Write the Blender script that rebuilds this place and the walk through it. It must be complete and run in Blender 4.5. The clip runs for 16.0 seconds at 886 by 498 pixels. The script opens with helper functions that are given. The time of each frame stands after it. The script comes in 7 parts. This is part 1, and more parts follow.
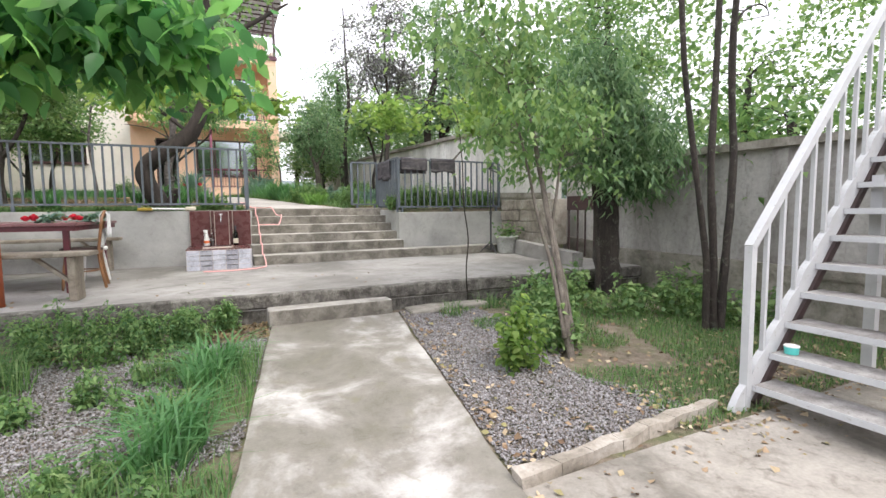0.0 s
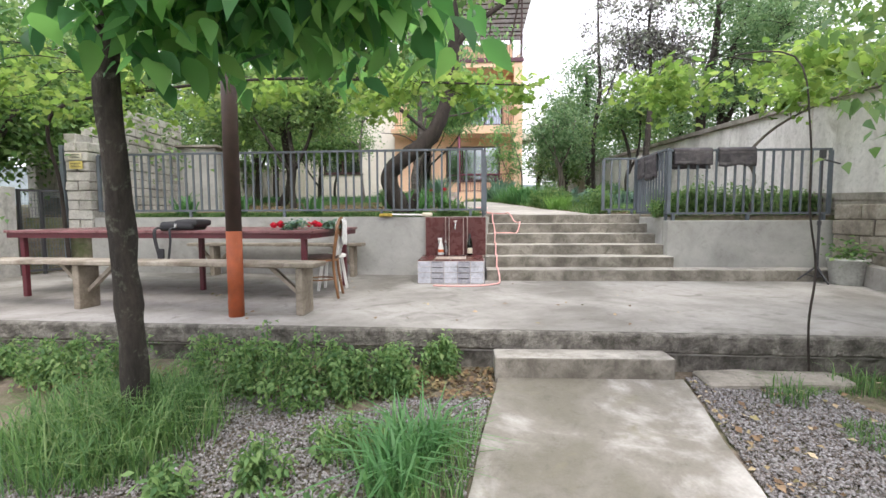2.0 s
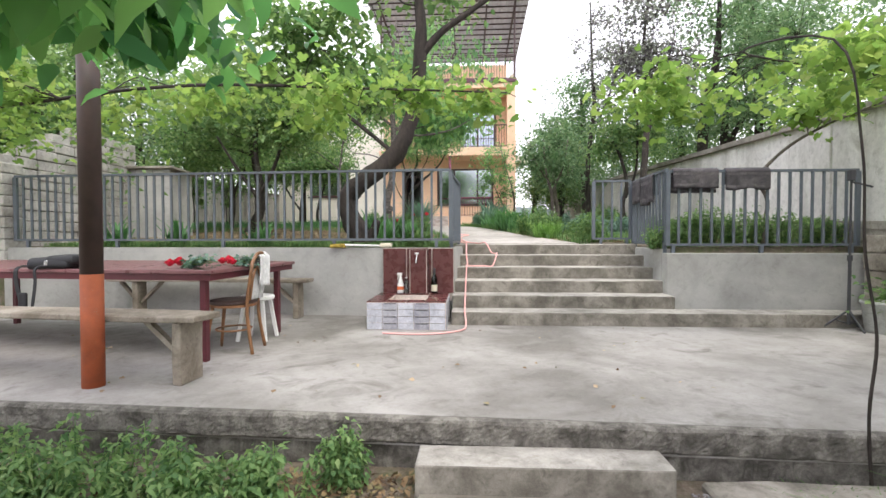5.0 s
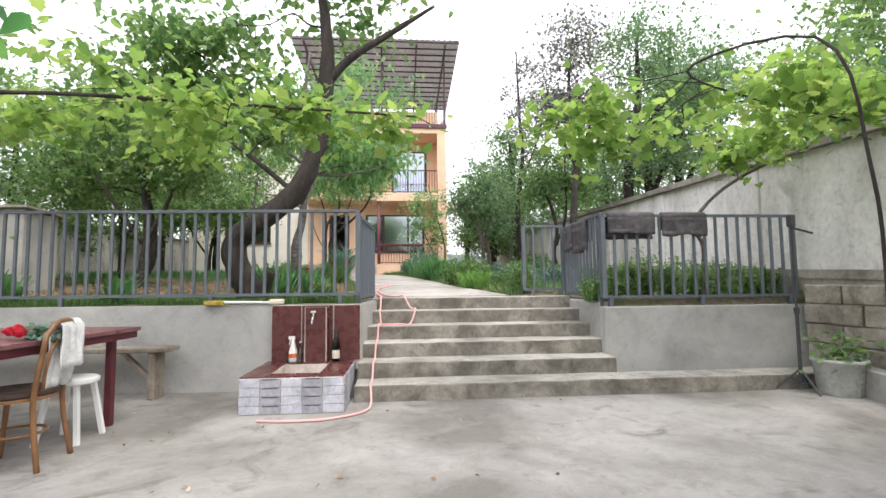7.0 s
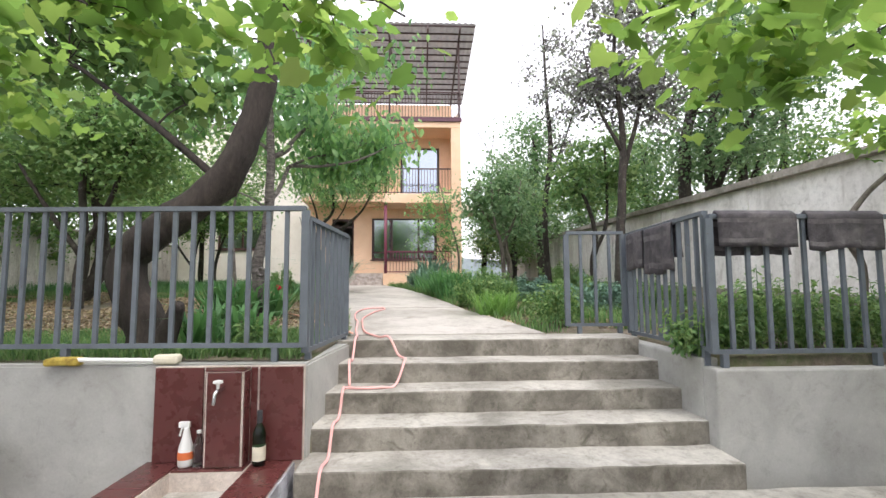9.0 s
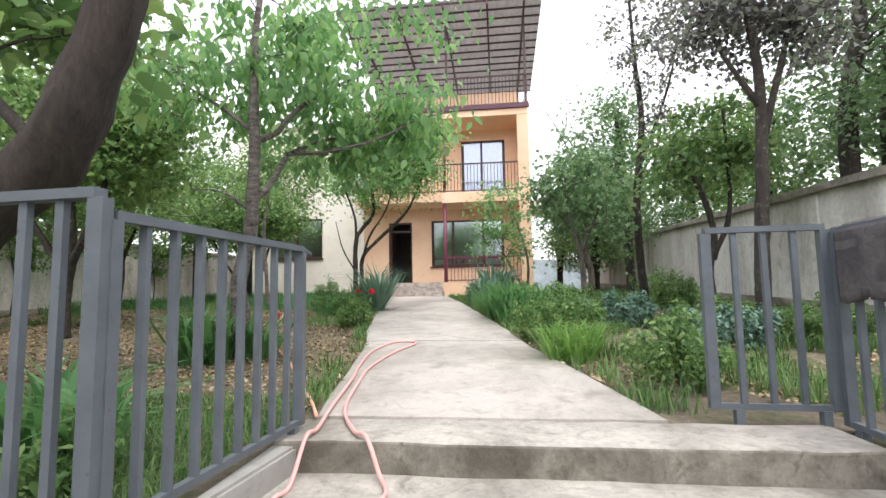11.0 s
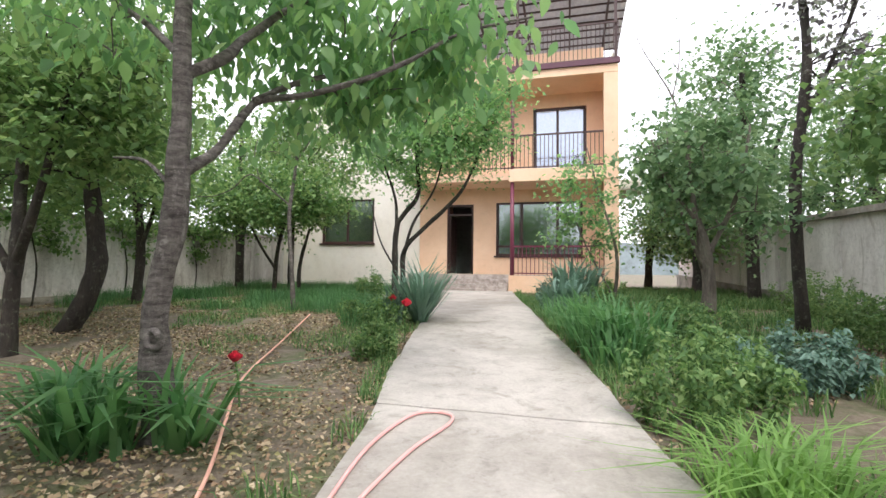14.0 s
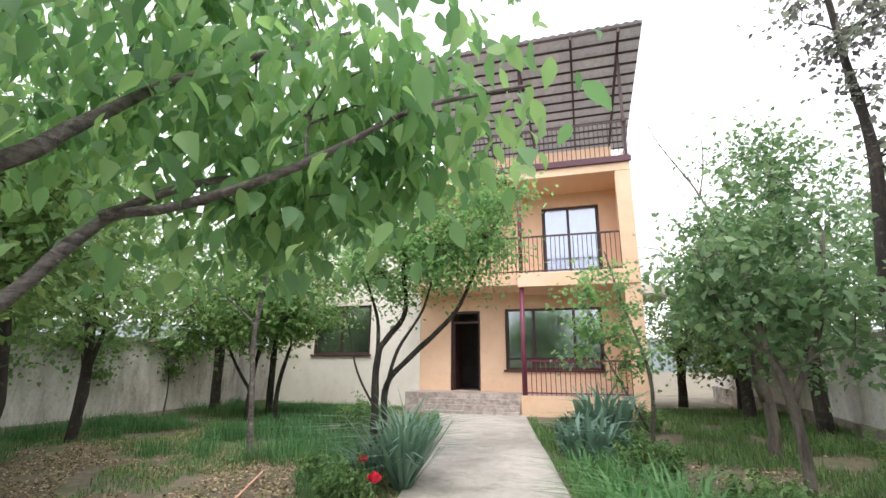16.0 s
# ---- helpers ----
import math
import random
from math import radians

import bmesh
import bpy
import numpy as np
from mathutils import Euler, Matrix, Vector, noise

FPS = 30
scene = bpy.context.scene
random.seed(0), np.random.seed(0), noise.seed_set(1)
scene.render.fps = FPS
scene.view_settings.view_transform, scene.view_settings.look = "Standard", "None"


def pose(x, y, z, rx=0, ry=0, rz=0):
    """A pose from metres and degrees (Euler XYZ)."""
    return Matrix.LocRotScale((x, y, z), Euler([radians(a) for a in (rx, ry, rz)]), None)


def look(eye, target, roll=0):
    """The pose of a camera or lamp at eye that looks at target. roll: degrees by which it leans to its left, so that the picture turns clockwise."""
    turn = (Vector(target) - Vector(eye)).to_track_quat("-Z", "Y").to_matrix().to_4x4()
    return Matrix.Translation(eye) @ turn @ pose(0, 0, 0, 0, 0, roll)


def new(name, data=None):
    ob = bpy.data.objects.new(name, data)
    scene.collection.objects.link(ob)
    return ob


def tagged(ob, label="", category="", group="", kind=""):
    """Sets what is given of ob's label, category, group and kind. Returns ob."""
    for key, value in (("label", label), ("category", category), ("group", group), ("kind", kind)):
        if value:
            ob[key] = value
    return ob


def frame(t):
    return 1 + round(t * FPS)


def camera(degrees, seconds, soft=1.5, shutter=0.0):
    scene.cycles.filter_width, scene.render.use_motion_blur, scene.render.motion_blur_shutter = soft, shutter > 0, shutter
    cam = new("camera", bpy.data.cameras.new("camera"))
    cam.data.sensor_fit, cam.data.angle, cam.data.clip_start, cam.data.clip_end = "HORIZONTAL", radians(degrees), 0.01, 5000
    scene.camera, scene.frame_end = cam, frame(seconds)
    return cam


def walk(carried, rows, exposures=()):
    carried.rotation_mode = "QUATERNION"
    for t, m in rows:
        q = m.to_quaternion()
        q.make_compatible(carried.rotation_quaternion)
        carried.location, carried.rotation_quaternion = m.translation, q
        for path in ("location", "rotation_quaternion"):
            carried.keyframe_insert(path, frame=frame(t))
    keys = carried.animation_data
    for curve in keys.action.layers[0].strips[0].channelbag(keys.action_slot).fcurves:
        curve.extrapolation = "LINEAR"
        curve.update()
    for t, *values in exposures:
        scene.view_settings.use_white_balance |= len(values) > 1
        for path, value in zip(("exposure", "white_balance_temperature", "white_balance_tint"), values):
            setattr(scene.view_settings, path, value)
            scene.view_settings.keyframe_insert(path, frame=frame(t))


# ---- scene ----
cam = camera(86.7, 16.0)
PATH = [
    (0, (0.415, 1.124, 1.158), (1.281, 2.919, 0.992), -0.6),
    (0.5, (0.561, 1.575, 1.18), (1.212, 3.459, 1.018), -0.8),
    (1, (0.621, 1.974, 1.211), (1.001, 3.932, 1.055), -0.5),
    (1.5, (0.596, 2.32, 1.214), (0.75, 4.308, 1.063), -0.2),
    (2, (0.627, 2.638, 1.215), (0.534, 4.631, 1.07), -0.2),
    (2.5, (0.711, 2.917, 1.257), (0.448, 4.895, 1.117), 0.0),
    (3, (0.77, 3.212, 1.283), (0.488, 5.188, 1.161), 0.1),
    (3.5, (0.959, 3.414, 1.31), (0.668, 5.39, 1.206), 0.0),
    (4, (1.05, 3.566, 1.319), (0.759, 5.543, 1.242), -0.0),
    (4.5, (1.048, 3.694, 1.316), (0.8, 5.678, 1.254), 0.0),
    (5, (1.123, 3.699, 1.321), (1.017, 5.696, 1.272), -0.1),
    (5.2, (1.135, 3.696, 1.331), (1.091, 5.696, 1.297), -0.2),
    (7.3, (1.423, 4.907, 1.419), (1.592, 6.894, 1.576), -0.5),
    (7.5, (1.419, 5.088, 1.458), (1.593, 7.075, 1.614), -0.4),
    (8, (1.503, 5.644, 1.468), (1.681, 7.629, 1.638), -0.2),
    (8.5, (1.586, 6.184, 1.506), (1.741, 8.171, 1.678), -0.2),
    (9, (1.675, 6.65, 1.659), (1.765, 8.641, 1.827), -0.3),
    (9.5, (1.838, 7.114, 1.759), (1.838, 9.106, 1.93), -0.2),
    (10, (1.891, 7.691, 1.762), (1.789, 9.68, 1.939), 0.3),
    (10.2, (1.937, 7.869, 1.788), (1.798, 9.856, 1.969), -0.2),
    (12.3, (2.042, 9.557, 1.971), (1.714, 11.522, 2.147), 0.4),
    (12.5, (2.016, 9.626, 1.969), (1.668, 11.587, 2.149), 0.6),
    (13, (1.924, 9.905, 2.035), (1.531, 11.859, 2.204), 0.5),
    (13.5, (1.871, 10.318, 2.088), (1.432, 12.265, 2.224), 0.7),
    (14, (1.822, 10.686, 2.281), (1.31, 12.617, 2.377), 0.7),
    (14.5, (1.732, 11.092, 2.45), (1.181, 13.012, 2.534), 0.7),
    (15, (1.745, 11.41, 2.66), (1.188, 13.329, 2.743), 0.7),
    (15.5, (1.756, 11.698, 2.737), (1.203, 13.61, 2.933), 0.6),
    (16, (1.749, 11.931, 2.79), (1.2, 13.79, 3.283), 0.5),
]
walk(cam, [(t, look(eye, target, roll)) for t, eye, target, roll in PATH])

# ---- light ----
world = bpy.data.worlds.new("overcast_sky")
scene.world = world
world.use_nodes = True
wn, wl = world.node_tree.nodes, world.node_tree.links
sky = wn.new("ShaderNodeTexSky")
sky.sky_type, sky.sun_disc = "NISHITA", False
SUN_EL, SUN_ROT = radians(58), radians(150)
sky.sun_elevation, sky.sun_rotation, sky.air_density, sky.dust_density = SUN_EL, SUN_ROT, 1.0, 6.0
cloud = wn.new("ShaderNodeMix")
cloud.data_type = "RGBA"
cloud.inputs[0].default_value = 0.8
cloud.inputs[7].default_value = (9.95, 9.8, 10.6, 1)
wl.new(sky.outputs[0], cloud.inputs[6])
wl.new(cloud.outputs[2], wn["Background"].inputs[0])
wn["Background"].inputs[1].default_value = 0.12
sun = new("sun", bpy.data.lights.new("sun", "SUN"))
sun.data.energy, sun.data.angle, sun.data.color = 0.8, radians(25), (1.0, 0.96, 0.9)
sun.matrix_world = look((0, 0, 30), Vector((0, 0, 30)) - 10 * Vector((math.cos(SUN_EL) * math.sin(SUN_ROT), math.cos(SUN_EL) * math.cos(SUN_ROT), math.sin(SUN_EL))))
scene.view_settings.exposure = 1.14


# ---- materials ----
def nodes_of(name):
    m = bpy.data.materials.new(name)
    m.use_nodes = True
    return m, m.node_tree.nodes, m.node_tree.links, m.node_tree.nodes["Principled BSDF"]


def ramp(nd, ln, fac, stops):
    r = nd.new("ShaderNodeValToRGB")
    els = r.color_ramp.elements
    while len(els) < len(stops):
        els.new(0.5)
    for e, (p, c) in zip(els, stops):
        e.position, e.color = p, (*c, 1) if len(c) == 3 else c
    ln.new(fac, r.inputs[0])
    return r.outputs[0]


def noise_of(nd, ln, scale, detail=5, rough=0.55, stretch=(1, 1, 1), dist=0.0):
    tc, mp, n = nd.new("ShaderNodeNewGeometry"), nd.new("ShaderNodeMapping"), nd.new("ShaderNodeTexNoise")
    mp.inputs["Scale"].default_value = stretch
    ln.new(tc.outputs["Position"], mp.inputs[0])
    ln.new(mp.outputs[0], n.inputs["Vector"])
    n.inputs["Scale"].default_value, n.inputs["Detail"].default_value = scale, detail
    n.inputs["Roughness"].default_value, n.inputs["Distortion"].default_value = rough, dist
    return n.outputs["Fac"]


def mix(nd, ln, a, b, fac, mode="MIX"):
    x = nd.new("ShaderNodeMix")
    x.data_type, x.blend_type = "RGBA", mode
    for s, v in ((x.inputs[6], a), (x.inputs[7], b), (x.inputs[0], fac)):
        if isinstance(v, (int, float)):
            s.default_value = v
        elif isinstance(v, tuple):
            s.default_value = (*v, 1)
        else:
            ln.new(v, s)
    return x.outputs[2]


def bump(nd, ln, bsdf, heights, strength=0.4, dist=0.01):
    last = None
    for h, d in heights:
        b = nd.new("ShaderNodeBump")
        b.inputs["Strength"].default_value, b.inputs["Distance"].default_value = strength, d
        ln.new(h, b.inputs["Height"])
        if last is not None:
            ln.new(last, b.inputs["Normal"])
        last = b.outputs[0]
    ln.new(last, bsdf.inputs["Normal"])


def weathered(name, base, dark, light, big=0.9, small=22, rough=0.85, streak=False, blot=(0.36, 0.62), grain=0.006, metal=0.0, stain=None, soft=0.8):
    """A base colour with large stains and a fine grain, both with relief."""
    m, nd, ln, b = nodes_of(name)
    n1 = noise_of(nd, ln, big, 6, 0.62, (1, 1, 0.25) if streak else (1, 1, 1), 0.4)
    n2 = noise_of(nd, ln, small, 6, 0.7)
    c = ramp(nd, ln, n1, [(blot[0], dark), (0.5, base), (blot[1], light)])
    g = ramp(nd, ln, n2, [(0.3, (0.78, 0.78, 0.78)), (0.7, (1.1, 1.1, 1.1))])
    c = mix(nd, ln, c, g, soft, "MULTIPLY")
    n4 = noise_of(nd, ln, big * 8, 9, 0.78, (1, 1, 1), 0.5)
    c = mix(nd, ln, c, ramp(nd, ln, n4, [(0.36, (0.66, 0.65, 0.63)), (0.46, (0.95, 0.95, 0.95)), (0.6, (1.06, 1.06, 1.06)), (0.7, (1.22, 1.22, 1.21))]), min(1.0, soft + 0.1), "MULTIPLY")
    if stain:
        n3 = noise_of(nd, ln, big * 2.7, 7, 0.65, (1, 1, 0.35) if streak else (1, 1, 1), 0.8)
        c = mix(nd, ln, c, stain, ramp(nd, ln, n3, [(0.56, (0, 0, 0)), (0.7, (0.75, 0.75, 0.75))]))
    ln.new(c, b.inputs["Base Color"])
    r = ramp(nd, ln, n1, [(0.3, (rough - 0.15,) * 3), (0.6, (rough,) * 3)])
    ln.new(r, b.inputs["Roughness"])
    b.inputs["Metallic"].default_value = metal
    bump(nd, ln, b, [(n1, grain * 2), (n2, grain)], 0.5)
    return m


def painted(name, col, rough=0.45, metal=0.0, vary=0.16, wear=None):
    m, nd, ln, b = nodes_of(name)
    n = noise_of(nd, ln, 9, 6, 0.65)
    lo, hi = tuple(c * (1 - vary) for c in col), tuple(min(1, c * (1 + vary)) for c in col)
    c = ramp(nd, ln, n, [(0.32, lo), (0.68, hi)])
    if wear:
        n2 = noise_of(nd, ln, 38, 6, 0.7)
        c = mix(nd, ln, c, wear, ramp(nd, ln, n2, [(0.62, (0, 0, 0)), (0.68, (1, 1, 1))]))
    ln.new(c, b.inputs["Base Color"])
    ln.new(ramp(nd, ln, n, [(0.3, (rough - 0.1,) * 3), (0.7, (rough + 0.12,) * 3)]), b.inputs["Roughness"])
    b.inputs["Metallic"].default_value = metal
    bump(nd, ln, b, [(n, 0.002)], 0.35)
    return m


def leafy(name, cols, gloss=0.35, through_light=0.45):
    """Leaves: each island has its own tint; light passes through them."""
    m, nd, ln, b = nodes_of(name)
    cols = [(r_ * 0.97, g_, b_ * 1.22) for r_, g_, b_ in cols]
    g = nd.new("ShaderNodeNewGeometry")
    n = noise_of(nd, ln, 1.3, 3)
    mm = nd.new("ShaderNodeMath")
    mm.operation = "MULTIPLY_ADD"
    ln.new(g.outputs["Random Per Island"], mm.inputs[0])
    mm.inputs[1].default_value = 0.65
    sc = nd.new("ShaderNodeMath")
    sc.operation = "MULTIPLY"
    ln.new(n, sc.inputs[0])
    sc.inputs[1].default_value = 0.4
    ln.new(sc.outputs[0], mm.inputs[2])
    k = len(cols) - 1
    c = ramp(nd, ln, mm.outputs[0], [(0.12 + 0.8 * i / k, col) for i, col in enumerate(cols)])
    ln.new(c, b.inputs["Base Color"])
    b.inputs["Roughness"].default_value = 1 - gloss - 0.1
    b.inputs["Specular IOR Level"].default_value = 0.35
    t, s = nd.new("ShaderNodeBsdfTranslucent"), nd.new("ShaderNodeMixShader")
    warm = mix(nd, ln, c, (1.2, 1.25, 0.85), 0.65, "MULTIPLY")
    ln.new(warm, t.inputs[0])
    s.inputs[0].default_value = through_light
    ln.new(b.outputs[0], s.inputs[1])
    ln.new(t.outputs[0], s.inputs[2])
    ln.new(s.outputs[0], nd["Material Output"].inputs[0])
    return m


def islands(name, cols, rough=0.85):
    m, nd, ln, b = nodes_of(name)
    g = nd.new("ShaderNodeNewGeometry")
    k = len(cols) - 1
    c = ramp(nd, ln, g.outputs["Random Per Island"], [(i / k, col) for i, col in enumerate(cols)])
    n = noise_of(nd, ln, 60, 4)
    c = mix(nd, ln, c, ramp(nd, ln, n, [(0.3, (0.7, 0.7, 0.7)), (0.7, (1.15, 1.15, 1.15))]), 0.7, "MULTIPLY")
    ln.new(c, b.inputs["Base Color"])
    b.inputs["Roughness"].default_value = rough
    return m


def barky(name, dark, light, bands=False, moss=None):
    m, nd, ln, b = nodes_of(name)
    n1 = noise_of(nd, ln, 9, 7, 0.7, (1, 1, 3.2) if bands else (1, 1, 0.22), 0.6)
    n2 = noise_of(nd, ln, 48, 5, 0.7, (1, 1, 0.4))
    c = ramp(nd, ln, n1, [(0.32, dark), (0.68, light)])
    c = mix(nd, ln, c, ramp(nd, ln, n2, [(0.3, (0.55,) * 3), (0.7, (1.2,) * 3)]), 0.8, "MULTIPLY")
    if moss:
        n3 = noise_of(nd, ln, 12, 7, 0.75)
        c = mix(nd, ln, c, moss, ramp(nd, ln, n3, [(0.55, (0, 0, 0)), (0.68, (0.8,) * 3)]))
    ln.new(c, b.inputs["Base Color"])
    b.inputs["Roughness"].default_value = 0.9
    bump(nd, ln, b, [(n1, 0.03), (n2, 0.01)], 0.8)
    return m


def glassy(name, tint, rough=0.03):
    m, nd, ln, b = nodes_of(name)
    b.inputs["Base Color"].default_value = (*tint, 1)
    b.inputs["Roughness"].default_value = rough
    b.inputs["Transmission Weight"].default_value = 1.0
    b.inputs["IOR"].default_value = 1.45
    return m


M_CONC = weathered("concrete_slab", (0.302, 0.286, 0.266), (0.191, 0.178, 0.160), (0.383, 0.365, 0.345), 0.9, 55, 0.8, stain=(0.130, 0.120, 0.102), soft=0.5)
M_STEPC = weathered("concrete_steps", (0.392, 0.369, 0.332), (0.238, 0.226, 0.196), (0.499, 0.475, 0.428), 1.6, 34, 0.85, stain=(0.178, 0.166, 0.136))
# Water-stained riser concrete; its base is also darkened to stand in for riser shade.
M_RISER = weathered("stained_shaded_riser", (0.215, 0.198, 0.168), (0.120, 0.108, 0.088), (0.315, 0.292, 0.252), 3.2, 70, 0.88, False, stain=(0.075, 0.067, 0.05), soft=0.7)
M_WALLG = weathered("grey_weathered_wall", (0.383, 0.366, 0.347), (0.230, 0.215, 0.198), (0.459, 0.442, 0.419), 1.5, 24, 0.9, True, (0.3, 0.62), stain=(0.146, 0.132, 0.116), soft=0.6)
M_WALLC = weathered("concrete_render", (0.40, 0.395, 0.375), (0.32, 0.315, 0.295), (0.47, 0.465, 0.44), 1.1, 70, 0.85, soft=0.35, grain=0.002)
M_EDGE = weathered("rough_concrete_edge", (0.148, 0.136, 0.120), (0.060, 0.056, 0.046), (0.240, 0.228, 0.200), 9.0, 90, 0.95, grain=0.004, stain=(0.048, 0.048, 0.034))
M_PATHUP = weathered("pale_concrete_path", (0.425, 0.396, 0.362), (0.318, 0.293, 0.260), (0.515, 0.480, 0.445), 0.9, 45, 0.85, stain=(0.255, 0.232, 0.196), soft=0.6)
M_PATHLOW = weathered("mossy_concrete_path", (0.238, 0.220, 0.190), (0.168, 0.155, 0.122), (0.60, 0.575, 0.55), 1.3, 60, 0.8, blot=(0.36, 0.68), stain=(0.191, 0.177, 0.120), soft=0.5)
M_YARDWALL = weathered("whitewashed_wall", (0.718, 0.694, 0.662), (0.462, 0.443, 0.408), (0.800, 0.779, 0.746), 1.3, 18, 0.9, True, (0.3, 0.6), stain=(0.370, 0.337, 0.299), soft=0.6)
M_WALLL = weathered("grimy_whitewash", (0.62, 0.60, 0.57), (0.36, 0.345, 0.32), (0.76, 0.745, 0.715), 1.6, 20, 0.9, True, (0.34, 0.62), stain=(0.22, 0.205, 0.18), soft=0.7)
M_COPING = weathered("coping_concrete", (0.30, 0.275, 0.235), (0.16, 0.15, 0.12), (0.40, 0.37, 0.32), 2, 24, 0.92, stain=(0.12, 0.125, 0.08))
M_BLOCK = weathered("concrete_block", (0.46, 0.44, 0.41), (0.33, 0.31, 0.28), (0.56, 0.54, 0.5), 2.5, 36, 0.95)
M_PEACH = weathered("peach_render", (0.81, 0.56, 0.38), (0.76, 0.51, 0.34), (0.84, 0.60, 0.43), 0.7, 60, 0.9, soft=0.12)
M_CREAM = weathered("cream_render", (0.83, 0.78, 0.70), (0.76, 0.71, 0.62), (0.87, 0.83, 0.76), 0.6, 60, 0.9, soft=0.15)
M_RAIL = painted("grey_blue_paint", (0.112, 0.130, 0.152), 0.5, 0.0, 0.15, (0.10, 0.085, 0.07))
M_WHITEM = painted("white_metal_paint", (0.499, 0.507, 0.515), 0.45, 0.0, 0.06, (0.328, 0.312, 0.289))
M_DARKM = painted("dark_metal", (0.05, 0.05, 0.055), 0.5)
M_TREAD = weathered("worn_tread", (0.336, 0.320, 0.304), (0.224, 0.208, 0.196), (0.440, 0.424, 0.408), 5, 50, 0.7)
M_MAROON = painted("maroon_paint", (0.10, 0.018, 0.026), 0.42, 0.0, 0.18)
M_MAROONTOP = painted("faded_maroon_paint", (0.20, 0.09, 0.095), 0.32, 0.0, 0.25)
M_WINE = painted("purple_metal_paint", (0.15, 0.03, 0.06), 0.45)
M_TRIM = painted("dark_purple_trim", (0.10, 0.035, 0.055), 0.5)
M_ORANGE = painted("rust_orange_paint", (0.36, 0.085, 0.03), 0.6, 0.0, 0.2, (0.30, 0.16, 0.10))
M_BROWN = painted("dark_brown_paint", (0.06, 0.035, 0.03), 0.55, 0.0, 0.25)
M_BENCH = weathered("grey_weathered_wood", (0.295, 0.254, 0.205), (0.180, 0.148, 0.111), (0.377, 0.336, 0.279), 3, 55, 0.85)
M_BENTW = painted("varnished_brown_wood", (0.22, 0.105, 0.045), 0.4, 0.0, 0.3)
M_DARKWOOD = painted("dark_seat_wood", (0.05, 0.03, 0.025), 0.45, 0.0, 0.3)
M_WHITE = painted("white_plastic", (0.78, 0.78, 0.76), 0.4, 0.0, 0.05)
M_TOWEL = weathered("white_cloth", (0.74, 0.74, 0.74), (0.62, 0.62, 0.63), (0.80, 0.80, 0.80), 9, 90, 0.98)
M_BAG = painted("black_nylon", (0.014, 0.014, 0.017), 0.6, 0.0, 0.35)
M_TILE = painted("burgundy_tile", (0.105, 0.030, 0.028), 0.28, 0.0, 0.12)
M_GROUT = weathered("pale_grout", (0.62, 0.54, 0.48), (0.52, 0.45, 0.40), (0.7, 0.62, 0.56), 6, 60, 0.9)
M_BASIN = weathered("stained_basin", (0.55, 0.53, 0.49), (0.38, 0.35, 0.31), (0.68, 0.66, 0.62), 4, 40, 0.6)
M_CHROME = painted("chrome", (0.62, 0.62, 0.62), 0.22, 1.0, 0.05)
M_HOSE = painted("pink_rubber_hose", (0.80, 0.43, 0.41), 0.5, 0.0, 0.08)
M_HOSE2 = painted("orange_rubber_hose", (0.80, 0.44, 0.34), 0.5, 0.0, 0.1)
M_RUG = weathered("grey_wool_blanket", (0.075, 0.068, 0.075), (0.045, 0.04, 0.046), (0.12, 0.11, 0.115), 5, 120, 1.0)
M_STRIPE = weathered("pale_wool_stripe", (0.115, 0.105, 0.11), (0.07, 0.065, 0.07), (0.15, 0.14, 0.145), 8, 120, 1.0)
M_BLUE = painted("teal_plastic", (0.09, 0.48, 0.44), 0.35)
M_RED = islands("red_petals", [(0.55, 0.01, 0.035), (0.72, 0.02, 0.06), (0.62, 0.03, 0.04)], 0.6)
M_ROOF = weathered("corrugated_sheet", (0.42, 0.40, 0.41), (0.34, 0.33, 0.33), (0.48, 0.47, 0.47), 0.8, 20, 0.6)
_t = M_ROOF.node_tree
_tr, _mx = _t.nodes.new("ShaderNodeBsdfTranslucent"), _t.nodes.new("ShaderNodeMixShader")
_tr.inputs[0].default_value, _mx.inputs[0].default_value = (0.45, 0.43, 0.44, 1), 0.14
_t.links.new(_t.nodes["Principled BSDF"].outputs[0], _mx.inputs[1])
_t.links.new(_tr.outputs[0], _mx.inputs[2])
_t.links.new(_mx.outputs[0], _t.nodes["Material Output"].inputs[0])
M_STEEL = painted("brown_steel", (0.07, 0.04, 0.04), 0.5, 0.0, 0.2)
M_WINFRAME = painted("brown_window_frame", (0.05, 0.022, 0.02), 0.4)
M_INSIDE = weathered("interior_plaster", (0.30, 0.29, 0.27), (0.25, 0.24, 0.22), (0.36, 0.35, 0.33), 0.8, 30, 0.9)
M_GLASS = painted("reflecting_window_glass", (0.34, 0.37, 0.39), 0.1, 0.95, 0.05)
M_GLASSUP = painted("bright_reflecting_glass", (0.36, 0.40, 0.46), 0.1, 0.95, 0.04)
M_BOTTLE = glassy("green_bottle_glass", (0.02, 0.07, 0.03), 0.05)
M_CLEAR = glassy("clear_plastic", (0.85, 0.87, 0.9), 0.12)
M_PAPER = painted("cream_label_paper", (0.65, 0.60, 0.48), 0.8)
M_REDLABEL = painted("orange_label", (0.65, 0.16, 0.05), 0.6)
M_PORCHT = weathered("porch_tile", (0.42, 0.36, 0.33), (0.28, 0.235, 0.215), (0.55, 0.49, 0.46), 7, 30, 0.5)
M_POT = weathered("grey_bucket", (0.44, 0.45, 0.42), (0.33, 0.33, 0.3), (0.5, 0.51, 0.48), 4, 30, 0.6)
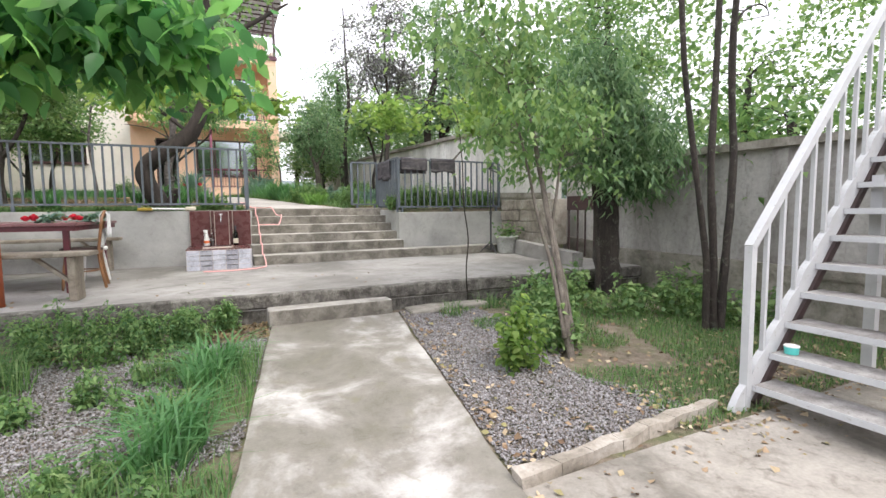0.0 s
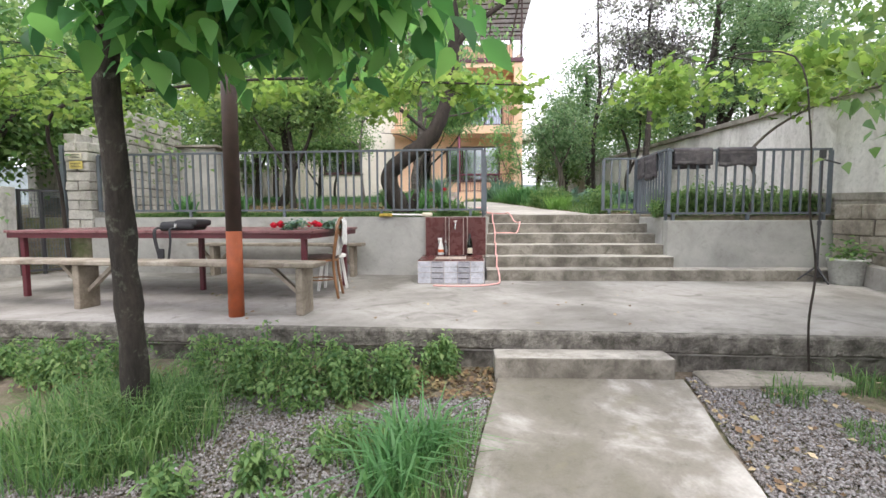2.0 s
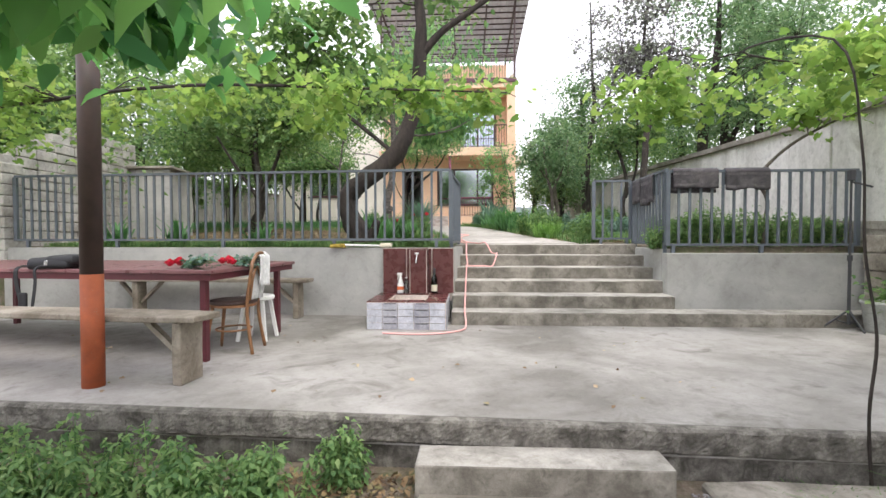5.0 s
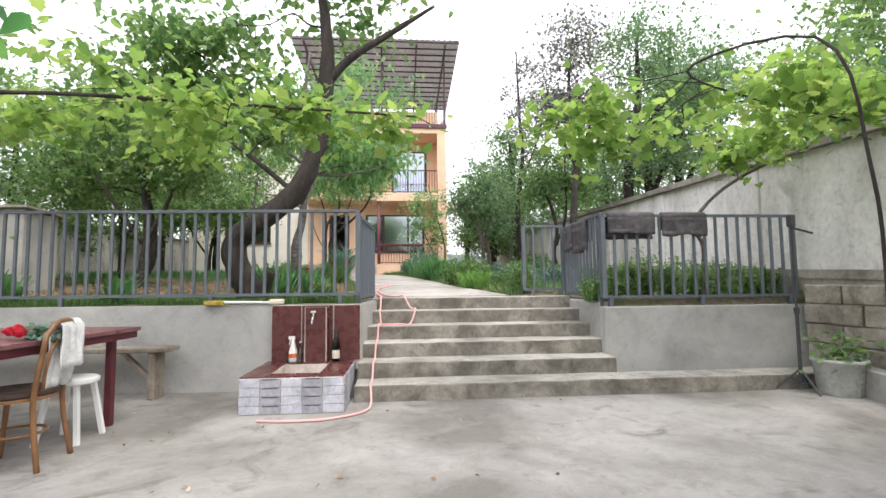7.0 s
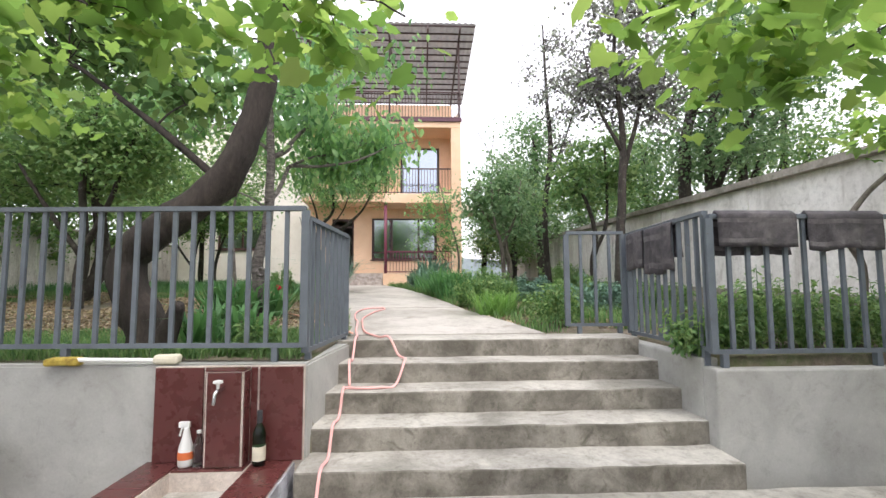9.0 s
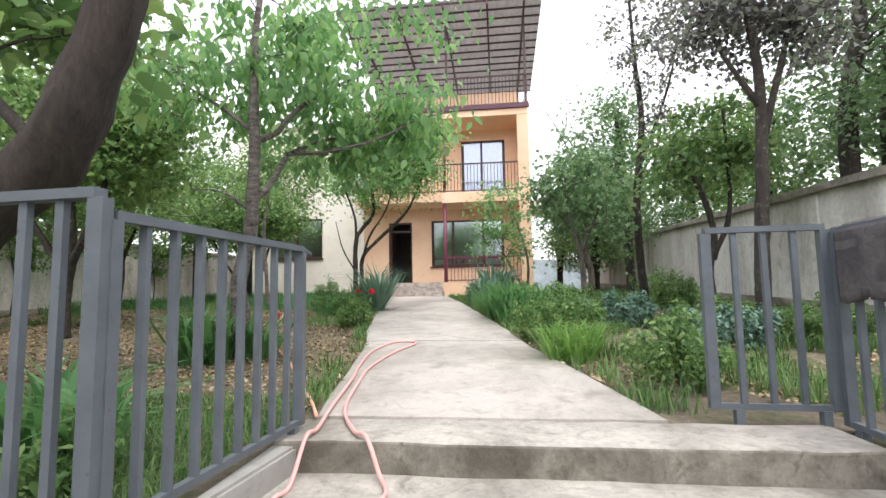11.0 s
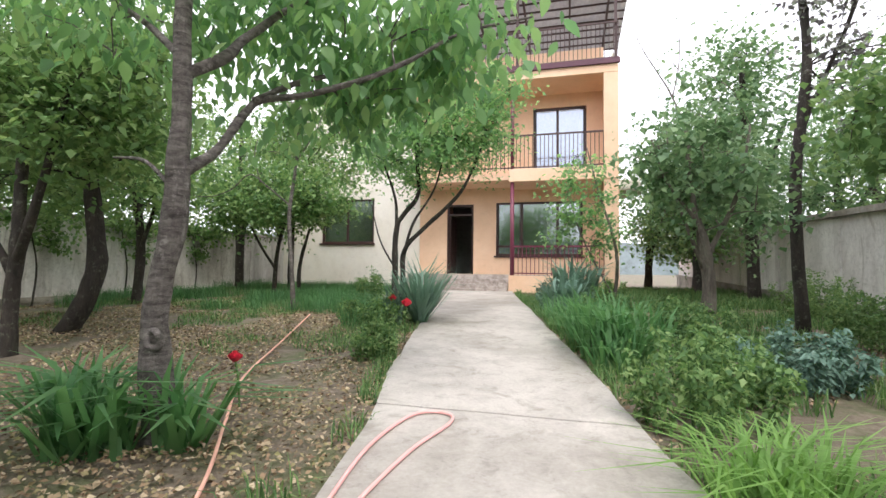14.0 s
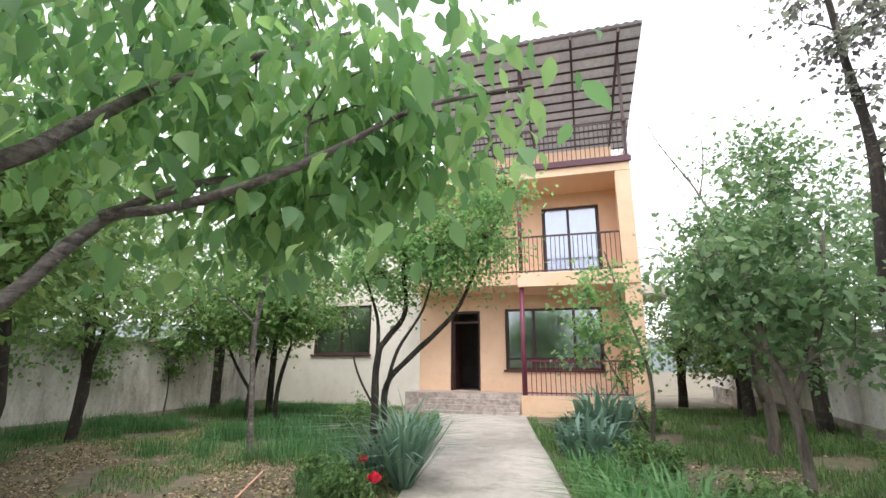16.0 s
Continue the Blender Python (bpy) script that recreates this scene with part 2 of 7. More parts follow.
M_BARKD = barky("dark_bark", (0.016, 0.013, 0.011), (0.065, 0.052, 0.043), moss=(0.16, 0.165, 0.13))
M_BARKV = barky("furrowed_bark", (0.013, 0.010, 0.008), (0.062, 0.048, 0.040))
M_BARKB = barky("banded_cherry_bark", (0.05, 0.04, 0.037), (0.25, 0.22, 0.205), True, moss=(0.36, 0.33, 0.31))
M_BARKG = barky("grey_bark", (0.075, 0.06, 0.05), (0.24, 0.21, 0.175), moss=(0.16, 0.17, 0.11))
M_L_BIG = leafy("large_dark_leaf", [(0.052, 0.145, 0.062), (0.105, 0.262, 0.078), (0.185, 0.390, 0.106), (0.320, 0.530, 0.150)], 0.6, 0.7)
M_L_VINE = leafy("vine_leaf", [(0.113, 0.198, 0.047), (0.192, 0.303, 0.069), (0.282, 0.396, 0.092), (0.371, 0.437, 0.123)], 0.25, 0.68)
M_L_MID = leafy("garden_leaf", [(0.094, 0.172, 0.060), (0.154, 0.265, 0.084), (0.228, 0.343, 0.109), (0.352, 0.446, 0.159)], 0.35)
M_L_CHERRY = leafy("cherry_leaf", [(0.118, 0.230, 0.100), (0.201, 0.360, 0.141), (0.285, 0.460, 0.169), (0.401, 0.550, 0.202)], 0.4, 0.6)
M_L_DULL = leafy("dull_willow_leaf", [(0.080, 0.151, 0.058), (0.141, 0.240, 0.102), (0.216, 0.320, 0.144), (0.303, 0.410, 0.186)], 0.35)
M_L_PURPLE = leafy("purple_grey_leaf", [(0.085, 0.070, 0.076), (0.160, 0.140, 0.135), (0.270, 0.280, 0.210), (0.400, 0.445, 0.305)], 0.35, 0.42)
M_L_HERB = leafy("herb_leaf", [(0.066, 0.145, 0.048), (0.124, 0.225, 0.066), (0.199, 0.316, 0.095), (0.316, 0.408, 0.141)], 0.3)
M_L_LILY = leafy("sword_leaf", [(0.060, 0.162, 0.057), (0.099, 0.236, 0.076), (0.173, 0.336, 0.112)], 0.4)
M_L_BLUE = leafy("grey_green_leaf", [(0.089, 0.164, 0.105), (0.149, 0.253, 0.164), (0.238, 0.356, 0.238)], 0.4, 0.3)
M_L_DAY = leafy("daylily_leaf", [(0.12, 0.24, 0.05), (0.18, 0.33, 0.07), (0.26, 0.42, 0.11)], 0.35, 0.45)
M_GRASS = leafy("grass_blade", [(0.060, 0.135, 0.043), (0.110, 0.211, 0.061), (0.172, 0.293, 0.081), (0.273, 0.333, 0.135)], 0.3, 0.4)
M_LITTER = islands("dry_leaf_litter", [(0.119, 0.072, 0.044), (0.238, 0.158, 0.091), (0.344, 0.246, 0.155), (0.238, 0.222, 0.091), (0.428, 0.327, 0.217), (0.570, 0.468, 0.320)])
M_LITTERY = islands("yellow_leaf_litter", [(0.07, 0.04, 0.022), (0.15, 0.09, 0.045), (0.21, 0.14, 0.07), (0.27, 0.20, 0.10), (0.11, 0.12, 0.045)])
M_PEBBLE = islands("gravel_stone", [(0.100, 0.085, 0.077), (0.189, 0.174, 0.170), (0.258, 0.248, 0.247), (0.358, 0.348, 0.354), (0.159, 0.125, 0.103)])
M_PETALW = islands("white_petals", [(0.75, 0.75, 0.68), (0.8, 0.78, 0.72)], 0.6)


def soil():
    """Bare soil, trodden and mossy in places, greener behind the upper wall."""
    m, nd, ln, b = nodes_of("garden_soil")
    n1, n2, n3 = noise_of(nd, ln, 0.7, 6, 0.65), noise_of(nd, ln, 14, 7, 0.75), noise_of(nd, ln, 2.6, 6, 0.7)
    c = ramp(nd, ln, n2, [(0.3, (0.10, 0.077, 0.057)), (0.55, (0.21, 0.17, 0.13)), (0.75, (0.33, 0.28, 0.225))])
    c = mix(nd, ln, c, (0.085, 0.12, 0.035), ramp(nd, ln, n3, [(0.45, (0, 0, 0)), (0.62, (0.7,) * 3)]))
    c = mix(nd, ln, c, ramp(nd, ln, n1, [(0.35, (0.75,) * 3), (0.65, (1.2,) * 3)]), 0.8, "MULTIPLY")
    ln.new(c, b.inputs["Base Color"])
    b.inputs["Roughness"].default_value = 0.95
    bump(nd, ln, b, [(n3, 0.05), (n2, 0.025)], 0.7)
    return m


M_SOIL = soil()


# ---- mesh helpers ----
ORIGIN = {}


def thing(name, loc, label, category, group="", kind=""):
    ob = new(name)
    ob.location = loc
    ob.empty_display_size = 0.1
    ORIGIN[ob.name] = Vector(loc)
    return tagged(ob, label, category, group, kind)


def mesh_of(name, bm, mats, shift=None, smooth=False):
    if shift is not None:
        bmesh.ops.translate(bm, verts=bm.verts, vec=-shift)
    me = bpy.data.meshes.new(name)
    bm.to_mesh(me)
    bm.free()
    for m in (mats if isinstance(mats, (list, tuple)) else [mats]):
        me.materials.append(m)
    if smooth:
        me.polygons.foreach_set("use_smooth", [True] * len(me.polygons))
    return me


def part(name, bm, material, parent, label="", smooth=False):
    """One mesh under a thing or a part; bm is in world metres."""
    o = ORIGIN[parent.name]
    ob = new(name, mesh_of(name, bm, material, o, smooth))
    ob.parent = parent
    ORIGIN[ob.name] = o
    return tagged(ob, label)


def solid(name, bm, material, label, category, kind="", smooth=False, loc=(0, 0, 0), group=""):
    """A thing or a piece of the setting in one mesh."""
    ob = new(name, mesh_of(name, bm, material, Vector(loc), smooth))
    ob.location = loc
    ORIGIN[ob.name] = Vector(loc)
    return tagged(ob, label, category, group, kind)


def raw(name, verts, faces, material, smooth=False):
    """A large mesh from arrays: faces all with the same number of corners."""
    me = bpy.data.meshes.new(name)
    n, k = faces.shape
    me.vertices.add(len(verts))
    me.vertices.foreach_set("co", np.ascontiguousarray(verts, dtype=np.float32).ravel())
    me.loops.add(n * k)
    me.loops.foreach_set("vertex_index", np.ascontiguousarray(faces, dtype=np.int32).ravel())
    me.polygons.add(n)
    me.polygons.foreach_set("loop_start", np.arange(0, n * k, k, dtype=np.int32))
    if smooth:
        me.polygons.foreach_set("use_smooth", np.ones(n, dtype=bool))
    me.materials.append(material)
    me.update()
    return me


def box(bm, x0, x1, y0, y1, z0, z1, bevel=0.0, seg=1):
    g = bmesh.ops.create_cube(bm, size=1.0)
    vs = g["verts"]
    bmesh.ops.scale(bm, verts=vs, vec=(x1 - x0, y1 - y0, z1 - z0))
    bmesh.ops.translate(bm, verts=vs, vec=((x0 + x1) / 2, (y0 + y1) / 2, (z0 + z1) / 2))
    if bevel:
        es = list({e for v in vs for e in v.link_edges})
        bmesh.ops.bevel(bm, geom=es, offset=bevel, segments=seg, affect="EDGES", profile=0.5)
    return bm


def boxed(*a, **k):
    return box(bmesh.new(), *a, **k)


def beam(bm, a, b, w, h, up=(0, 0, 1)):
    """A square bar from a to b, w across and h along up."""
    a, b, up = Vector(a), Vector(b), Vector(up)
    d = (b - a).normalized()
    s = d.cross(up)
    s = s.normalized() if s.length > 1e-4 else Vector((1, 0, 0))
    u = s.cross(d).normalized()
    vs = [bm.verts.new(p + s * (i * w / 2) + u * (j * h / 2)) for p in (a, b) for i, j in ((-1, -1), (1, -1), (1, 1), (-1, 1))]
    for f in ((3, 2, 1, 0), (4, 5, 6, 7), (0, 1, 5, 4), (1, 2, 6, 5), (2, 3, 7, 6), (3, 0, 4, 7)):
        bm.faces.new([vs[i] for i in f])
    return bm


def tube(bm, pts, radii, sides=8, wob=0.0, seed=0):
    """A tapering round tube along a polyline, with an uneven skin where wob is given."""
    pts = [Vector(p) for p in pts]
    if not isinstance(radii, (list, tuple)):
        radii = [radii] * len(pts)
    rings, side = [], None
    for i, p in enumerate(pts):
        d = (pts[min(i + 1, len(pts) - 1)] - pts[max(i - 1, 0)]).normalized()
        if side is None:
            side = d.cross(Vector((0, 0, 1)) if abs(d.z) < 0.9 else Vector((1, 0, 0))).normalized()
        side = (side - d * side.dot(d)).normalized()
        u = d.cross(side)
        ring = []
        for k in range(sides):
            a = 2 * math.pi * k / sides
            r = radii[i] * (1 + wob * noise.noise(p * 5 + Vector((math.cos(a) * 1.3, math.sin(a) * 1.3, seed))))
            ring.append(bm.verts.new(p + (side * math.cos(a) + u * math.sin(a)) * r))
        rings.append(ring)
    for r0, r1 in zip(rings, rings[1:]):
        for k in range(sides):
            bm.faces.new((r0[k], r0[(k + 1) % sides], r1[(k + 1) % sides], r1[k]))
    bm.faces.new(rings[0][::-1])
    bm.faces.new(rings[-1])
    return bm


def spline(pts, n=6):
    """A smooth line through the points (Catmull-Rom)."""
    P = [Vector(p) for p in pts]
    P = [P[0] * 2 - P[1]] + P + [P[-1] * 2 - P[-2]]
    out = []
    for i in range(1, len(P) - 2):
        for k in range(n):
            t = k / n
            a, b, c, d = P[i - 1], P[i], P[i + 1], P[i + 2]
            out.append(0.5 * (2 * b + (c - a) * t + (2 * a - 5 * b + 4 * c - d) * t * t + (3 * b - a - 3 * c + d) * t ** 3))
    return out + [P[-2]]


def lathe(bm, centre, profile, sides=20):
    rings = [[bm.verts.new((centre[0] + r * math.cos(2 * math.pi * k / sides), centre[1] + r * math.sin(2 * math.pi * k / sides), centre[2] + z)) for k in range(sides)] for r, z in profile]
    for a, b in zip(rings, rings[1:]):
        for k in range(sides):
            bm.faces.new((a[k], a[(k + 1) % sides], b[(k + 1) % sides], b[k]))
    bm.faces.new(rings[0][::-1])
    bm.faces.new(rings[-1])
    return bm


def roughen(bm, amount, scale=3.0, cuts=0):
    if cuts:
        bmesh.ops.subdivide_edges(bm, edges=bm.edges[:], cuts=cuts, use_grid_fill=True)
    for v in bm.verts:
        v.co += amount * noise.noise_vector(v.co * scale)
    return bm


def z_low(y):
    """Height of the lower ground, which falls away from the terrace."""
    return -0.05 * max(0.0, 6.08 - y) if y > -14 else -1.0


def z_up(y):
    """Height of the upper garden, which rises to the house."""
    return float(np.interp(y, (11.15, 13.5, 15.0, 17.0, 19.0, 23.2, 24.5), (1.22, 1.355, 1.45, 1.575, 1.66, 1.775, 1.79)))


def skew(x):
    """How far the terrace, its back wall and railing drift back from square, going left."""
    return 0.047 * max(0.0, 0.95 - x)


def low_left(y):
    return 0.425 + 0.165 * (y - 3.36)


def low_right(y):
    return 1.73 + 0.183 * (y - 3.36)


rng = np.random.default_rng(7)


# leaf outlines: across, along and lift, in leaf lengths, and their triangles
PLAIN = ([(0, 0, 0), (-1, 0.42, 0.07), (1, 0.42, 0.07), (0, 0.5, 0), (0, 1, -0.14)], [(0, 3, 1), (0, 2, 3), (1, 3, 4), (3, 2, 4)])
OVATE = ([(0, 0, 0), (0, 0.33, -0.01), (0, 0.66, -0.05), (0, 1, -0.16), (-0.62, 0.14, 0.04), (-1, 0.38, 0.06), (-0.66, 0.7, 0.0), (0.62, 0.14, 0.04), (1, 0.38, 0.06), (0.66, 0.7, 0.0)],
         [(0, 1, 4), (4, 1, 5), (1, 2, 5), (5, 2, 6), (2, 3, 6), (0, 7, 1), (7, 8, 1), (1, 8, 2), (8, 9, 2), (2, 9, 3)])
LOBED = ([(0, 0.3, 0), (0, 0.1, -0.02), (-0.55, -0.08, 0.05), (-1.0, 0.2, 0.04), (-0.78, 0.38, 0.03), (-0.86, 0.62, -0.02), (-0.46, 0.74, 0.03), (0, 1.0, -0.12), (0.46, 0.74, 0.03), (0.86, 0.62, -0.02), (0.78, 0.38, 0.03), (1.0, 0.2, 0.04), (0.55, -0.08, 0.05)],
         [(0, k, k + 1) for k in range(1, 12)] + [(0, 12, 1)])


def leaf_mesh(name, centres, size, material, droop=0.5, width=0.28, spread=1.0, aim=None, shape=PLAIN):
    """Leaves folded along the rib, one at each centre. aim: the way that they point, else all round."""
    n = len(centres)
    ang = rng.uniform(0, 2 * np.pi, n)
    d = np.stack([np.cos(ang) * spread, np.sin(ang) * spread, -droop + rng.normal(0, 0.35, n)], 1)
    if aim is not None:
        d = d * 0.5 + aim
    d /= np.linalg.norm(d, axis=1)[:, None]
    up = np.stack([rng.normal(0, 0.45, n), rng.normal(0, 0.45, n), np.ones(n)], 1)
    s = np.cross(d, up)
    s /= np.linalg.norm(s, axis=1)[:, None] + 1e-9
    u = np.cross(s, d)
    L = (size * rng.uniform(0.6, 1.25, n))[:, None]
    W = L * width * rng.uniform(0.8, 1.2, n)[:, None]
    curl = rng.uniform(0.3, 1.9, n)[:, None]
    v = np.stack([centres + s * W * a + d * L * b + u * L * c * curl for a, b, c in shape[0]], 1)
    f = np.array(shape[1])[None] + (np.arange(n) * len(shape[0]))[:, None, None]
    return raw(name, v.reshape(-1, 3), f.reshape(-1, 3), material, shape is not PLAIN)


def blade_mesh(name, roots, height, width, material, lean=0.45):
    """Grass or sword leaves: bent blades of three faces."""
    n = len(roots)
    ang = rng.uniform(0, 2 * np.pi, n)
    h = (height * rng.uniform(0.45, 1.25, n))[:, None]
    w = (width * rng.uniform(0.7, 1.2, n))[:, None]
    d = np.stack([np.cos(ang), np.sin(ang), np.zeros(n)], 1)
    s = np.stack([-np.sin(ang), np.cos(ang), np.zeros(n)], 1)
    out = h * (lean * rng.uniform(0.2, 1.5, n))[:, None]
    z = np.array([0, 0, 1.0])
    v = np.empty((n, 5, 3))
    v[:, 0], v[:, 1] = roots - s * w / 2, roots + s * w / 2
    mid = roots + d * out * 0.35 + z * h * 0.62
    v[:, 2], v[:, 3] = mid - s * w * 0.42, mid + s * w * 0.42
    v[:, 4] = roots + d * out + z * h * (1 - 0.35 * np.minimum(1, out / h))
    f = np.array([[0, 1, 3], [0, 3, 2], [2, 3, 4]])[None] + (np.arange(n) * 5)[:, None, None]
    return raw(name, v.reshape(-1, 3), f.reshape(-1, 3), material)


def put(name, me, parent, label=""):
    """Links a mesh in world metres as a part."""
    o = ORIGIN[parent.name]
    me.transform(Matrix.Translation(-o))
    ob = new(name, me)
    ob.parent = parent
    ORIGIN[ob.name] = o
    return tagged(ob, label)


def tree(name, label, trunks, crown, leaf, size, count, bark, clump=0.32, droop=0.5, width=0.28, limbs=7, seed=1, category="tree", group="", twig=0.007, shape=PLAIN):
    """trunks: polylines of (x, y, z, radius). crown: ellipsoids (centre, radii, share). Limbs run from the trunks to clumps of leaves."""
    rnd = random.Random(seed)
    base = Vector(trunks[0][0][:3])
    ob = thing(name, base, label, category, group)
    bm, nodes = bmesh.new(), []
    for t in trunks:
        ps = spline([p[:3] for p in t], 5)
        rs = [t[min(int(i / 5), len(t) - 2)][3] * (1 - (i % 5) / 5) + t[min(int(i / 5) + 1, len(t) - 1)][3] * ((i % 5) / 5) if i < 5 * (len(t) - 1) else t[-1][3] for i in range(len(ps))]
        rs[0] *= 1.25
        tube(bm, ps, rs, 10, 0.28, seed)
        nodes += [(p, r) for p, r in zip(ps, rs)][len(ps) // 2:]
    part("trunk", bm, bark, ob, smooth=True)
    pts, br = [], bmesh.new()
    total = sum(c[2] for c in crown)
    for c, rad, share in crown:
        k = max(3, int(count * share / total / 46))
        lim = []
        c = Vector(c)
        for i in range(max(2, int(limbs * share / total + 0.5))):
            e = c + Vector([rnd.uniform(-0.7, 0.7) * r for r in rad])
            s, r0 = min(nodes, key=lambda q: (q[0] - e).length + max(0, q[0].z - e.z) * 1.5)
            mid = s.lerp(e, 0.5) + Vector((rnd.uniform(-0.12, 0.12), rnd.uniform(-0.12, 0.12), 0.12 * (e - s).length))
            wig = [Vector([rnd.uniform(-0.05, 0.05) * (e - s).length for _ in range(3)]) for _ in range(2)]
            ps = spline([s, s.lerp(mid, 0.5) + wig[0], mid, mid.lerp(e, 0.5) + wig[1], e], 3)
            r1 = min(r0 * 0.42, 0.006 + 0.0085 * (e - s).length)
            part("branch", tube(bmesh.new(), ps, [r1 + (0.004 - r1) * j / (len(ps) - 1) for j in range(len(ps))], 6, 0.2, i), bark, ob, "", True)
            lim += ps[3:]
        for i in range(k):
            while True:
                q = Vector([rnd.uniform(-1, 1) for _ in range(3)])
                if 0.25 < q.length < 1:
                    break
            q = c + Vector([a * b for a, b in zip(q * (0.75 + 0.35 * rnd.random()), rad)])
            a = min(lim, key=lambda p: (p - q).length)
            tube(br, [a, a.lerp(q, 0.5) + Vector((0, 0, 0.05)), q], [twig, twig * 0.7, twig * 0.3], 4)
            m = int(46 * rnd.uniform(0.5, 1.5))
            g = rng.normal(0, 1, (m, 3)) * np.array([clump, clump, clump * 0.55])
            al = rng.uniform(0.2, 1, (m // 3, 1))
            pts.append(np.array(q) + g)
            pts.append(np.array(a) * (1 - al) + np.array(q) * al + rng.normal(0, clump * 0.25, (m // 3, 3)))
    tagged(part("twig_tangle", br, bark, ob), kind="stuff")
    tagged(put("crown", leaf_mesh("crown", np.concatenate(pts), size, leaf, droop, width, shape=shape), ob), kind="stuff")
    return ob


def herb(name, label, centre, radius, height, leaf, size, count, category="plant", droop=0.35, width=0.3, group="", stems=14, seed=1):
    """A clump of upright leafy stems."""
    rnd = random.Random(seed)
    ob = thing(name, centre, label, category, group)
    c, st, pts = Vector(centre), bmesh.new(), []
    for i in range(stems):
        a, r = rnd.uniform(0, 6.28), math.sqrt(rnd.random())
        foot = c + Vector((math.cos(a) * r * radius[0] * 0.7, math.sin(a) * r * radius[1] * 0.7, -0.02))
        top = c + Vector((math.cos(a) * r * radius[0], math.sin(a) * r * radius[1], height * rnd.uniform(0.6, 1.05) * (1.1 - 0.4 * r)))
        tube(st, [foot, foot.lerp(top, 0.6), top], [0.006, 0.005, 0.002], 4)
        m = count // stems
        al = rng.uniform(0.15, 1.0, (m, 1))
        pts.append(np.array(foot) * (1 - al) + np.array(top) * al + rng.normal(0, 0.03, (m, 3)) * np.array([1, 1, 0.5]))
    tagged(part("stalk_tangle", st, M_L_HERB, ob), kind="stuff")
    tagged(put("foliage", leaf_mesh("foliage", np.concatenate(pts), size, leaf, droop, width, shape=OVATE if size > 0.06 else PLAIN), ob), kind="stuff")
    return ob


def sword(name, label, centre, radius, height, leaf, count, width=0.03, lean=0.5, group=""):
    ob = thing(name, centre, label, "plant", group)
    a, r = rng.uniform(0, 6.28, count), np.sqrt(rng.random(count))
    roots = np.array(centre) + np.stack([np.cos(a) * r * radius[0], np.sin(a) * r * radius[1], np.full(count, -0.02)], 1)
    k = max(3, count // 14)
    for i in range(k):
        put("leaf_fan", blade_mesh("leaf_fan", roots[i::k], height, width, leaf, lean), ob)
    return ob


# ---- ground and structure ----
def ground():
    xs = sorted(set([-400, -120, -40, -20] + [round(-12 + 0.4 * i, 2) for i in range(53)] + [0.93, 0.99, 3.66, 3.72] + [14, 22, 40, 120, 400]))
    ys = sorted(set([-400, -120, -40, -14] + [round(-3 + 0.4 * i, 2) for i in range(73)] + [6.74, 6.78, 9.76, 9.80, 11.14, 11.20, 30, 40, 60, 120, 400]))

    def z(x, y):
        inside = -12 < x < 9
        if y > 9.78 and not (0.96 < x < 3.69 and y < 11.17):
            h = z_up(y) - 0.03 - (0.26 if -12 < x < -7.7 else 0)
        elif y > 6.76:
            h = 0.12
        else:
            h = z_low(y) - 0.02
        return h + (0.03 * noise.noise((x * 0.9, y * 0.9, 0)) if inside and (y < 6.0 or y > 11.3) and not (-1.2 < x < 2.9 and y > 10) and not (-0.2 < x < 2.4 and y < 7) else 0)
    def bend(y):
        return float(np.interp(y, (8.4, 9.6, 10.0, 12.0), (0, 1, 1, 0)))
    v = np.array([[x, y + min(0.35, skew(x)) * bend(y), z(x, y)] for y in ys for x in xs])
    w = len(xs)
    f = np.array([[j * w + i, j * w + i + 1, (j + 1) * w + i + 1, (j + 1) * w + i] for j in range(len(ys) - 1) for i in range(w - 1)])
    return tagged(new("ground", raw("ground", v, f, M_SOIL)), "brown garden soil with moss and weeds", "ground", "", "structure")


ground()


def slab_poly(name, outline, z_of, thick, mat, label, category="path"):
    """A poured strip: stations (x_left, x_right, y) joined, with a slightly uneven edge."""
    bm = bmesh.new()
    rows = []
    for xl, xr, y in outline:
        n = 8
        xl += 0.025 * noise.noise((y * 3, 1, 0))
        xr += 0.025 * noise.noise((y * 3, 7, 0))
        top = [bm.verts.new((xl + (xr - xl) * i / n, y, z_of(y) + 0.004 * noise.noise((i, y * 2, 3)))) for i in range(n + 1)]
        lo = [bm.verts.new((xl - 0.01, y, z_of(y) - thick)), bm.verts.new((xr + 0.01, y, z_of(y) - thick))]
        rows.append((top, lo))
    for (a, la), (b, lb) in zip(rows, rows[1:]):
        for i in range(len(a) - 1):
            bm.faces.new((a[i], a[i + 1], b[i + 1], b[i]))
        bm.faces.new((la[0], a[0], b[0], lb[0]))
        bm.faces.new((a[-1], la[1], lb[1], b[-1]))
    for (a, la), flip in ((rows[0], 1), (rows[-1], -1)):
        bm.faces.new(([la[0], la[1]] + a[::-1])[::flip])
    return solid(name, bm, mat, label, category, "structure")


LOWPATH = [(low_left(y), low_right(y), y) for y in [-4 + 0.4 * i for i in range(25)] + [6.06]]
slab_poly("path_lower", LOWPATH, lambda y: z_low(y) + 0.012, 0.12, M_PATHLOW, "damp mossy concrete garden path")


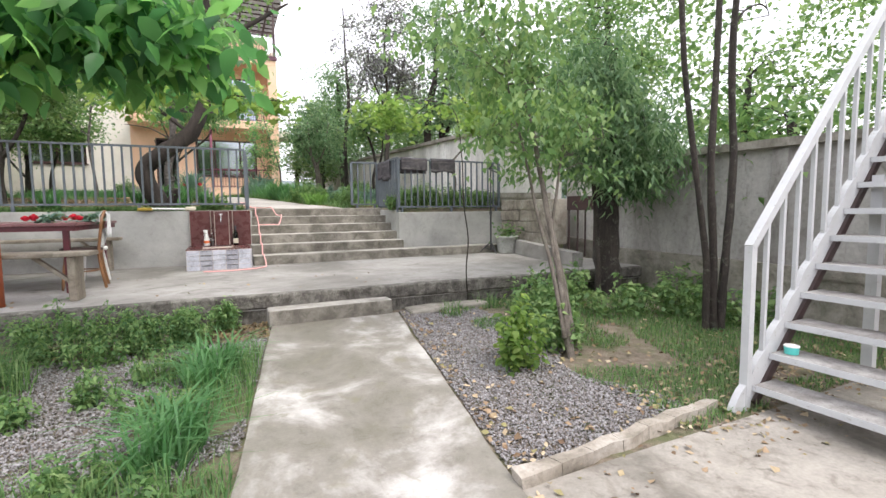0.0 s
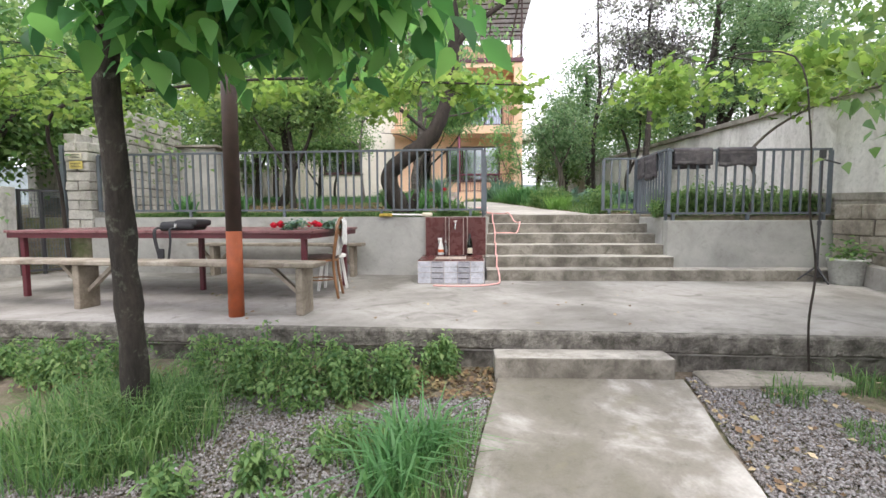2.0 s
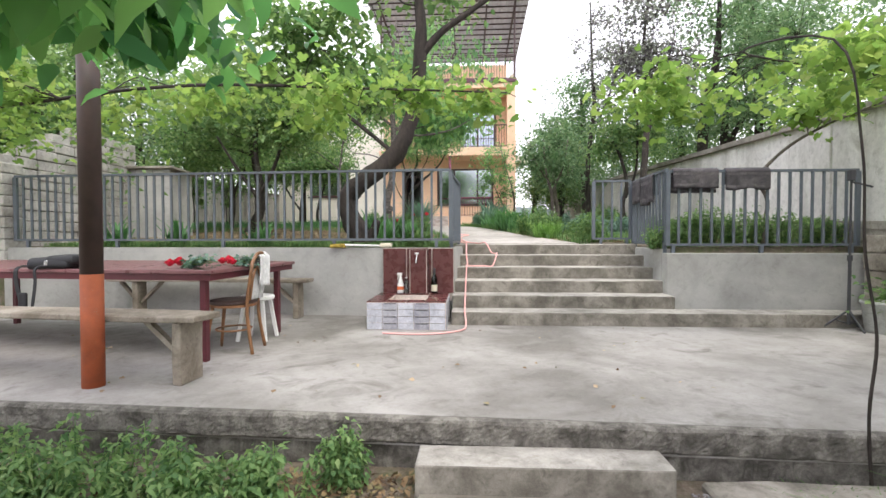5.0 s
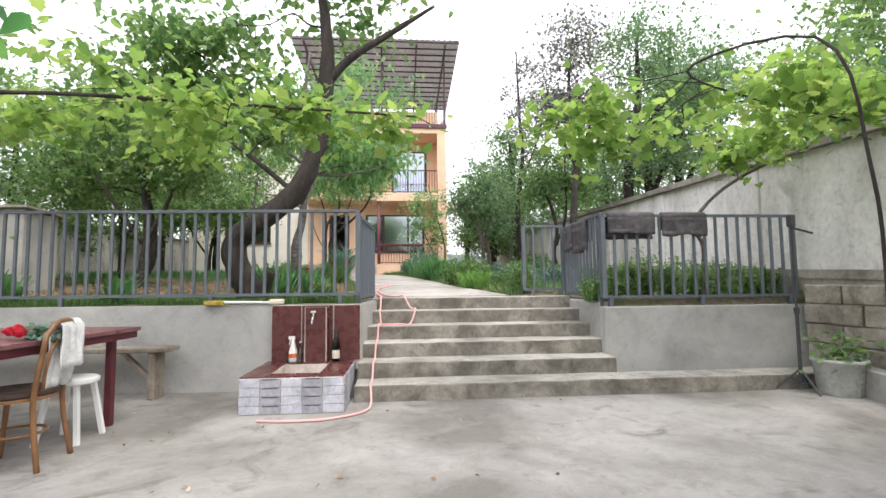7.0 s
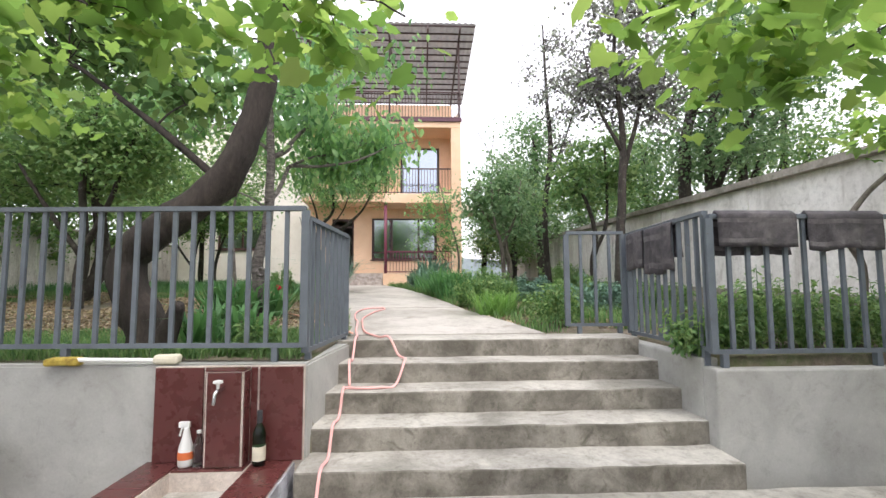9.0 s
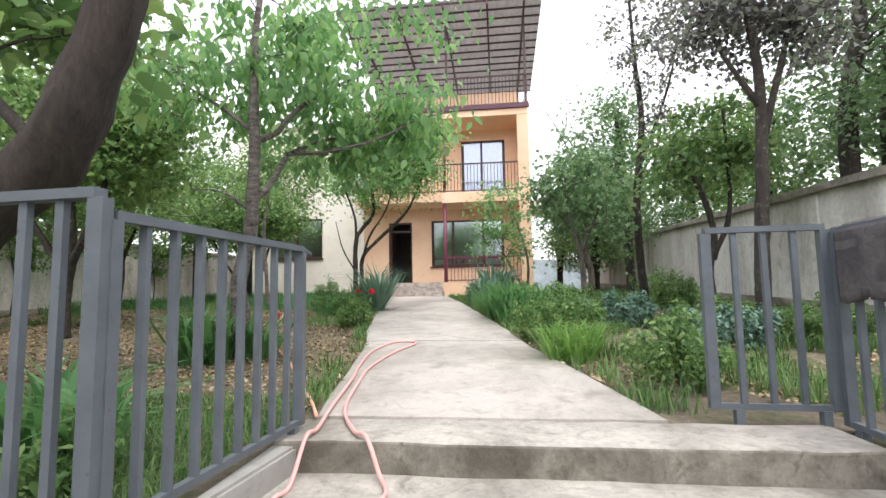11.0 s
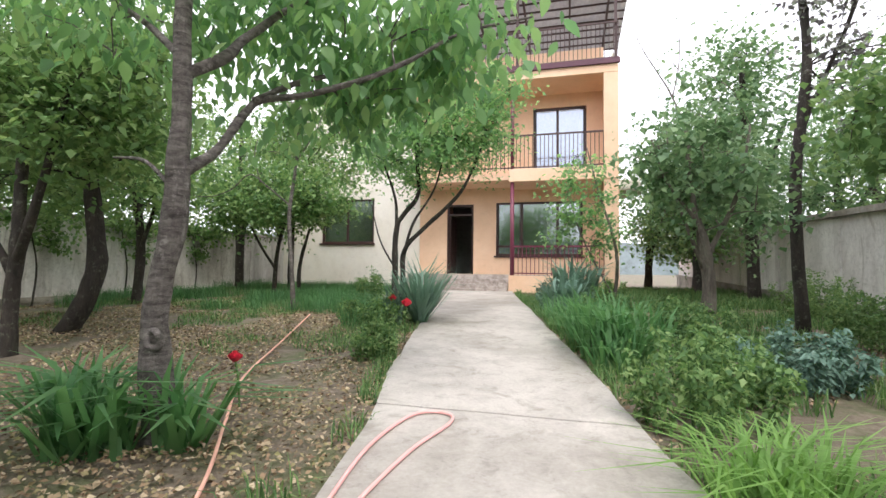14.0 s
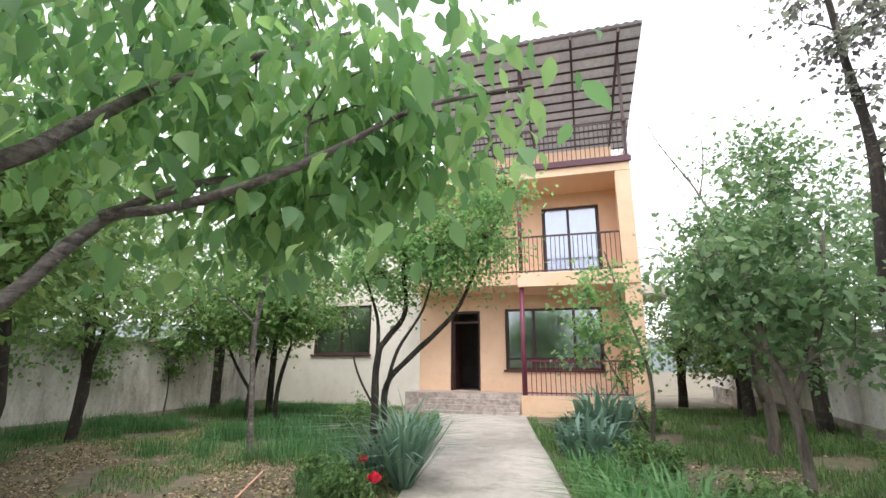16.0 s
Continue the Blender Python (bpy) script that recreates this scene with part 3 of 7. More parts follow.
def up_edges(y):
    """Left and right edge of the upper path, which narrows and bends to the porch."""
    k = [(11.15, 1.00, 2.88), (12.2, 0.83, 2.63), (13.5, 0.62, 2.28), (14.4, 0.36, 2.12), (15.2, 0.21, 1.96), (16.0, 0.03, 1.79), (17.1, -0.16, 1.53), (18.6, -0.42, 1.26), (20.4, -0.81, 0.90), (22.6, -1.45, 0.50), (23.35, -1.70, 0.40)]
    for (y0, a0, b0), (y1, a1, b1) in zip(k, k[1:]):
        if y <= y1:
            t = (y - y0) / (y1 - y0)
            return a0 + (a1 - a0) * t, b0 + (b1 - b0) * t
    return k[-1][1:]


slab_poly("path_upper", [(*up_edges(y), y) for y in [11.205 + 0.359 * i for i in range(8)]], lambda y: z_up(y) + 0.004, 0.12, M_PATHUP, "pale dry concrete path rising to the house")
slab_poly("path_upper_far", [(*up_edges(y), y) for y in [13.728 + 0.35 * i for i in range(28)]], lambda y: z_up(y) + 0.010, 0.12, M_PATHUP, "pale dry concrete path rising to the house")

# terrace, with its rough broken front edge


def terrace_front(x):
    return 6.36 - 0.045 * (x - 0.95)


bm = bmesh.new()
lo, hi = [[bm.verts.new((x, y, z)) for x, y in ((-6.2, terrace_front(-6.2)), (6.2, terrace_front(6.2)), (6.2, 9.75), (0.95, 9.75), (-6.2, 10.1))] for z in (0.12, 0.30)]
bm.faces.new(lo[::-1])
bm.faces.new(hi)
for i in range(5):
    bm.faces.new((lo[i], lo[(i + 1) % 5], hi[(i + 1) % 5], hi[i]))
solid("terrace_floor", bm, M_CONC, "worn damp concrete terrace with stains", "terrace", "structure")
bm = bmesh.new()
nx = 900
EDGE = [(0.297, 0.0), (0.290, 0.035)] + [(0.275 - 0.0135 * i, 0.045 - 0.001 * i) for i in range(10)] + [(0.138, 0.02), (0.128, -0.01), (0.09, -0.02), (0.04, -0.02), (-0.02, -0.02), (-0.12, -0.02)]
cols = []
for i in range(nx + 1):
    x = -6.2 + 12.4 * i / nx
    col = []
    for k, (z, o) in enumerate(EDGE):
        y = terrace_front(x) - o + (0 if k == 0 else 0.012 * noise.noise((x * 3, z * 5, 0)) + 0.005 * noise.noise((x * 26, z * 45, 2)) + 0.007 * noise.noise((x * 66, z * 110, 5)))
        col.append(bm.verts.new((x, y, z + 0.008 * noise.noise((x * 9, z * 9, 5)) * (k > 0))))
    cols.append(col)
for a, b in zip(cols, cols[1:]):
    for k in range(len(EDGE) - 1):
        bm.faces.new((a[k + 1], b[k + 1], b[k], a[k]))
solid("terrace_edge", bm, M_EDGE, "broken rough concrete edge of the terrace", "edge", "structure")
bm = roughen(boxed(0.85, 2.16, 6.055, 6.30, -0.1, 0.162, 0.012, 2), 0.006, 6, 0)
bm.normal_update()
# The front face takes the riser concrete, with shade in its colour.
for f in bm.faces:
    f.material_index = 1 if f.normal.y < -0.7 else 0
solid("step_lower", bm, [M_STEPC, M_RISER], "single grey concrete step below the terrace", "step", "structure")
bm = roughen(boxed(2.35, 3.35, 5.95, 6.22, -0.05, 0.035, 0.015), 0.02, 4, 2)
solid("stone_slab", bm, M_COPING, "flat stone slab lying by the terrace edge", "stone")

# garden stair of six steps
RISE, RUN = 0.1533, 0.332
for i in range(6):
    y0, z1 = 9.15 + RUN * i, 0.30 + RISE * (i + 1)
    xr = 6.0 if i == 0 else 3.62
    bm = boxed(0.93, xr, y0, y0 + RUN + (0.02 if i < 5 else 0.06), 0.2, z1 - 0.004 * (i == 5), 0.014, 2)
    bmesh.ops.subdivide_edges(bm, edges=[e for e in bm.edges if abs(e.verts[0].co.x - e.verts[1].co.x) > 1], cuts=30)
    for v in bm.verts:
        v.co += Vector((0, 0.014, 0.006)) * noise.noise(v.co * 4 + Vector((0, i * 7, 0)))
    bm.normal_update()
    # Upright faces: stained concrete with the riser shade painted in.
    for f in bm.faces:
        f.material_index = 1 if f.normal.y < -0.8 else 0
    solid("stair_step_%d" % (i + 1), bm, [M_STEPC, M_RISER], "worn grey concrete step with water stains and shade-darkened risers", "step", "structure", group="garden stair")


def wall_box(name, x0, x1, y0, y1, z0, z1, mat, label, bevel=0.015):
    return solid(name, boxed(x0, x1, y0, y1, z0, z1, bevel, 2), mat, label, "wall", "structure")


bm = beam(bmesh.new(), (0.955, 9.78, 0.645), (-5.45, 9.78 + skew(-5.45), 0.645), 0.16, 1.09)
bmesh.ops.bevel(bm, geom=bm.edges[:], offset=0.014, segments=2, affect="EDGES")
solid("wall_retaining_left", bm, M_WALLC, "smooth grey concrete retaining wall", "wall", "structure")
wall_box("wall_retaining_right", 3.605, 6.1, 9.70, 9.86, 0.1, 1.12, M_WALLC, "smooth grey concrete retaining wall")
bm = beam(bmesh.new(), (0.865, 9.862, 0.694), (1.0, 11.2, 0.694), 0.17, 0.988)
bmesh.ops.bevel(bm, geom=bm.edges[:], offset=0.014, segments=2, affect="EDGES")
solid("wall_cheek_left", bm, M_WALLC, "concrete cheek beside the stair", "wall", "structure")
wall_box("wall_cheek_right", 3.607, 3.79, 9.862, 11.3, 0.2, 1.17, M_WALLC, "concrete cheek beside the stair")


def yard_wall(name, x, y0, y1, top0, top1, ledge, base, side, label, step=2.4, M_YARDWALL=M_YARDWALL):
    """A boundary wall of cast panels with posts and a coping, on a foundation with a ledge."""
    ob = thing(name, (x, y0, base), label, "wall", "", "structure")
    s = side
    n = int(round((y1 - y0) / step))

    def top(y):
        return top0 + (top1 - top0) * (y - y0) / (y1 - y0)

    def led(y):
        return ledge + (top1 - top0) * (y - y0) / (y1 - y0)
    for i in range(n):
        a, b = y0 + (y1 - y0) * i / n, y0 + (y1 - y0) * (i + 1) / n
        bm = bmesh.new()
        beam(bm, (x, a + 0.01, (led(a) + top(a)) / 2), (x, b - 0.01, (led(b) + top(b)) / 2), 0.14, (top(a) - led(a)))
        part("panel", bm, M_YARDWALL, ob)
        bm = bmesh.new()
        box(bm, x - 0.1, x + 0.1, a - 0.09, a + 0.09, base, top(a) - 0.02, 0.01)
        part("post", bm, M_YARDWALL, ob)
        bm = bmesh.new()
        beam(bm, (x, a, led(a) - 0.05), (x, b, led(b) - 0.05), 0.34, 0.1)
        part("ledge", bm, M_COPING, ob)
        bm = bmesh.new()
        beam(bm, (x + 0.03 * s, a, (base + led(a)) / 2 - 0.06), (x + 0.03 * s, b, (base + led(b)) / 2 - 0.06), 0.24, led(a) - base + 0.1)
        part("foundation", bm, M_COPING, ob)
        bm = bmesh.new()
        beam(bm, (x, a, top(a) + 0.045), (x, b, top(b) + 0.045), 0.36, 0.09)
        part("coping", roughen(bm, 0.012, 5, 2), M_COPING, ob)
    return ob


yard_wall("wall_right_upper", 6.25, 8.3, 31.5, 2.865, 3.67, 1.465, 0.9, -1, "stained white concrete boundary wall with coping")
yard_wall("wall_right_lower", 6.25, -5.4, 6.7, 1.68, 1.86, 0.36, -0.5, -1, "stained pale concrete boundary wall with dark coping", 2.4, M_WALLG)
yard_wall("wall_right_middle", 6.78, 6.6, 8.5, 2.2, 2.32, 0.5, -0.1, -1, "whitewashed boundary wall behind the brazier", 0.95)
yard_wall("wall_left_upper", -8.6, 12.4, 31.6, 3.27, 3.45, 1.62, 1.0, 1, "whitewashed concrete boundary wall with grime", 2.4, M_WALLL)


# ---- house ----
def house():
    ob = thing("house", (0, 23.3, 1.7), "three-storey peach house with balconies and open roof terrace", "house")
    G, F1, F2, F3 = 1.6, 2.22, 5.0, 7.83
    YF, YW, YB, XL, XR = 23.3, 24.6, 31.0, -2.62, 3.1

    def wallp(x0, x1, y0, y1, z0, z1, mat=M_PEACH, name="wall"):
        part(name, boxed(x0, x1, y0, y1, z0, z1), mat, ob)
    # ground-floor front wall round the door and the window
    D0, D1, DT, W0, W1, WB, WT = -1.75, -0.92, 4.33, -0.24, 2.25, 2.77, 4.36
    for x0, x1, z0, z1 in ((XL, D0, G, F2), (D1, W0, G, F2), (W1, XR - 0.2, G, F2), (D0, D1, DT, F2), (W0, W1, G, WB), (W0, W1, WT, F2), (D0, D1, G, F1)):
        wallp(x0, x1, YW, YW + 0.25, z0, z1)
    # first-floor front wall round the balcony window
    B0, B1, BB, BT = 0.85, 2.36, F2 + 0.05, 7.13
    for x0, x1, z0, z1 in ((XL, B0, F2, F3), (B1, XR - 0.2, F2, F3), (B0, B1, F2, BB), (B0, B1, BT, F3)):
        wallp(x0, x1, YW, YW + 0.25, z0 + 0.002, z1)
    wallp(XR - 0.2, XR, YF + 0.02, YB, G, F3)
    wallp(XR - 0.36, XR - 0.002, YF, YF + 0.3, G, F3 - 0.3)
    wallp(XL, XR - 0.2, YB - 0.25, YB, G, F3)
    wallp(XL - 0.002, XL + 0.23, YW + 0.25, YB - 0.25, G, F3)
    # slabs
    part("floor_slab", boxed(0.30, XR - 0.003, YF - 0.03, YW, 4.72, F2 + 0.06, 0.01), M_PEACH, ob)
    part("floor_slab", boxed(XL, 0.298, YF + 0.15, YW, 4.80, 4.98, 0.01), M_PEACH, ob)
    part("floor_slab", boxed(XL, XR - 0.001, YF - 0.01, YW, 7.50, F3 - 0.002, 0.01), M_PEACH, ob)
    part("roof_slab", boxed(XL, XR - 0.2, YW + 0.25, YB - 0.25, F3 - 0.2, F3 - 0.004), M_INSIDE, ob)
    part("floor_slab", boxed(XL + 0.24, XR - 0.21, YW + 0.26, YB - 0.26, F2 - 0.2, F2), M_INSIDE, ob)
    part("floor_slab", boxed(XL + 0.24, XR - 0.21, YW + 0.26, YB - 0.26, G, F1 - 0.002), M_INSIDE, ob)
    part("partition", boxed(XL + 0.24, XR - 0.21, 28.0, 28.12, F1, F3 - 0.22), M_INSIDE, ob)
    part("fascia", boxed(XL - 0.02, XR + 0.04, YF - 0.07, YF - 0.012, F3 - 0.12, F3 + 0.03, 0.01), M_TRIM, ob, "dark purple edge trim")
    # porch: plinth, floor tiles and steps
    part("plinth", boxed(0.30, XR - 0.37, YF, YF + 0.18, G - 0.2, 2.20), M_PEACH, ob)
    part("porch_floor", boxed(XL, XR - 0.21, YF + 0.185, YW, G, F1 - 0.004), M_PORCHT, ob)
    for i in range(3):
        st = part("porch_step", boxed(-1.95, 0.29, YF - 0.30 + 0.16 * i, YF + 0.184, 1.68, 1.84 + 0.125 * i, 0.006), M_PORCHT, ob, "grey patterned tiled step")
        for k in range(7):
            x = -1.94 + 0.318 * k
            part("tile", boxed(x, x + 0.308, YF - 0.304 + 0.16 * i, YF - 0.298 + 0.16 * i, 1.725 + 0.125 * i, 1.835 + 0.125 * i), M_PORCHT, st)
    # posts
    part("post", tube(bmesh.new(), [(0.38, YF + 0.08, 1.75), (0.38, YF + 0.08, 4.73)], 0.055, 12), M_WINE, ob, "wine-red metal post", True)
    part("post", tube(bmesh.new(), [(0.38, YF + 0.08, F2 + 0.05), (0.38, YF + 0.08, 7.52)], 0.05, 12), M_WINE, ob, "wine-red metal post", True)

    def balustrade(a, b, z0, z1, gap, mat, nm):
        a, b = Vector(a), Vector(b)
        rl = part(nm, beam(beam(bmesh.new(), a + Vector((0, 0, z1)), b + Vector((0, 0, z1)), 0.04, 0.04), a + Vector((0, 0, z0 + 0.06)), b + Vector((0, 0, z0 + 0.06)), 0.03, 0.03), mat, ob)
        n = int((b - a).length / gap)
        for i in range(n + 1):
            p = a.lerp(b, i / n)
            part("bar", beam(bmesh.new(), p + Vector((0, 0, z0)), p + Vector((0, 0, z1)), 0.018, 0.018, (0, 1, 0)), mat, rl)
    balustrade((0.44, YF + 0.05, 0), (XR - 0.37, YF + 0.05, 0), 2.20, 2.98, 0.105, M_WINE, "porch_railing")
    balustrade((-2.5, YF + 0.05, 0), (XR - 0.37, YF + 0.05, 0), F2 + 0.05, 5.98, 0.105, M_STEEL, "balcony_railing")
    balustrade((XL, YF + 0.02, 0), (XR, YF + 0.02, 0), F3, 8.83, 0.11, M_STEEL, "roof_railing")
    # door and windows with reveals
    dr = part("door", boxed(D0 + 0.06, D0 + 0.10, YW + 0.12, YW + 0.9, F1 + 0.01, DT - 0.3, 0.005), M_WINFRAME, ob, "dark brown door standing open")
    part("handle", beam(bmesh.new(), (D0 + 0.12, YW + 0.78, 3.25), (D0 + 0.12, YW + 0.66, 3.25), 0.02, 0.02), M_CHROME, dr)
    fr = bmesh.new()
    for q in ((D0, D0 + 0.06, F1, DT), (D1 - 0.06, D1, F1, DT), (D0 + 0.06, D1 - 0.06, DT - 0.06, DT), (D0 + 0.06, D1 - 0.06, DT - 0.34, DT - 0.28)):
        box(fr, q[0], q[1], YW + 0.05, YW + 0.13, q[2], q[3], 0.004)
    part("door_frame", fr, M_WINFRAME, ob)

    def window(x0, x1, z0, z1, y, mull, bars=(), glass=M_GLASS):
        w = part("window", boxed(x0 - 0.05, x1 + 0.05, y - 0.06, y - 0.004, z0 - 0.05, z0 - 0.002, 0.006), M_WINFRAME, ob)
        fb = bmesh.new()
        for q in ((x0, x0 + 0.06, z0, z1), (x1 - 0.06, x1, z0, z1), (x0 + 0.06, x1 - 0.06, z1 - 0.06, z1), (x0 + 0.06, x1 - 0.06, z0, z0 + 0.06)):
            box(fb, q[0], q[1], y + 0.06, y + 0.13, q[2], q[3], 0.004)
        for m in mull:
            box(fb, m - 0.035, m + 0.035, y + 0.062, y + 0.128, z0 + 0.06, z1 - 0.06, 0.004)
        for zb in bars:
            box(fb, x0 + 0.06, x1 - 0.06, y + 0.064, y + 0.126, zb - 0.03, zb + 0.03)
        part("frame", fb, M_WINFRAME, w)
        ed = [x0 + 0.06] + list(mull) + [x1 - 0.06]
        for a, b in zip(ed, ed[1:]):
            g = part("pane", boxed(a + 0.03, b - 0.03, y + 0.09, y + 0.096, z0 + 0.06, z1 - 0.06), glass, w)
            g.visible_shadow = False
    window(W0, W1, WB, WT, YW, (0.52, 1.55), (3.05,))
    window(B0, B1, BB, BT, YW, (1.55,), (), M_GLASSUP)
    # cream wing with a dark window
    wx0, wx1, wz0, wz1 = -6.0, -4.15, 3.16, 4.58
    for x0, x1, z0, z1 in ((-7.4, wx0, G, F3), (wx1, XL - 0.004, G, F3), (wx0, wx1, G, wz0), (wx0, wx1, wz1, F3)):
        part("wing_wall", boxed(x0, x1, YW - 0.03, YW + 0.22, z0, z1), M_CREAM, ob, "cream rendered wall")
    part("wing_wall", boxed(-7.4, -7.16, YW + 0.222, YB, G, F3), M_CREAM, ob, "cream rendered wall")
    part("wing_roof", boxed(-7.5, XL - 0.004, YW - 0.1, YB, F3, F3 + 0.15), M_COPING, ob)
    part("wing_back", boxed(-7.16, XL - 0.01, 28.0, 28.2, G, F3), M_INSIDE, ob)
    window(wx0, wx1, wz0, wz1, YW - 0.03, (-5.1,))
    # rounded side balcony
    bm = bmesh.new()
    lathe(bm, (XR, 24.9, 4.55), [(0.75, 0), (0.78, 0.05), (0.78, 0.28), (0.75, 0.30)], 24)
    bmesh.ops.bisect_plane(bm, geom=bm.verts[:] + bm.edges[:] + bm.faces[:], plane_co=(XR + 0.002, 0, 0), plane_no=(-1, 0, 0), clear_outer=True)
    sb = part("side_balcony", bm, M_CREAM, ob, "small rounded cream side balcony")
    arc = [(XR + 0.72 * math.sin(a), 24.9 - 0.72 * math.cos(a)) for a in [math.pi * i / 16 for i in range(17)]]
    part("rail", tube(bmesh.new(), [(x, y, 5.75) for x, y in arc], 0.018, 6), M_WHITEM, sb)
    for x, y in arc:
        part("bar", tube(bmesh.new(), [(x, y, 4.84), (x, y, 5.75)], 0.008, 5), M_WHITEM, sb)
    # roof terrace: parapet, posts, purlins, sheets
    part("terrace_wall", boxed(XL + 0.1, XR - 0.2, 25.6, 25.8, F3, 9.25), M_PEACH, ob)
    part("parapet", beam(bmesh.new(), (XR - 0.06, YF + 0.6, 8.0), (XR - 0.06, YB, 9.6), 0.1, 0.5), M_CREAM, ob, "white sloping parapet")
    RY0, RZ0, RY1, RZ1 = 22.55, 11.05, 28.6, 10.95
    RZ1 = 10.55

    def rz(y):
        return RZ0 + (RZ1 - RZ0) * (y - RY0) / (RY1 - RY0)
    n = 150
    v, f = [], []
    for i in range(n + 1):
        x = -3.0 + (3.62 + 3.0) * i / n
        o = 0.022 * math.sin(i * math.pi / 2.5)
        v += [(x, RY0, rz(RY0) + o), (x, RY1, rz(RY1) + o)]
    for i in range(n):
        f.append((2 * i, 2 * i + 2, 2 * i + 3, 2 * i + 1))
    rf = put("roof", raw("roof", np.array(v), np.array(f), M_ROOF, True), ob, "grey corrugated roofing sheets")
    for i in range(14):
        y = RY0 + 0.1 + i * (RY1 - RY0 - 0.2) / 13
        part("purlin", beam(bmesh.new(), (-3.0, y, rz(y) - 0.055), (3.6, y, rz(y) - 0.055), 0.04, 0.05), M_STEEL, rf)
    for x in (-2.5, -1.0, 0.5, 1.9, 3.05):
        part("rafter", beam(bmesh.new(), (x, RY0 + 0.05, rz(RY0) - 0.14), (x, RY1, rz(RY1) - 0.14), 0.06, 0.11), M_STEEL, rf)
    for x in (-2.5, 0.5, 3.05):
        for y in (YF + 0.1, 28.1):
            part("roof_post", beam(bmesh.new(), (x, y, F3), (x, y, rz(y) - 0.18), 0.07, 0.07, (0, 1, 0)), M_STEEL, ob)
    return ob


house()


# ---- railings ----
def fence(name, a, b, z0, z1, gap, label, posts=(), lip=False):
    """A welded railing: two rails, thin bars, and posts set into the wall."""
    a, b = Vector((*a, 0)), Vector((*b, 0))
    ob = thing(name, (a.x, a.y, z0), label, "railing", "garden railings")
    up = Vector((0, 0, 1))
    part("top_rail", beam(bmesh.new(), a + up * z1, b + up * z1, 0.045, 0.03), M_RAIL, ob)
    part("bottom_rail", beam(bmesh.new(), a + up * z0, b + up * z0, 0.03, 0.03), M_RAIL, ob)
    n = max(2, round((b - a).length / gap))
    for i in range(n + 1):
        p = a.lerp(b, i / n)
        w = 0.05 if i in (0, n) else 0.028
        part("end_post" if i in (0, n) else "bar", beam(bmesh.new(), p + up * (z0 - 0.012), p + up * (z1 - 0.014), w, w * 0.8, (0, 1, 0)), M_RAIL, ob)
    if lip:
        d = (b - a).normalized()
        part("end_lip", beam(bmesh.new(), b + up * (z1 + 0.004), b + d * 0.09 + up * (z1 - 0.022), 0.044, 0.012), M_RAIL, ob)
    for t in posts:
        p = a.lerp(b, t)
        part("foot", beam(bmesh.new(), p + up * (z0 - 0.16), p + up * (z0 - 0.012), 0.04, 0.04, (0, 1, 0)), M_RAIL, ob)
    return ob


fence("railing", (-5.33, 10.09), (0.90, 9.805), 1.295, 2.20, 0.124, "grey-blue welded metal railing on the retaining wall", (0.03, 0.25, 0.5, 0.75, 0.97))
fence("railing", (0.905, 9.84), (0.985, 10.97), 1.255, 2.14, 0.125, "grey-blue metal railing beside the stair", (0.05, 0.95), True)
fence("railing", (3.64, 9.77), (5.93, 9.77), 1.225, 2.145, 0.135, "grey-blue metal railing hung with blankets", (0.03, 0.5, 0.97))
fence("railing", (3.64, 9.80), (3.70, 11.16), 1.235, 2.175, 0.122, "grey-blue metal railing beside the stair hung with blankets", (0.05, 0.95))
fence("railing", (3.10, 11.22), (3.66, 11.19), 1.30, 2.20, 0.15, "short grey-blue railing panel at the stair top", (0.2, 0.9))


# ---- things on the terrace ----
def table():
    ob = thing("table", (-2.68, 8.12, 0.3), "long maroon painted table with faded top on the terrace", "table")
    X0, X1, Y0, Y1, Z = -4.5, -0.86, 7.38, 8.86, 1.06
    n = 5
    for i in range(n):
        a, b = Y0 + (Y1 - Y0) * i / n, Y0 + (Y1 - Y0) * (i + 1) / n
        part("top_board", boxed(X0, X1, a + 0.001, b - 0.001, Z - 0.03, Z, 0.003), M_MAROONTOP, ob)
    for y in (Y0 + 0.02, Y1 - 0.05):
        part("apron", boxed(X0 + 0.02, X1 - 0.02, y, y + 0.03, Z - 0.085, Z - 0.031), M_MAROON, ob)
    for x in (X0 + 0.02, X1 - 0.05):
        part("apron", boxed(x, x + 0.03, Y0 + 0.05, Y1 - 0.05, Z - 0.085, Z - 0.031), M_MAROON, ob)
    for x, ys in ((X0 + 0.16, (Y0 + 0.09, Y1 - 0.11)), (-2.6, (8.12,)), (X1 - 0.12, (Y0 + 0.09, Y1 - 0.18))):
        for y in ys:
            part("leg", boxed(x - 0.027, x + 0.027, y - 0.027, y + 0.027, 0.30, Z - 0.034, 0.004), M_MAROON, ob)
    ob.matrix_basis = pose(-2.68, 8.25, 0.30, 0, 0, -5.2)
    return ob


table()


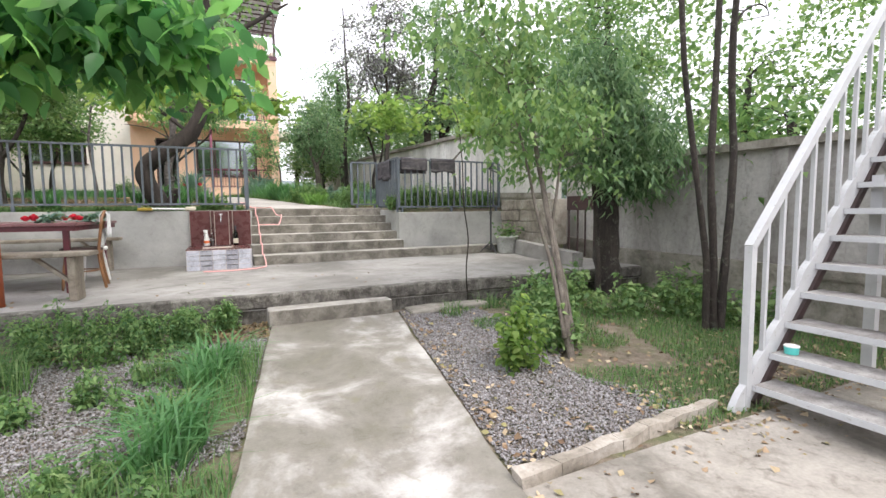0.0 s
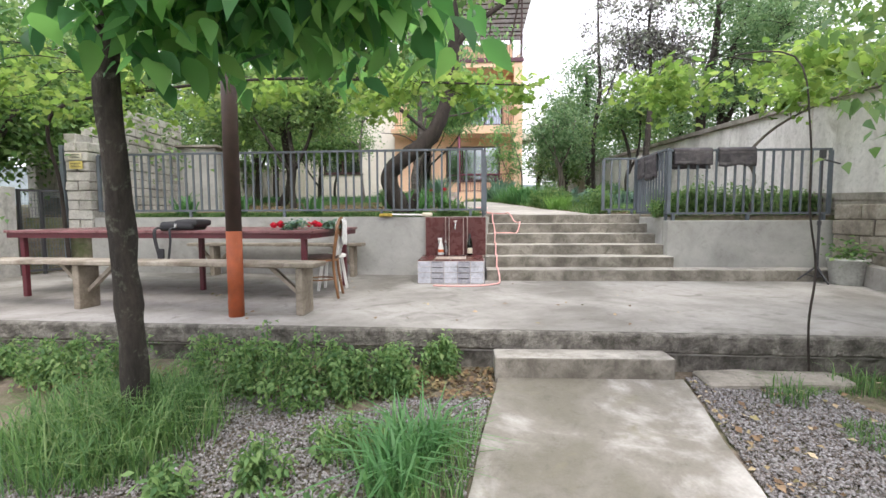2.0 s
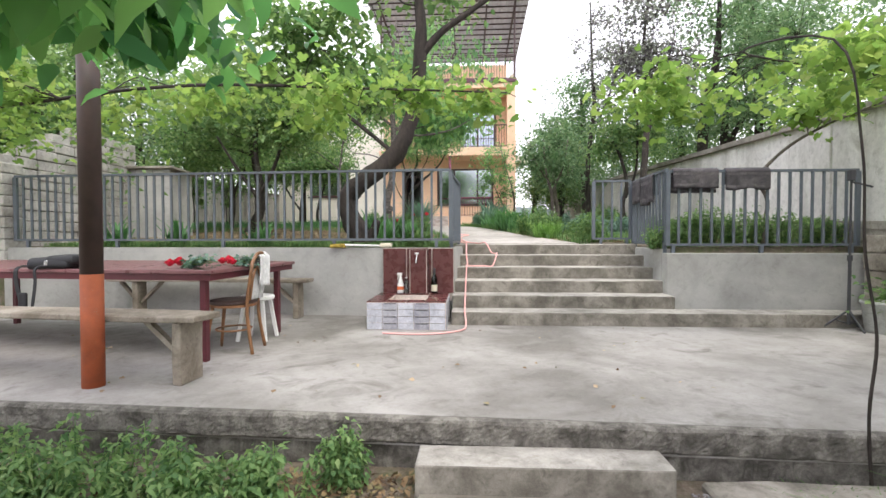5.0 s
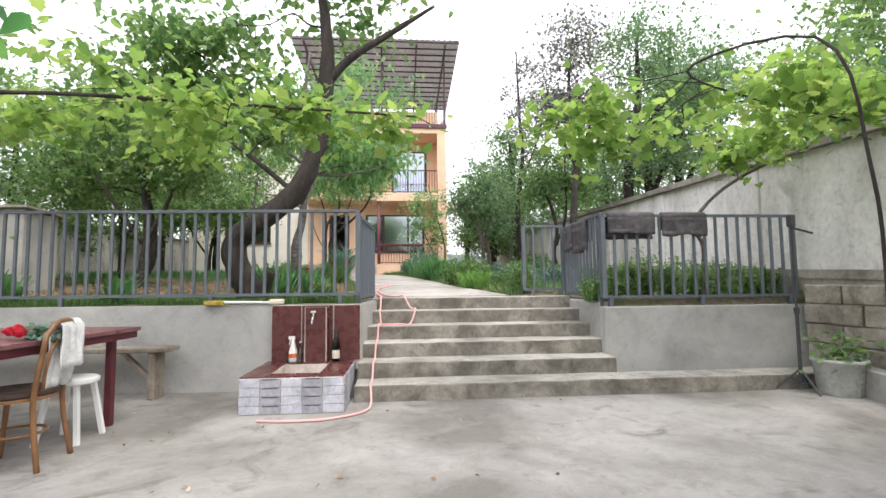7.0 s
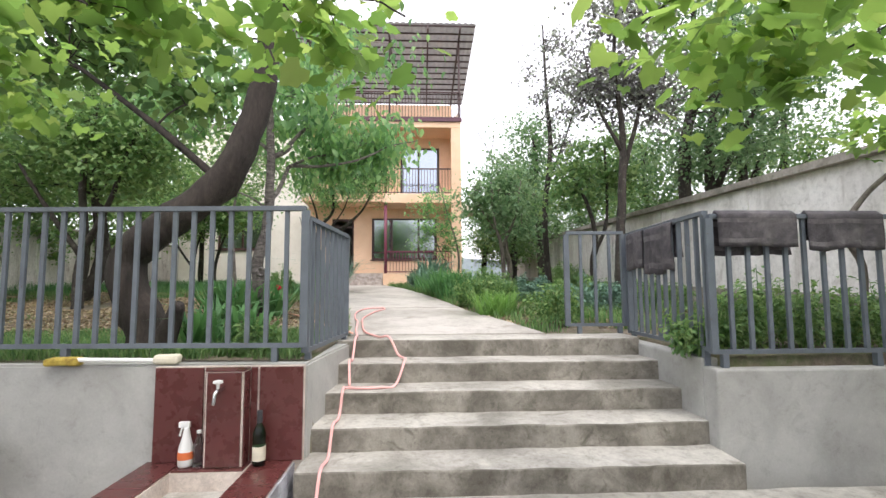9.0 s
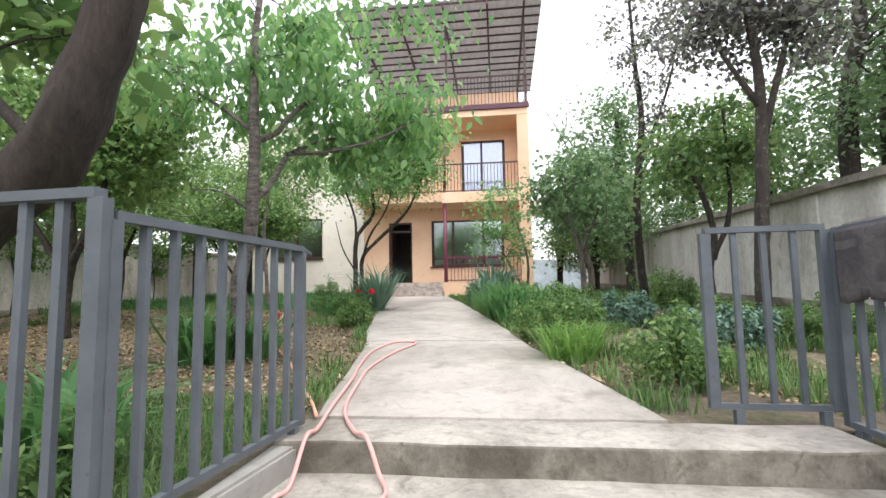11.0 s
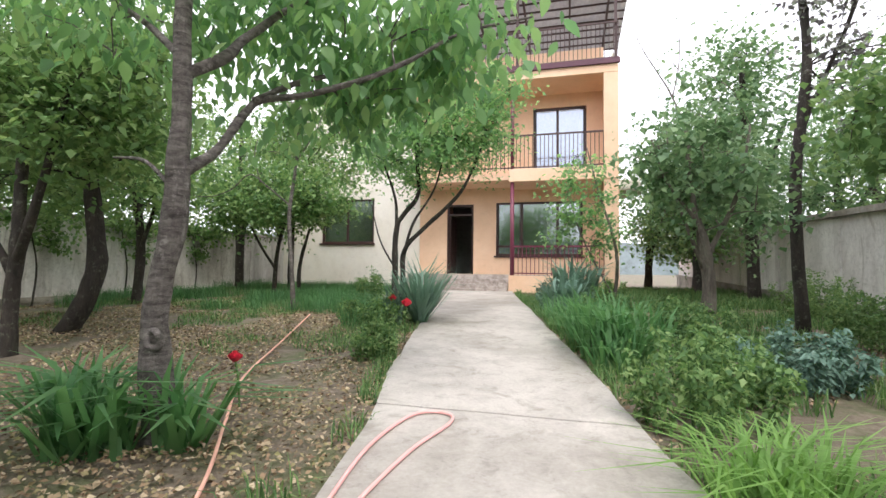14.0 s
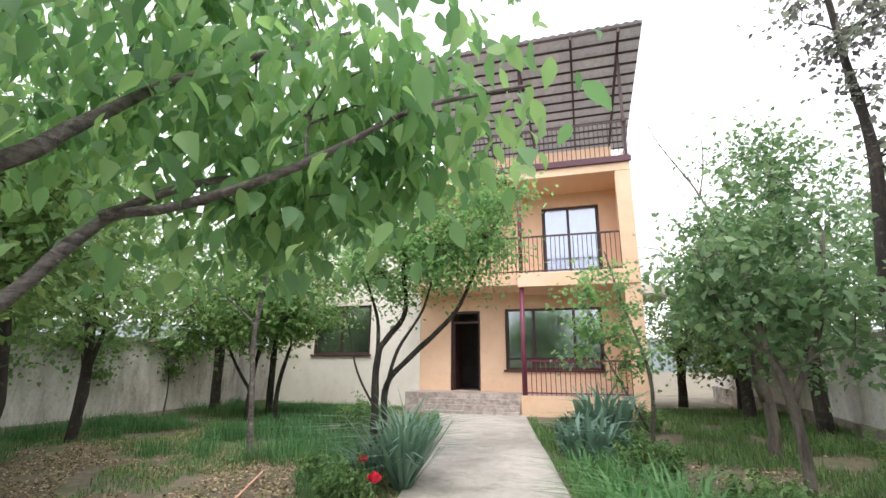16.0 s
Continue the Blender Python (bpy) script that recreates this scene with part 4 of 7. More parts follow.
def bench(x0, x1, y, z, depth, label, inset=0.38, turn=0.0):
    ob = thing("bench", ((x0 + x1) / 2, y, 0.3), label, "bench", "benches at the table")
    bm = boxed(x0, x1, y - depth / 2, y + depth / 2, z - 0.045, z, 0.008)
    bmesh.ops.subdivide_edges(bm, edges=[e for e in bm.edges if abs(e.verts[0].co.x - e.verts[1].co.x) > 1], cuts=24)
    for v in bm.verts:
        v.co += Vector((0, 0.006, 0.005)) * noise.noise(v.co * 3)
    part("seat", bm, M_BENCH, ob)
    for x, d in ((x0 + inset, 1), (x1 - 0.16, -1)):
        bm = boxed(x - 0.035, x + 0.035, y - depth / 2 + 0.03, y + depth / 2 - 0.03, 0.30, z - 0.046, 0.006)
        part("leg", roughen(bm, 0.006, 9, 1), M_BENCH, ob)
        part("brace", beam(bmesh.new(), (x + d * 0.03, y, 0.47), (x + d * 0.33, y, z - 0.05), 0.05, 0.035), M_BENCH, ob)
        if d == 1:
            part("brace", beam(bmesh.new(), (x - 0.03, y, 0.5), (x - 0.26, y, z - 0.05), 0.05, 0.035), M_BENCH, ob)
    ob.rotation_euler.z = radians(turn)
    return ob


bench(-4.55, -0.70, 7.09, 0.785, 0.30, "grey weathered plank bench with splayed braces", 1.38, -5.5)
bench(-3.6, -0.88, 9.63, 0.80, 0.24, "grey weathered plank bench against the wall", 0.38, -2.7)

post = thing("post", (-1.455, 6.78, 0.3), "round steel post, orange below and brown above", "post")
part("lower_pipe", tube(bmesh.new(), [(-1.455, 6.78, 0.30), (-1.457, 6.785, 1.075)], 0.069, 20), M_ORANGE, post, "rust-orange painted lower part", True)
part("upper_pipe", tube(bmesh.new(), [(-1.457, 6.785, 1.075), (-1.465, 6.80, 3.25)], 0.068, 20), M_BROWN, post, "dark brown painted upper part", True)


def chair(m):
    """A bentwood chair, facing -x in its own frame."""
    ob = thing("chair", (0, 0, 0), "bentwood chair with dark round seat and brown frame", "chair")
    part("seat", lathe(bmesh.new(), (0, 0, 0), [(0.19, 0.43), (0.205, 0.44), (0.205, 0.462), (0.18, 0.468)], 24), M_DARKWOOD, ob, "dark round seat")
    part("seat_ring", lathe(bmesh.new(), (0, 0, 0), [(0.18, 0.405), (0.20, 0.41), (0.20, 0.43), (0.18, 0.432)], 24), M_BENTW, ob)
    for y in (-0.13, 0.13):
        part("leg", tube(bmesh.new(), spline([(-0.13, y, 0.42), (-0.16, y * 1.15, 0.2), (-0.18, y * 1.25, 0)], 3), [0.017] * 3 + [0.015] * 3 + [0.012], 8), M_BENTW, ob, "", True)
        part("leg", tube(bmesh.new(), spline([(0.22, y * 1.3, 0), (0.18, y * 1.15, 0.25), (0.17, y * 1.1, 0.45), (0.22, y * 1.05, 0.82)], 4), 0.016, 8), M_BENTW, ob, "", True)
    part("back_bow", tube(bmesh.new(), spline([(0.22, -0.137, 0.8), (0.235, -0.08, 0.87), (0.24, 0, 0.885), (0.235, 0.08, 0.87), (0.22, 0.137, 0.8)], 4), 0.016, 8), M_BENTW, ob, "", True)
    part("inner_bow", tube(bmesh.new(), spline([(0.17, -0.07, 0.45), (0.2, -0.075, 0.66), (0.21, 0, 0.76), (0.2, 0.075, 0.66), (0.17, 0.07, 0.45)], 4), 0.010, 8), M_BENTW, ob, "", True)
    part("stretcher", tube(bmesh.new(), [(0.15 * math.cos(a), 0.15 * math.sin(a), 0.2) for a in [2 * math.pi * i / 20 for i in range(21)]], 0.009, 6), M_BENTW, ob, "", True)
    ob.matrix_basis = m
    return ob


chair(pose(-1.0, 7.84, 0.30, 0, 0, 6))


def stool():
    ob = thing("stool", (-1.0, 8.32, 0.3), "small white wooden stool beside the table", "stool")
    part("seat", lathe(bmesh.new(), (-1.0, 8.32, 0.3), [(0.15, 0.40), (0.165, 0.41), (0.165, 0.435), (0.15, 0.445)], 20), M_WHITE, ob)
    for sx in (-1, 1):
        for sy in (-1, 1):
            part("leg", beam(bmesh.new(), (-1.0 + sx * 0.09, 8.32 + sy * 0.09, 0.70), (-1.0 + sx * 0.14, 8.32 + sy * 0.14, 0.30), 0.03, 0.03, (0, 1, 0)), M_WHITE, ob)
    return ob


stool()


def cloth(name, along, drop_a, drop_b, top, mats, label, category, thick=0.012, seed=0, stripes=0, wave=0.024):
    """A cloth hung over a rail: along = (a, b) ends on the rail; it hangs to both sides of it."""
    a, b = Vector(along[0]), Vector(along[1])
    t = (b - a).normalized()
    out = Vector((t.y, -t.x, 0))
    n, m = 18, 9
    bm = bmesh.new()
    grid = []
    prof = [(-1, drop_b * (1 - k / m)) for k in range(m)] + [(0, 0)] + [(1, drop_a * (k + 1) / m) for k in range(m)]
    for i in range(n + 1):
        p = a.lerp(b, i / n)
        row = []
        for s, d in prof:
            edge = 1 + 0.08 * noise.noise((i * 0.16, s * 3, seed))
            off = s * (0.032 + thick) + wave * (d / max(drop_a, drop_b)) * noise.noise((i * 0.5, s * 2 + d * 4, seed + 3)) * 2
            row.append(bm.verts.new(p + out * off + Vector((0, 0, top + 0.022 + (0.0 if s else 0.006) - d * edge))))
        grid.append(row)
    for i in range(n):
        for j in range(len(prof) - 1):
            f = bm.faces.new((grid[i][j], grid[i][j + 1], grid[i + 1][j + 1], grid[i + 1][j]))
            if stripes and j % 5 in (1,) and isinstance(mats, list):
                f.material_index = 1
    bmesh.ops.recalc_face_normals(bm, faces=bm.faces)
    geo = bmesh.ops.solidify(bm, geom=bm.faces[:], thickness=thick)
    return solid(name, bm, mats, label, category, "", True, tuple((a + b) / 2 + Vector((0, 0, top))), "blankets on the railing" if stripes else "")


cloth("blanket", ((3.69, 9.77, 0), (4.24, 9.77, 0)), 0.25, 0.3, 2.16, [M_RUG, M_STRIPE], "dark grey wool blanket folded over the railing", "blanket", 0.014, 1, 1)
cloth("blanket", ((4.33, 9.77, 0), (4.86, 9.77, 0)), 0.27, 0.2, 2.16, [M_RUG, M_STRIPE], "dark grey wool blanket folded over the railing", "blanket", 0.014, 5, 1)
cloth("blanket", ((3.700, 11.10, 0), (3.684, 10.75, 0)), 0.36, 0.3, 2.175, [M_RUG, M_STRIPE], "dark grey wool blanket hung over the stair railing", "blanket", 0.014, 9, 1)
cloth("blanket", ((3.682, 10.70, 0), (3.66, 10.22, 0)), 0.42, 0.3, 2.175, [M_RUG, M_STRIPE], "long dark grey wool blanket hung over the stair railing", "blanket", 0.014, 13, 1)
cloth("towel", ((-0.782, 8.02, 0), (-0.768, 7.80, 0)), 0.42, 0.3, 1.165, M_TOWEL, "white towel hung over the chair back", "towel", 0.008, 21, 0, 0.03)


def bag():
    ob = thing("bag", (-1.95, 7.58, 1.06), "black nylon shoulder bag lying on the table", "bag")
    bm = boxed(-2.16, -1.78, 7.47, 7.76, 1.062, 1.155, 0.035, 3)
    part("body", roughen(bm, 0.016, 7, 1), M_BAG, ob, "", True)
    part("flap", roughen(boxed(-2.0, -1.74, 7.47, 7.77, 1.10, 1.175, 0.03, 3), 0.012, 8, 1), M_BAG, ob, "", True)
    part("buckle", boxed(-1.985, -1.955, 7.462, 7.475, 1.09, 1.13, 0.003), M_CHROME, ob)
    for x0, x1, w in ((-2.13, -2.06, 0.034), (-1.97, -1.99, 0.022)):
        ps = spline([(x0, 7.48, 1.09), (x0, 7.37, 1.07), (x0 + 0.01, 7.355, 0.95), (x1, 7.35, 0.72)], 4)
        bm = bmesh.new()
        for p, q in zip(ps, ps[1:]):
            beam(bm, p, q, w, 0.008, (0, 1, 0))
        part("strap", bm, M_BAG, ob)
    part("strap_pad", roughen(boxed(-2.10, -2.025, 7.335, 7.36, 0.72, 0.88, 0.012, 2), 0.006, 9), M_BAG, ob)
    ob.location.x -= 0.46
    return ob


bag()


def bloom(bm, c, r, seed=0):
    """A rose head of overlapping cupped petals."""
    rnd = random.Random(seed)
    c = Vector(c)
    for k in range(20):
        a, lay = k * 2.4, k / 20
        d, s = Vector((math.cos(a), math.sin(a), 0)), Vector((-math.sin(a), math.cos(a), 0))
        rr = r * (0.2 + 0.8 * lay)
        hgt = r * (0.95 - 0.75 * lay)
        rows = []
        for out, wide, z in ((0.25, 0.35, -0.55 * r), (0.95, 0.75, 0.0), (1.0 + 0.25 * lay, 0.6, hgt)):
            p = c + d * rr * out + Vector((0, 0, z))
            rows.append([bm.verts.new(p + s * rr * wide * w - d * rr * 0.25 * abs(w) + Vector([rnd.uniform(-0.06, 0.06) * r for _ in range(3)])) for w in (-1, 0, 1)])
        for lo, hi in zip(rows, rows[1:]):
            for i in (0, 1):
                bm.faces.new((lo[i], lo[i + 1], hi[i + 1], hi[i]))
    return bm


def bouquet(c, seed, label, heads):
    ob = thing("bouquet", c, label, "flowers", "cut flowers on the table")
    c = Vector(c)
    for i, (dx, dy, r) in enumerate(heads):
        part("flower", bloom(bmesh.new(), c + Vector((dx, dy, r + 0.005)), r, seed + i), M_RED, ob, "red rose head")
    st = bmesh.new()
    rnd = random.Random(seed)
    pts = []
    for i in range(9):
        a = c + Vector((rnd.uniform(-0.02, 0.05), rnd.uniform(-0.05, 0.05), 0.03))
        b = a + Vector((rnd.uniform(0.1, 0.26), rnd.uniform(-0.1, 0.1), rnd.uniform(0, 0.09)))
        tube(st, [a, b], [0.004, 0.003], 5)
        pts += [a.lerp(b, rnd.random()) + Vector([rnd.gauss(0, 0.022) for _ in range(3)]) for _ in range(17)]
    part("stems", st, M_L_HERB, ob)
    put("foliage", leaf_mesh("foliage", np.array(pts), 0.06, M_L_BLUE, 0.0, 0.34), ob)
    return ob


bouquet((-1.30, 7.60, 1.06), 3, "red roses with pale green leaves lying on the table", [(-0.05, 0.0, 0.05), (-0.11, -0.04, 0.042)])
bouquet((-1.02, 7.9, 1.06), 8, "red roses with green leaves at the table end", [(-0.05, 0.0, 0.05), (-0.14, 0.05, 0.04), (0.02, -0.08, 0.04)])


# ---- wash place ----
def sink():
    ob = thing("wash_basin", (0.45, 9.3, 0.3), "low masonry wash basin with burgundy tiles and tap", "basin")
    X0, X1, Y0, Y1, ZT = 0.0, 0.88, 8.83, 9.69, 0.615
    bd = bmesh.new()
    for q in ((X0, X1, Y0, Y0 + 0.16), (X0, X0 + 0.22, Y0 + 0.16, Y1), (X1 - 0.24, X1, Y0 + 0.16, Y1), (X0 + 0.22, X1 - 0.24, 9.52, Y1)):
        box(bd, q[0], q[1], q[2], q[3], 0.30, ZT - 0.012)
    part("body", bd, M_GROUT, ob)
    part("basin", boxed(X0 + 0.22, X1 - 0.24, Y0 + 0.16, 9.52, 0.32, 0.50), M_BASIN, ob, "stained grey basin floor")
    top = [(X0, X0 + 0.21, 9.30, Y1), (X0, X0 + 0.21, Y0 + 0.006, 9.29), (X1 - 0.23, X1, 9.30, Y1), (X1 - 0.23, X1, Y0 + 0.006, 9.29), (X0 + 0.22, 0.43, Y0 + 0.006, Y0 + 0.15), (0.44, X1 - 0.24, Y0 + 0.006, Y0 + 0.15), (0.22, 0.63, 9.53, Y1)]
    for q in top:
        part("tile", boxed(*q, ZT - 0.012, ZT, 0.002), M_TILE, ob)
    # front and side: pale grey-blue tiles with dark slots
    for c in range(5):
        for r in range(4):
            x, z = X0 + 0.004 + 0.1752 * c, 0.306 + 0.0745 * r
            t = part("front_tile", boxed(x, x + 0.170, Y0 - 0.012, Y0 - 0.001, z, z + 0.070, 0.002), M_FTILE if c % 2 else M_FTILE2, ob, "pale grey-blue tile")
            if c % 2:
                part("slot", boxed(x + 0.02, x + 0.15, Y0 - 0.015, Y0 - 0.0125, z + 0.060, z + 0.068), M_DARKM, t)
    for c in range(5):
        for r in range(4):
            y, z = Y0 + 0.004 + 0.1716 * c, 0.306 + 0.0745 * r
            part("side_tile", boxed(X1 + 0.001, X1 + 0.012, y, y + 0.166, z, z + 0.070, 0.002), M_FTILE2 if c % 2 else M_FTILE, ob, "pale grey-blue tile")
    # tiled splash wall
    part("splash_back", boxed(0.035, 0.94, 9.672, 9.705, ZT - 0.1, 1.186), M_GROUT, ob)
    for x0, x1 in ((0.04, 0.332), (0.345, 0.383), (0.619, 0.658), (0.672, 0.937)):
        part("tile", boxed(x0, x1, 9.66, 9.671, ZT + 0.002, 1.18, 0.002), M_TILE, ob)
    part("pillar", boxed(0.39, 0.61, 9.562, 9.66, ZT + 0.002, 1.17), M_GROUT, ob)
    part("tile", boxed(0.40, 0.60, 9.553, 9.561, ZT + 0.006, 1.165, 0.002), M_TILE, ob)
    part("tile", boxed(0.611, 0.618, 9.57, 9.655, ZT + 0.006, 1.165, 0.002), M_TILE, ob)
    part("tile", boxed(0.382, 0.389, 9.57, 9.655, ZT + 0.006, 1.165, 0.002), M_TILE, ob)
    part("tile", boxed(0.386, 0.614, 9.555, 9.665, 1.171, 1.182, 0.002), M_TILE, ob)
    tp = part("tap", tube(bmesh.new(), spline([(0.49, 9.56, 1.07), (0.49, 9.49, 1.075), (0.488, 9.46, 1.06), (0.485, 9.45, 1.0)], 5), 0.012, 10), M_CHROME, ob, "chrome tap", True)
    part("knob", lathe(bmesh.new(), (0.49, 9.49, 1.085), [(0.008, 0), (0.01, 0.03), (0.028, 0.032), (0.028, 0.045), (0.01, 0.05)], 12), M_WHITE, tp)
    return ob


M_FTILE = weathered("pale_blue_tile", (0.36, 0.36, 0.40), (0.29, 0.29, 0.33), (0.42, 0.42, 0.46), 8, 40, 0.4)
M_FTILE2 = weathered("white_blue_tile", (0.50, 0.51, 0.57), (0.43, 0.44, 0.49), (0.57, 0.58, 0.63), 8, 40, 0.4)
sink()


def bottles():
    ob = thing("spray_bottle", (0.27, 9.60, 0.617), "white trigger spray bottle with orange label", "bottle")
    c = (0.27, 9.60, 0.617)
    part("body", lathe(bmesh.new(), c, [(0.036, 0), (0.043, 0.01), (0.044, 0.07), (0.040, 0.11), (0.024, 0.17), (0.016, 0.21), (0.016, 0.225)], 18), M_WHITE, ob, "", True)
    part("label", lathe(bmesh.new(), c, [(0.0445, 0.045), (0.0452, 0.047), (0.0447, 0.085), (0.0440, 0.087)], 18), M_REDLABEL, ob)
    h = boxed(0.225, 0.29, 9.588, 9.612, 0.84, 0.875, 0.006, 2)
    part("spray_head", h, M_WHITE, ob)
    part("trigger", beam(bmesh.new(), (0.245, 9.60, 0.84), (0.232, 9.60, 0.79), 0.012, 0.01), M_WHITE, ob)
    ob2 = thing("plastic_bottle", (0.345, 9.60, 0.617), "crumpled clear plastic bottle beside the tap", "bottle")
    part("body", roughen(lathe(bmesh.new(), (0.345, 9.60, 0.617), [(0.03, 0), (0.035, 0.01), (0.03, 0.06), (0.035, 0.11), (0.015, 0.17), (0.012, 0.19)], 14), 0.008, 25), M_CLEAR, ob2)
    part("cap", lathe(bmesh.new(), (0.345, 9.60, 0.807), [(0.014, 0), (0.014, 0.015)], 12), M_WHITE, ob2)
    ob3 = thing("wine_bottle", (0.70, 9.595, 0.617), "dark green wine bottle with cream label", "bottle")
    c = (0.70, 9.595, 0.617)
    part("glass", lathe(bmesh.new(), c, [(0.034, 0), (0.038, 0.006), (0.038, 0.18), (0.03, 0.21), (0.015, 0.24), (0.014, 0.30)], 20), M_BOTTLE, ob3, "", True)
    part("label", lathe(bmesh.new(), c, [(0.0384, 0.03), (0.0387, 0.032), (0.0387, 0.11), (0.0384, 0.112)], 20), M_PAPER, ob3)
    part("neck_foil", lathe(bmesh.new(), c, [(0.0155, 0.245), (0.016, 0.25), (0.016, 0.315), (0.014, 0.317)], 16), M_DARKM, ob3)


bottles()


def hose(name, pts, r, mat, label):
    return solid(name, tube(bmesh.new(), spline(pts, 8), r, 8), mat, label, "hose", "", True, pts[0])


def st(y):
    """Height on the stair at y."""
    i = int((y - 9.15) / RUN)
    return 0.30 if y < 9.15 else 0.30 + RISE * (min(i, 5) + 1)


zz = lambda y: z_up(y) + 0.018
up = lambda x, y, d=0.012: (x, y, st(y) + d)
nose = lambda x, i: (x, 9.135 + RUN * i, 0.316 + RISE * (i + 1))
climb = [q for i in range(3) for q in (nose(1.085 + 0.006 * i, i), up(1.085 + 0.006 * i, 9.36 + RUN * i))]
hose("hose", [(0.22, 8.60, 0.313), (0.5, 8.56, 0.313), (0.80, 8.60, 0.313), (1.05, 8.78, 0.313), (1.10, 8.98, 0.33)] + climb + [nose(1.105, 3), up(1.11, 10.25), up(1.22, 10.23), up(1.36, 10.25), up(1.47, 10.33), (1.535, 10.462, 1.085), (1.53, 10.60, 1.085), (1.47, 10.72, 1.105), (1.39, 10.795, 1.24), up(1.29, 10.92), (1.12, 11.3, zz(11.3)), (1.02, 11.9, zz(11.9)), (0.97, 12.4, zz(12.4)), (1.03, 13.05, zz(13.05)), (1.14, 13.48, zz(13.48)), (1.07, 13.63, zz(13.63)), (0.88, 13.55, zz(13.55)), (0.80, 13.05, zz(13.05)), (0.87, 12.4, zz(12.4)), (0.96, 11.95, zz(11.95) + 0.012), (1.02, 11.4, zz(11.4)), up(1.095, 10.95), nose(1.10, 5), up(1.10, 10.62), nose(1.10, 4), up(1.12, 10.34)], 0.0103, M_HOSE, "pale pink garden hose lying in loops over the steps")
hose("hose", [(-1.9, 17.0, zz(16.9) + 0.03), (-1.2, 15.2, zz(15.2)), (-0.72, 14.0, zz(14.0)), (-0.22, 13.2, zz(13.2)), (0.18, 12.6, zz(12.6)), (0.52, 12.0, zz(12)), (0.85, 11.45, zz(11.5)), (1.03, 11.1, 1.25)], 0.0103, M_HOSE2, "orange garden hose lying across the soil")


def broom():
    ob = thing("broom", (-0.2, 9.74, 1.2), "old broom with white handle on the wall top", "broom")
    part("handle", tube(bmesh.new(), [(-0.48, 9.74, 1.225), (0.02, 9.75, 1.215)], 0.014, 10), M_WHITE, ob)
    part("head", roughen(boxed(-0.67, -0.47, 9.70, 9.79, 1.192, 1.24, 0.015, 2), 0.012, 12, 1), M_BROOM, ob, "yellow bristle head")


M_BROOM = weathered("yellow_bristle", (0.45, 0.33, 0.06), (0.25, 0.17, 0.03), (0.55, 0.43, 0.1), 12, 90, 0.95)
broom()
solid("tin", roughen(boxed(-0.02, 0.14, 9.72, 9.80, 1.192, 1.25, 0.02, 2), 0.006, 15), M_PAPER, "small pale box lying on the wall top", "box", "", False, (0.06, 9.76, 1.192))


def tripod():
    ob = thing("light_stand", (5.29, 9.05, 0.3), "black tripod light stand on the terrace", "stand")
    x, y = 5.29, 9.05
    part("lower_pole", tube(bmesh.new(), [(x, y, 0.36), (x, y, 1.1)], 0.017, 10), M_DARKM, ob)
    part("upper_pole", tube(bmesh.new(), [(x, y, 1.1), (x, y, 1.95)], 0.012, 10), M_DARKM, ob)
    part("collar", tube(bmesh.new(), [(x, y, 1.06), (x, y, 1.12)], 0.026, 10), M_DARKM, ob)
    part("clamp", roughen(boxed(x - 0.03, x + 0.03, y - 0.03, y + 0.03, 1.93, 2.05, 0.012, 2), 0.004, 20), M_DARKM, ob)
    part("arm", beam(bmesh.new(), (x, y, 1.92), (x + 0.2, y - 0.03, 1.86), 0.018, 0.018), M_DARKM, ob)
    for i in range(3):
        a = 0.5 + i * 2.094
        part("leg", tube(bmesh.new(), [(x, y, 0.52), (x + 0.22 * math.cos(a), y + 0.22 * math.sin(a), 0.31)], 0.011, 8), M_DARKM, ob)
        part("brace", tube(bmesh.new(), [(x, y, 0.37), (x + 0.12 * math.cos(a), y + 0.12 * math.sin(a), 0.405)], 0.007, 6), M_DARKM, ob)


tripod()


def planter():
    ob = thing("planter", (5.58, 8.92, 0.3), "pale grey bucket planter with a leafy plant", "planter")
    c = (5.58, 8.92, 0.30)
    part("bucket", lathe(bmesh.new(), c, [(0.17, 0), (0.18, 0.01), (0.215, 0.30), (0.23, 0.31), (0.225, 0.335), (0.20, 0.335), (0.195, 0.28)], 24), M_POT, ob, "", True)
    pts = np.array(c) + np.array([0, 0, 0.40]) + rng.normal(0, 1, (170, 3)) * np.array([0.11, 0.11, 0.09])
    tagged(put("foliage", leaf_mesh("foliage", pts, 0.075, M_L_HERB, 0.2, 0.34, shape=OVATE), ob), kind="stuff")


planter()


# ---- walls of block at both ends ----
M_OLDSTONE = weathered("old_stone", (0.34, 0.30, 0.25), (0.19, 0.165, 0.135), (0.46, 0.42, 0.36), 2.4, 26, 0.95, stain=(0.13, 0.115, 0.09))


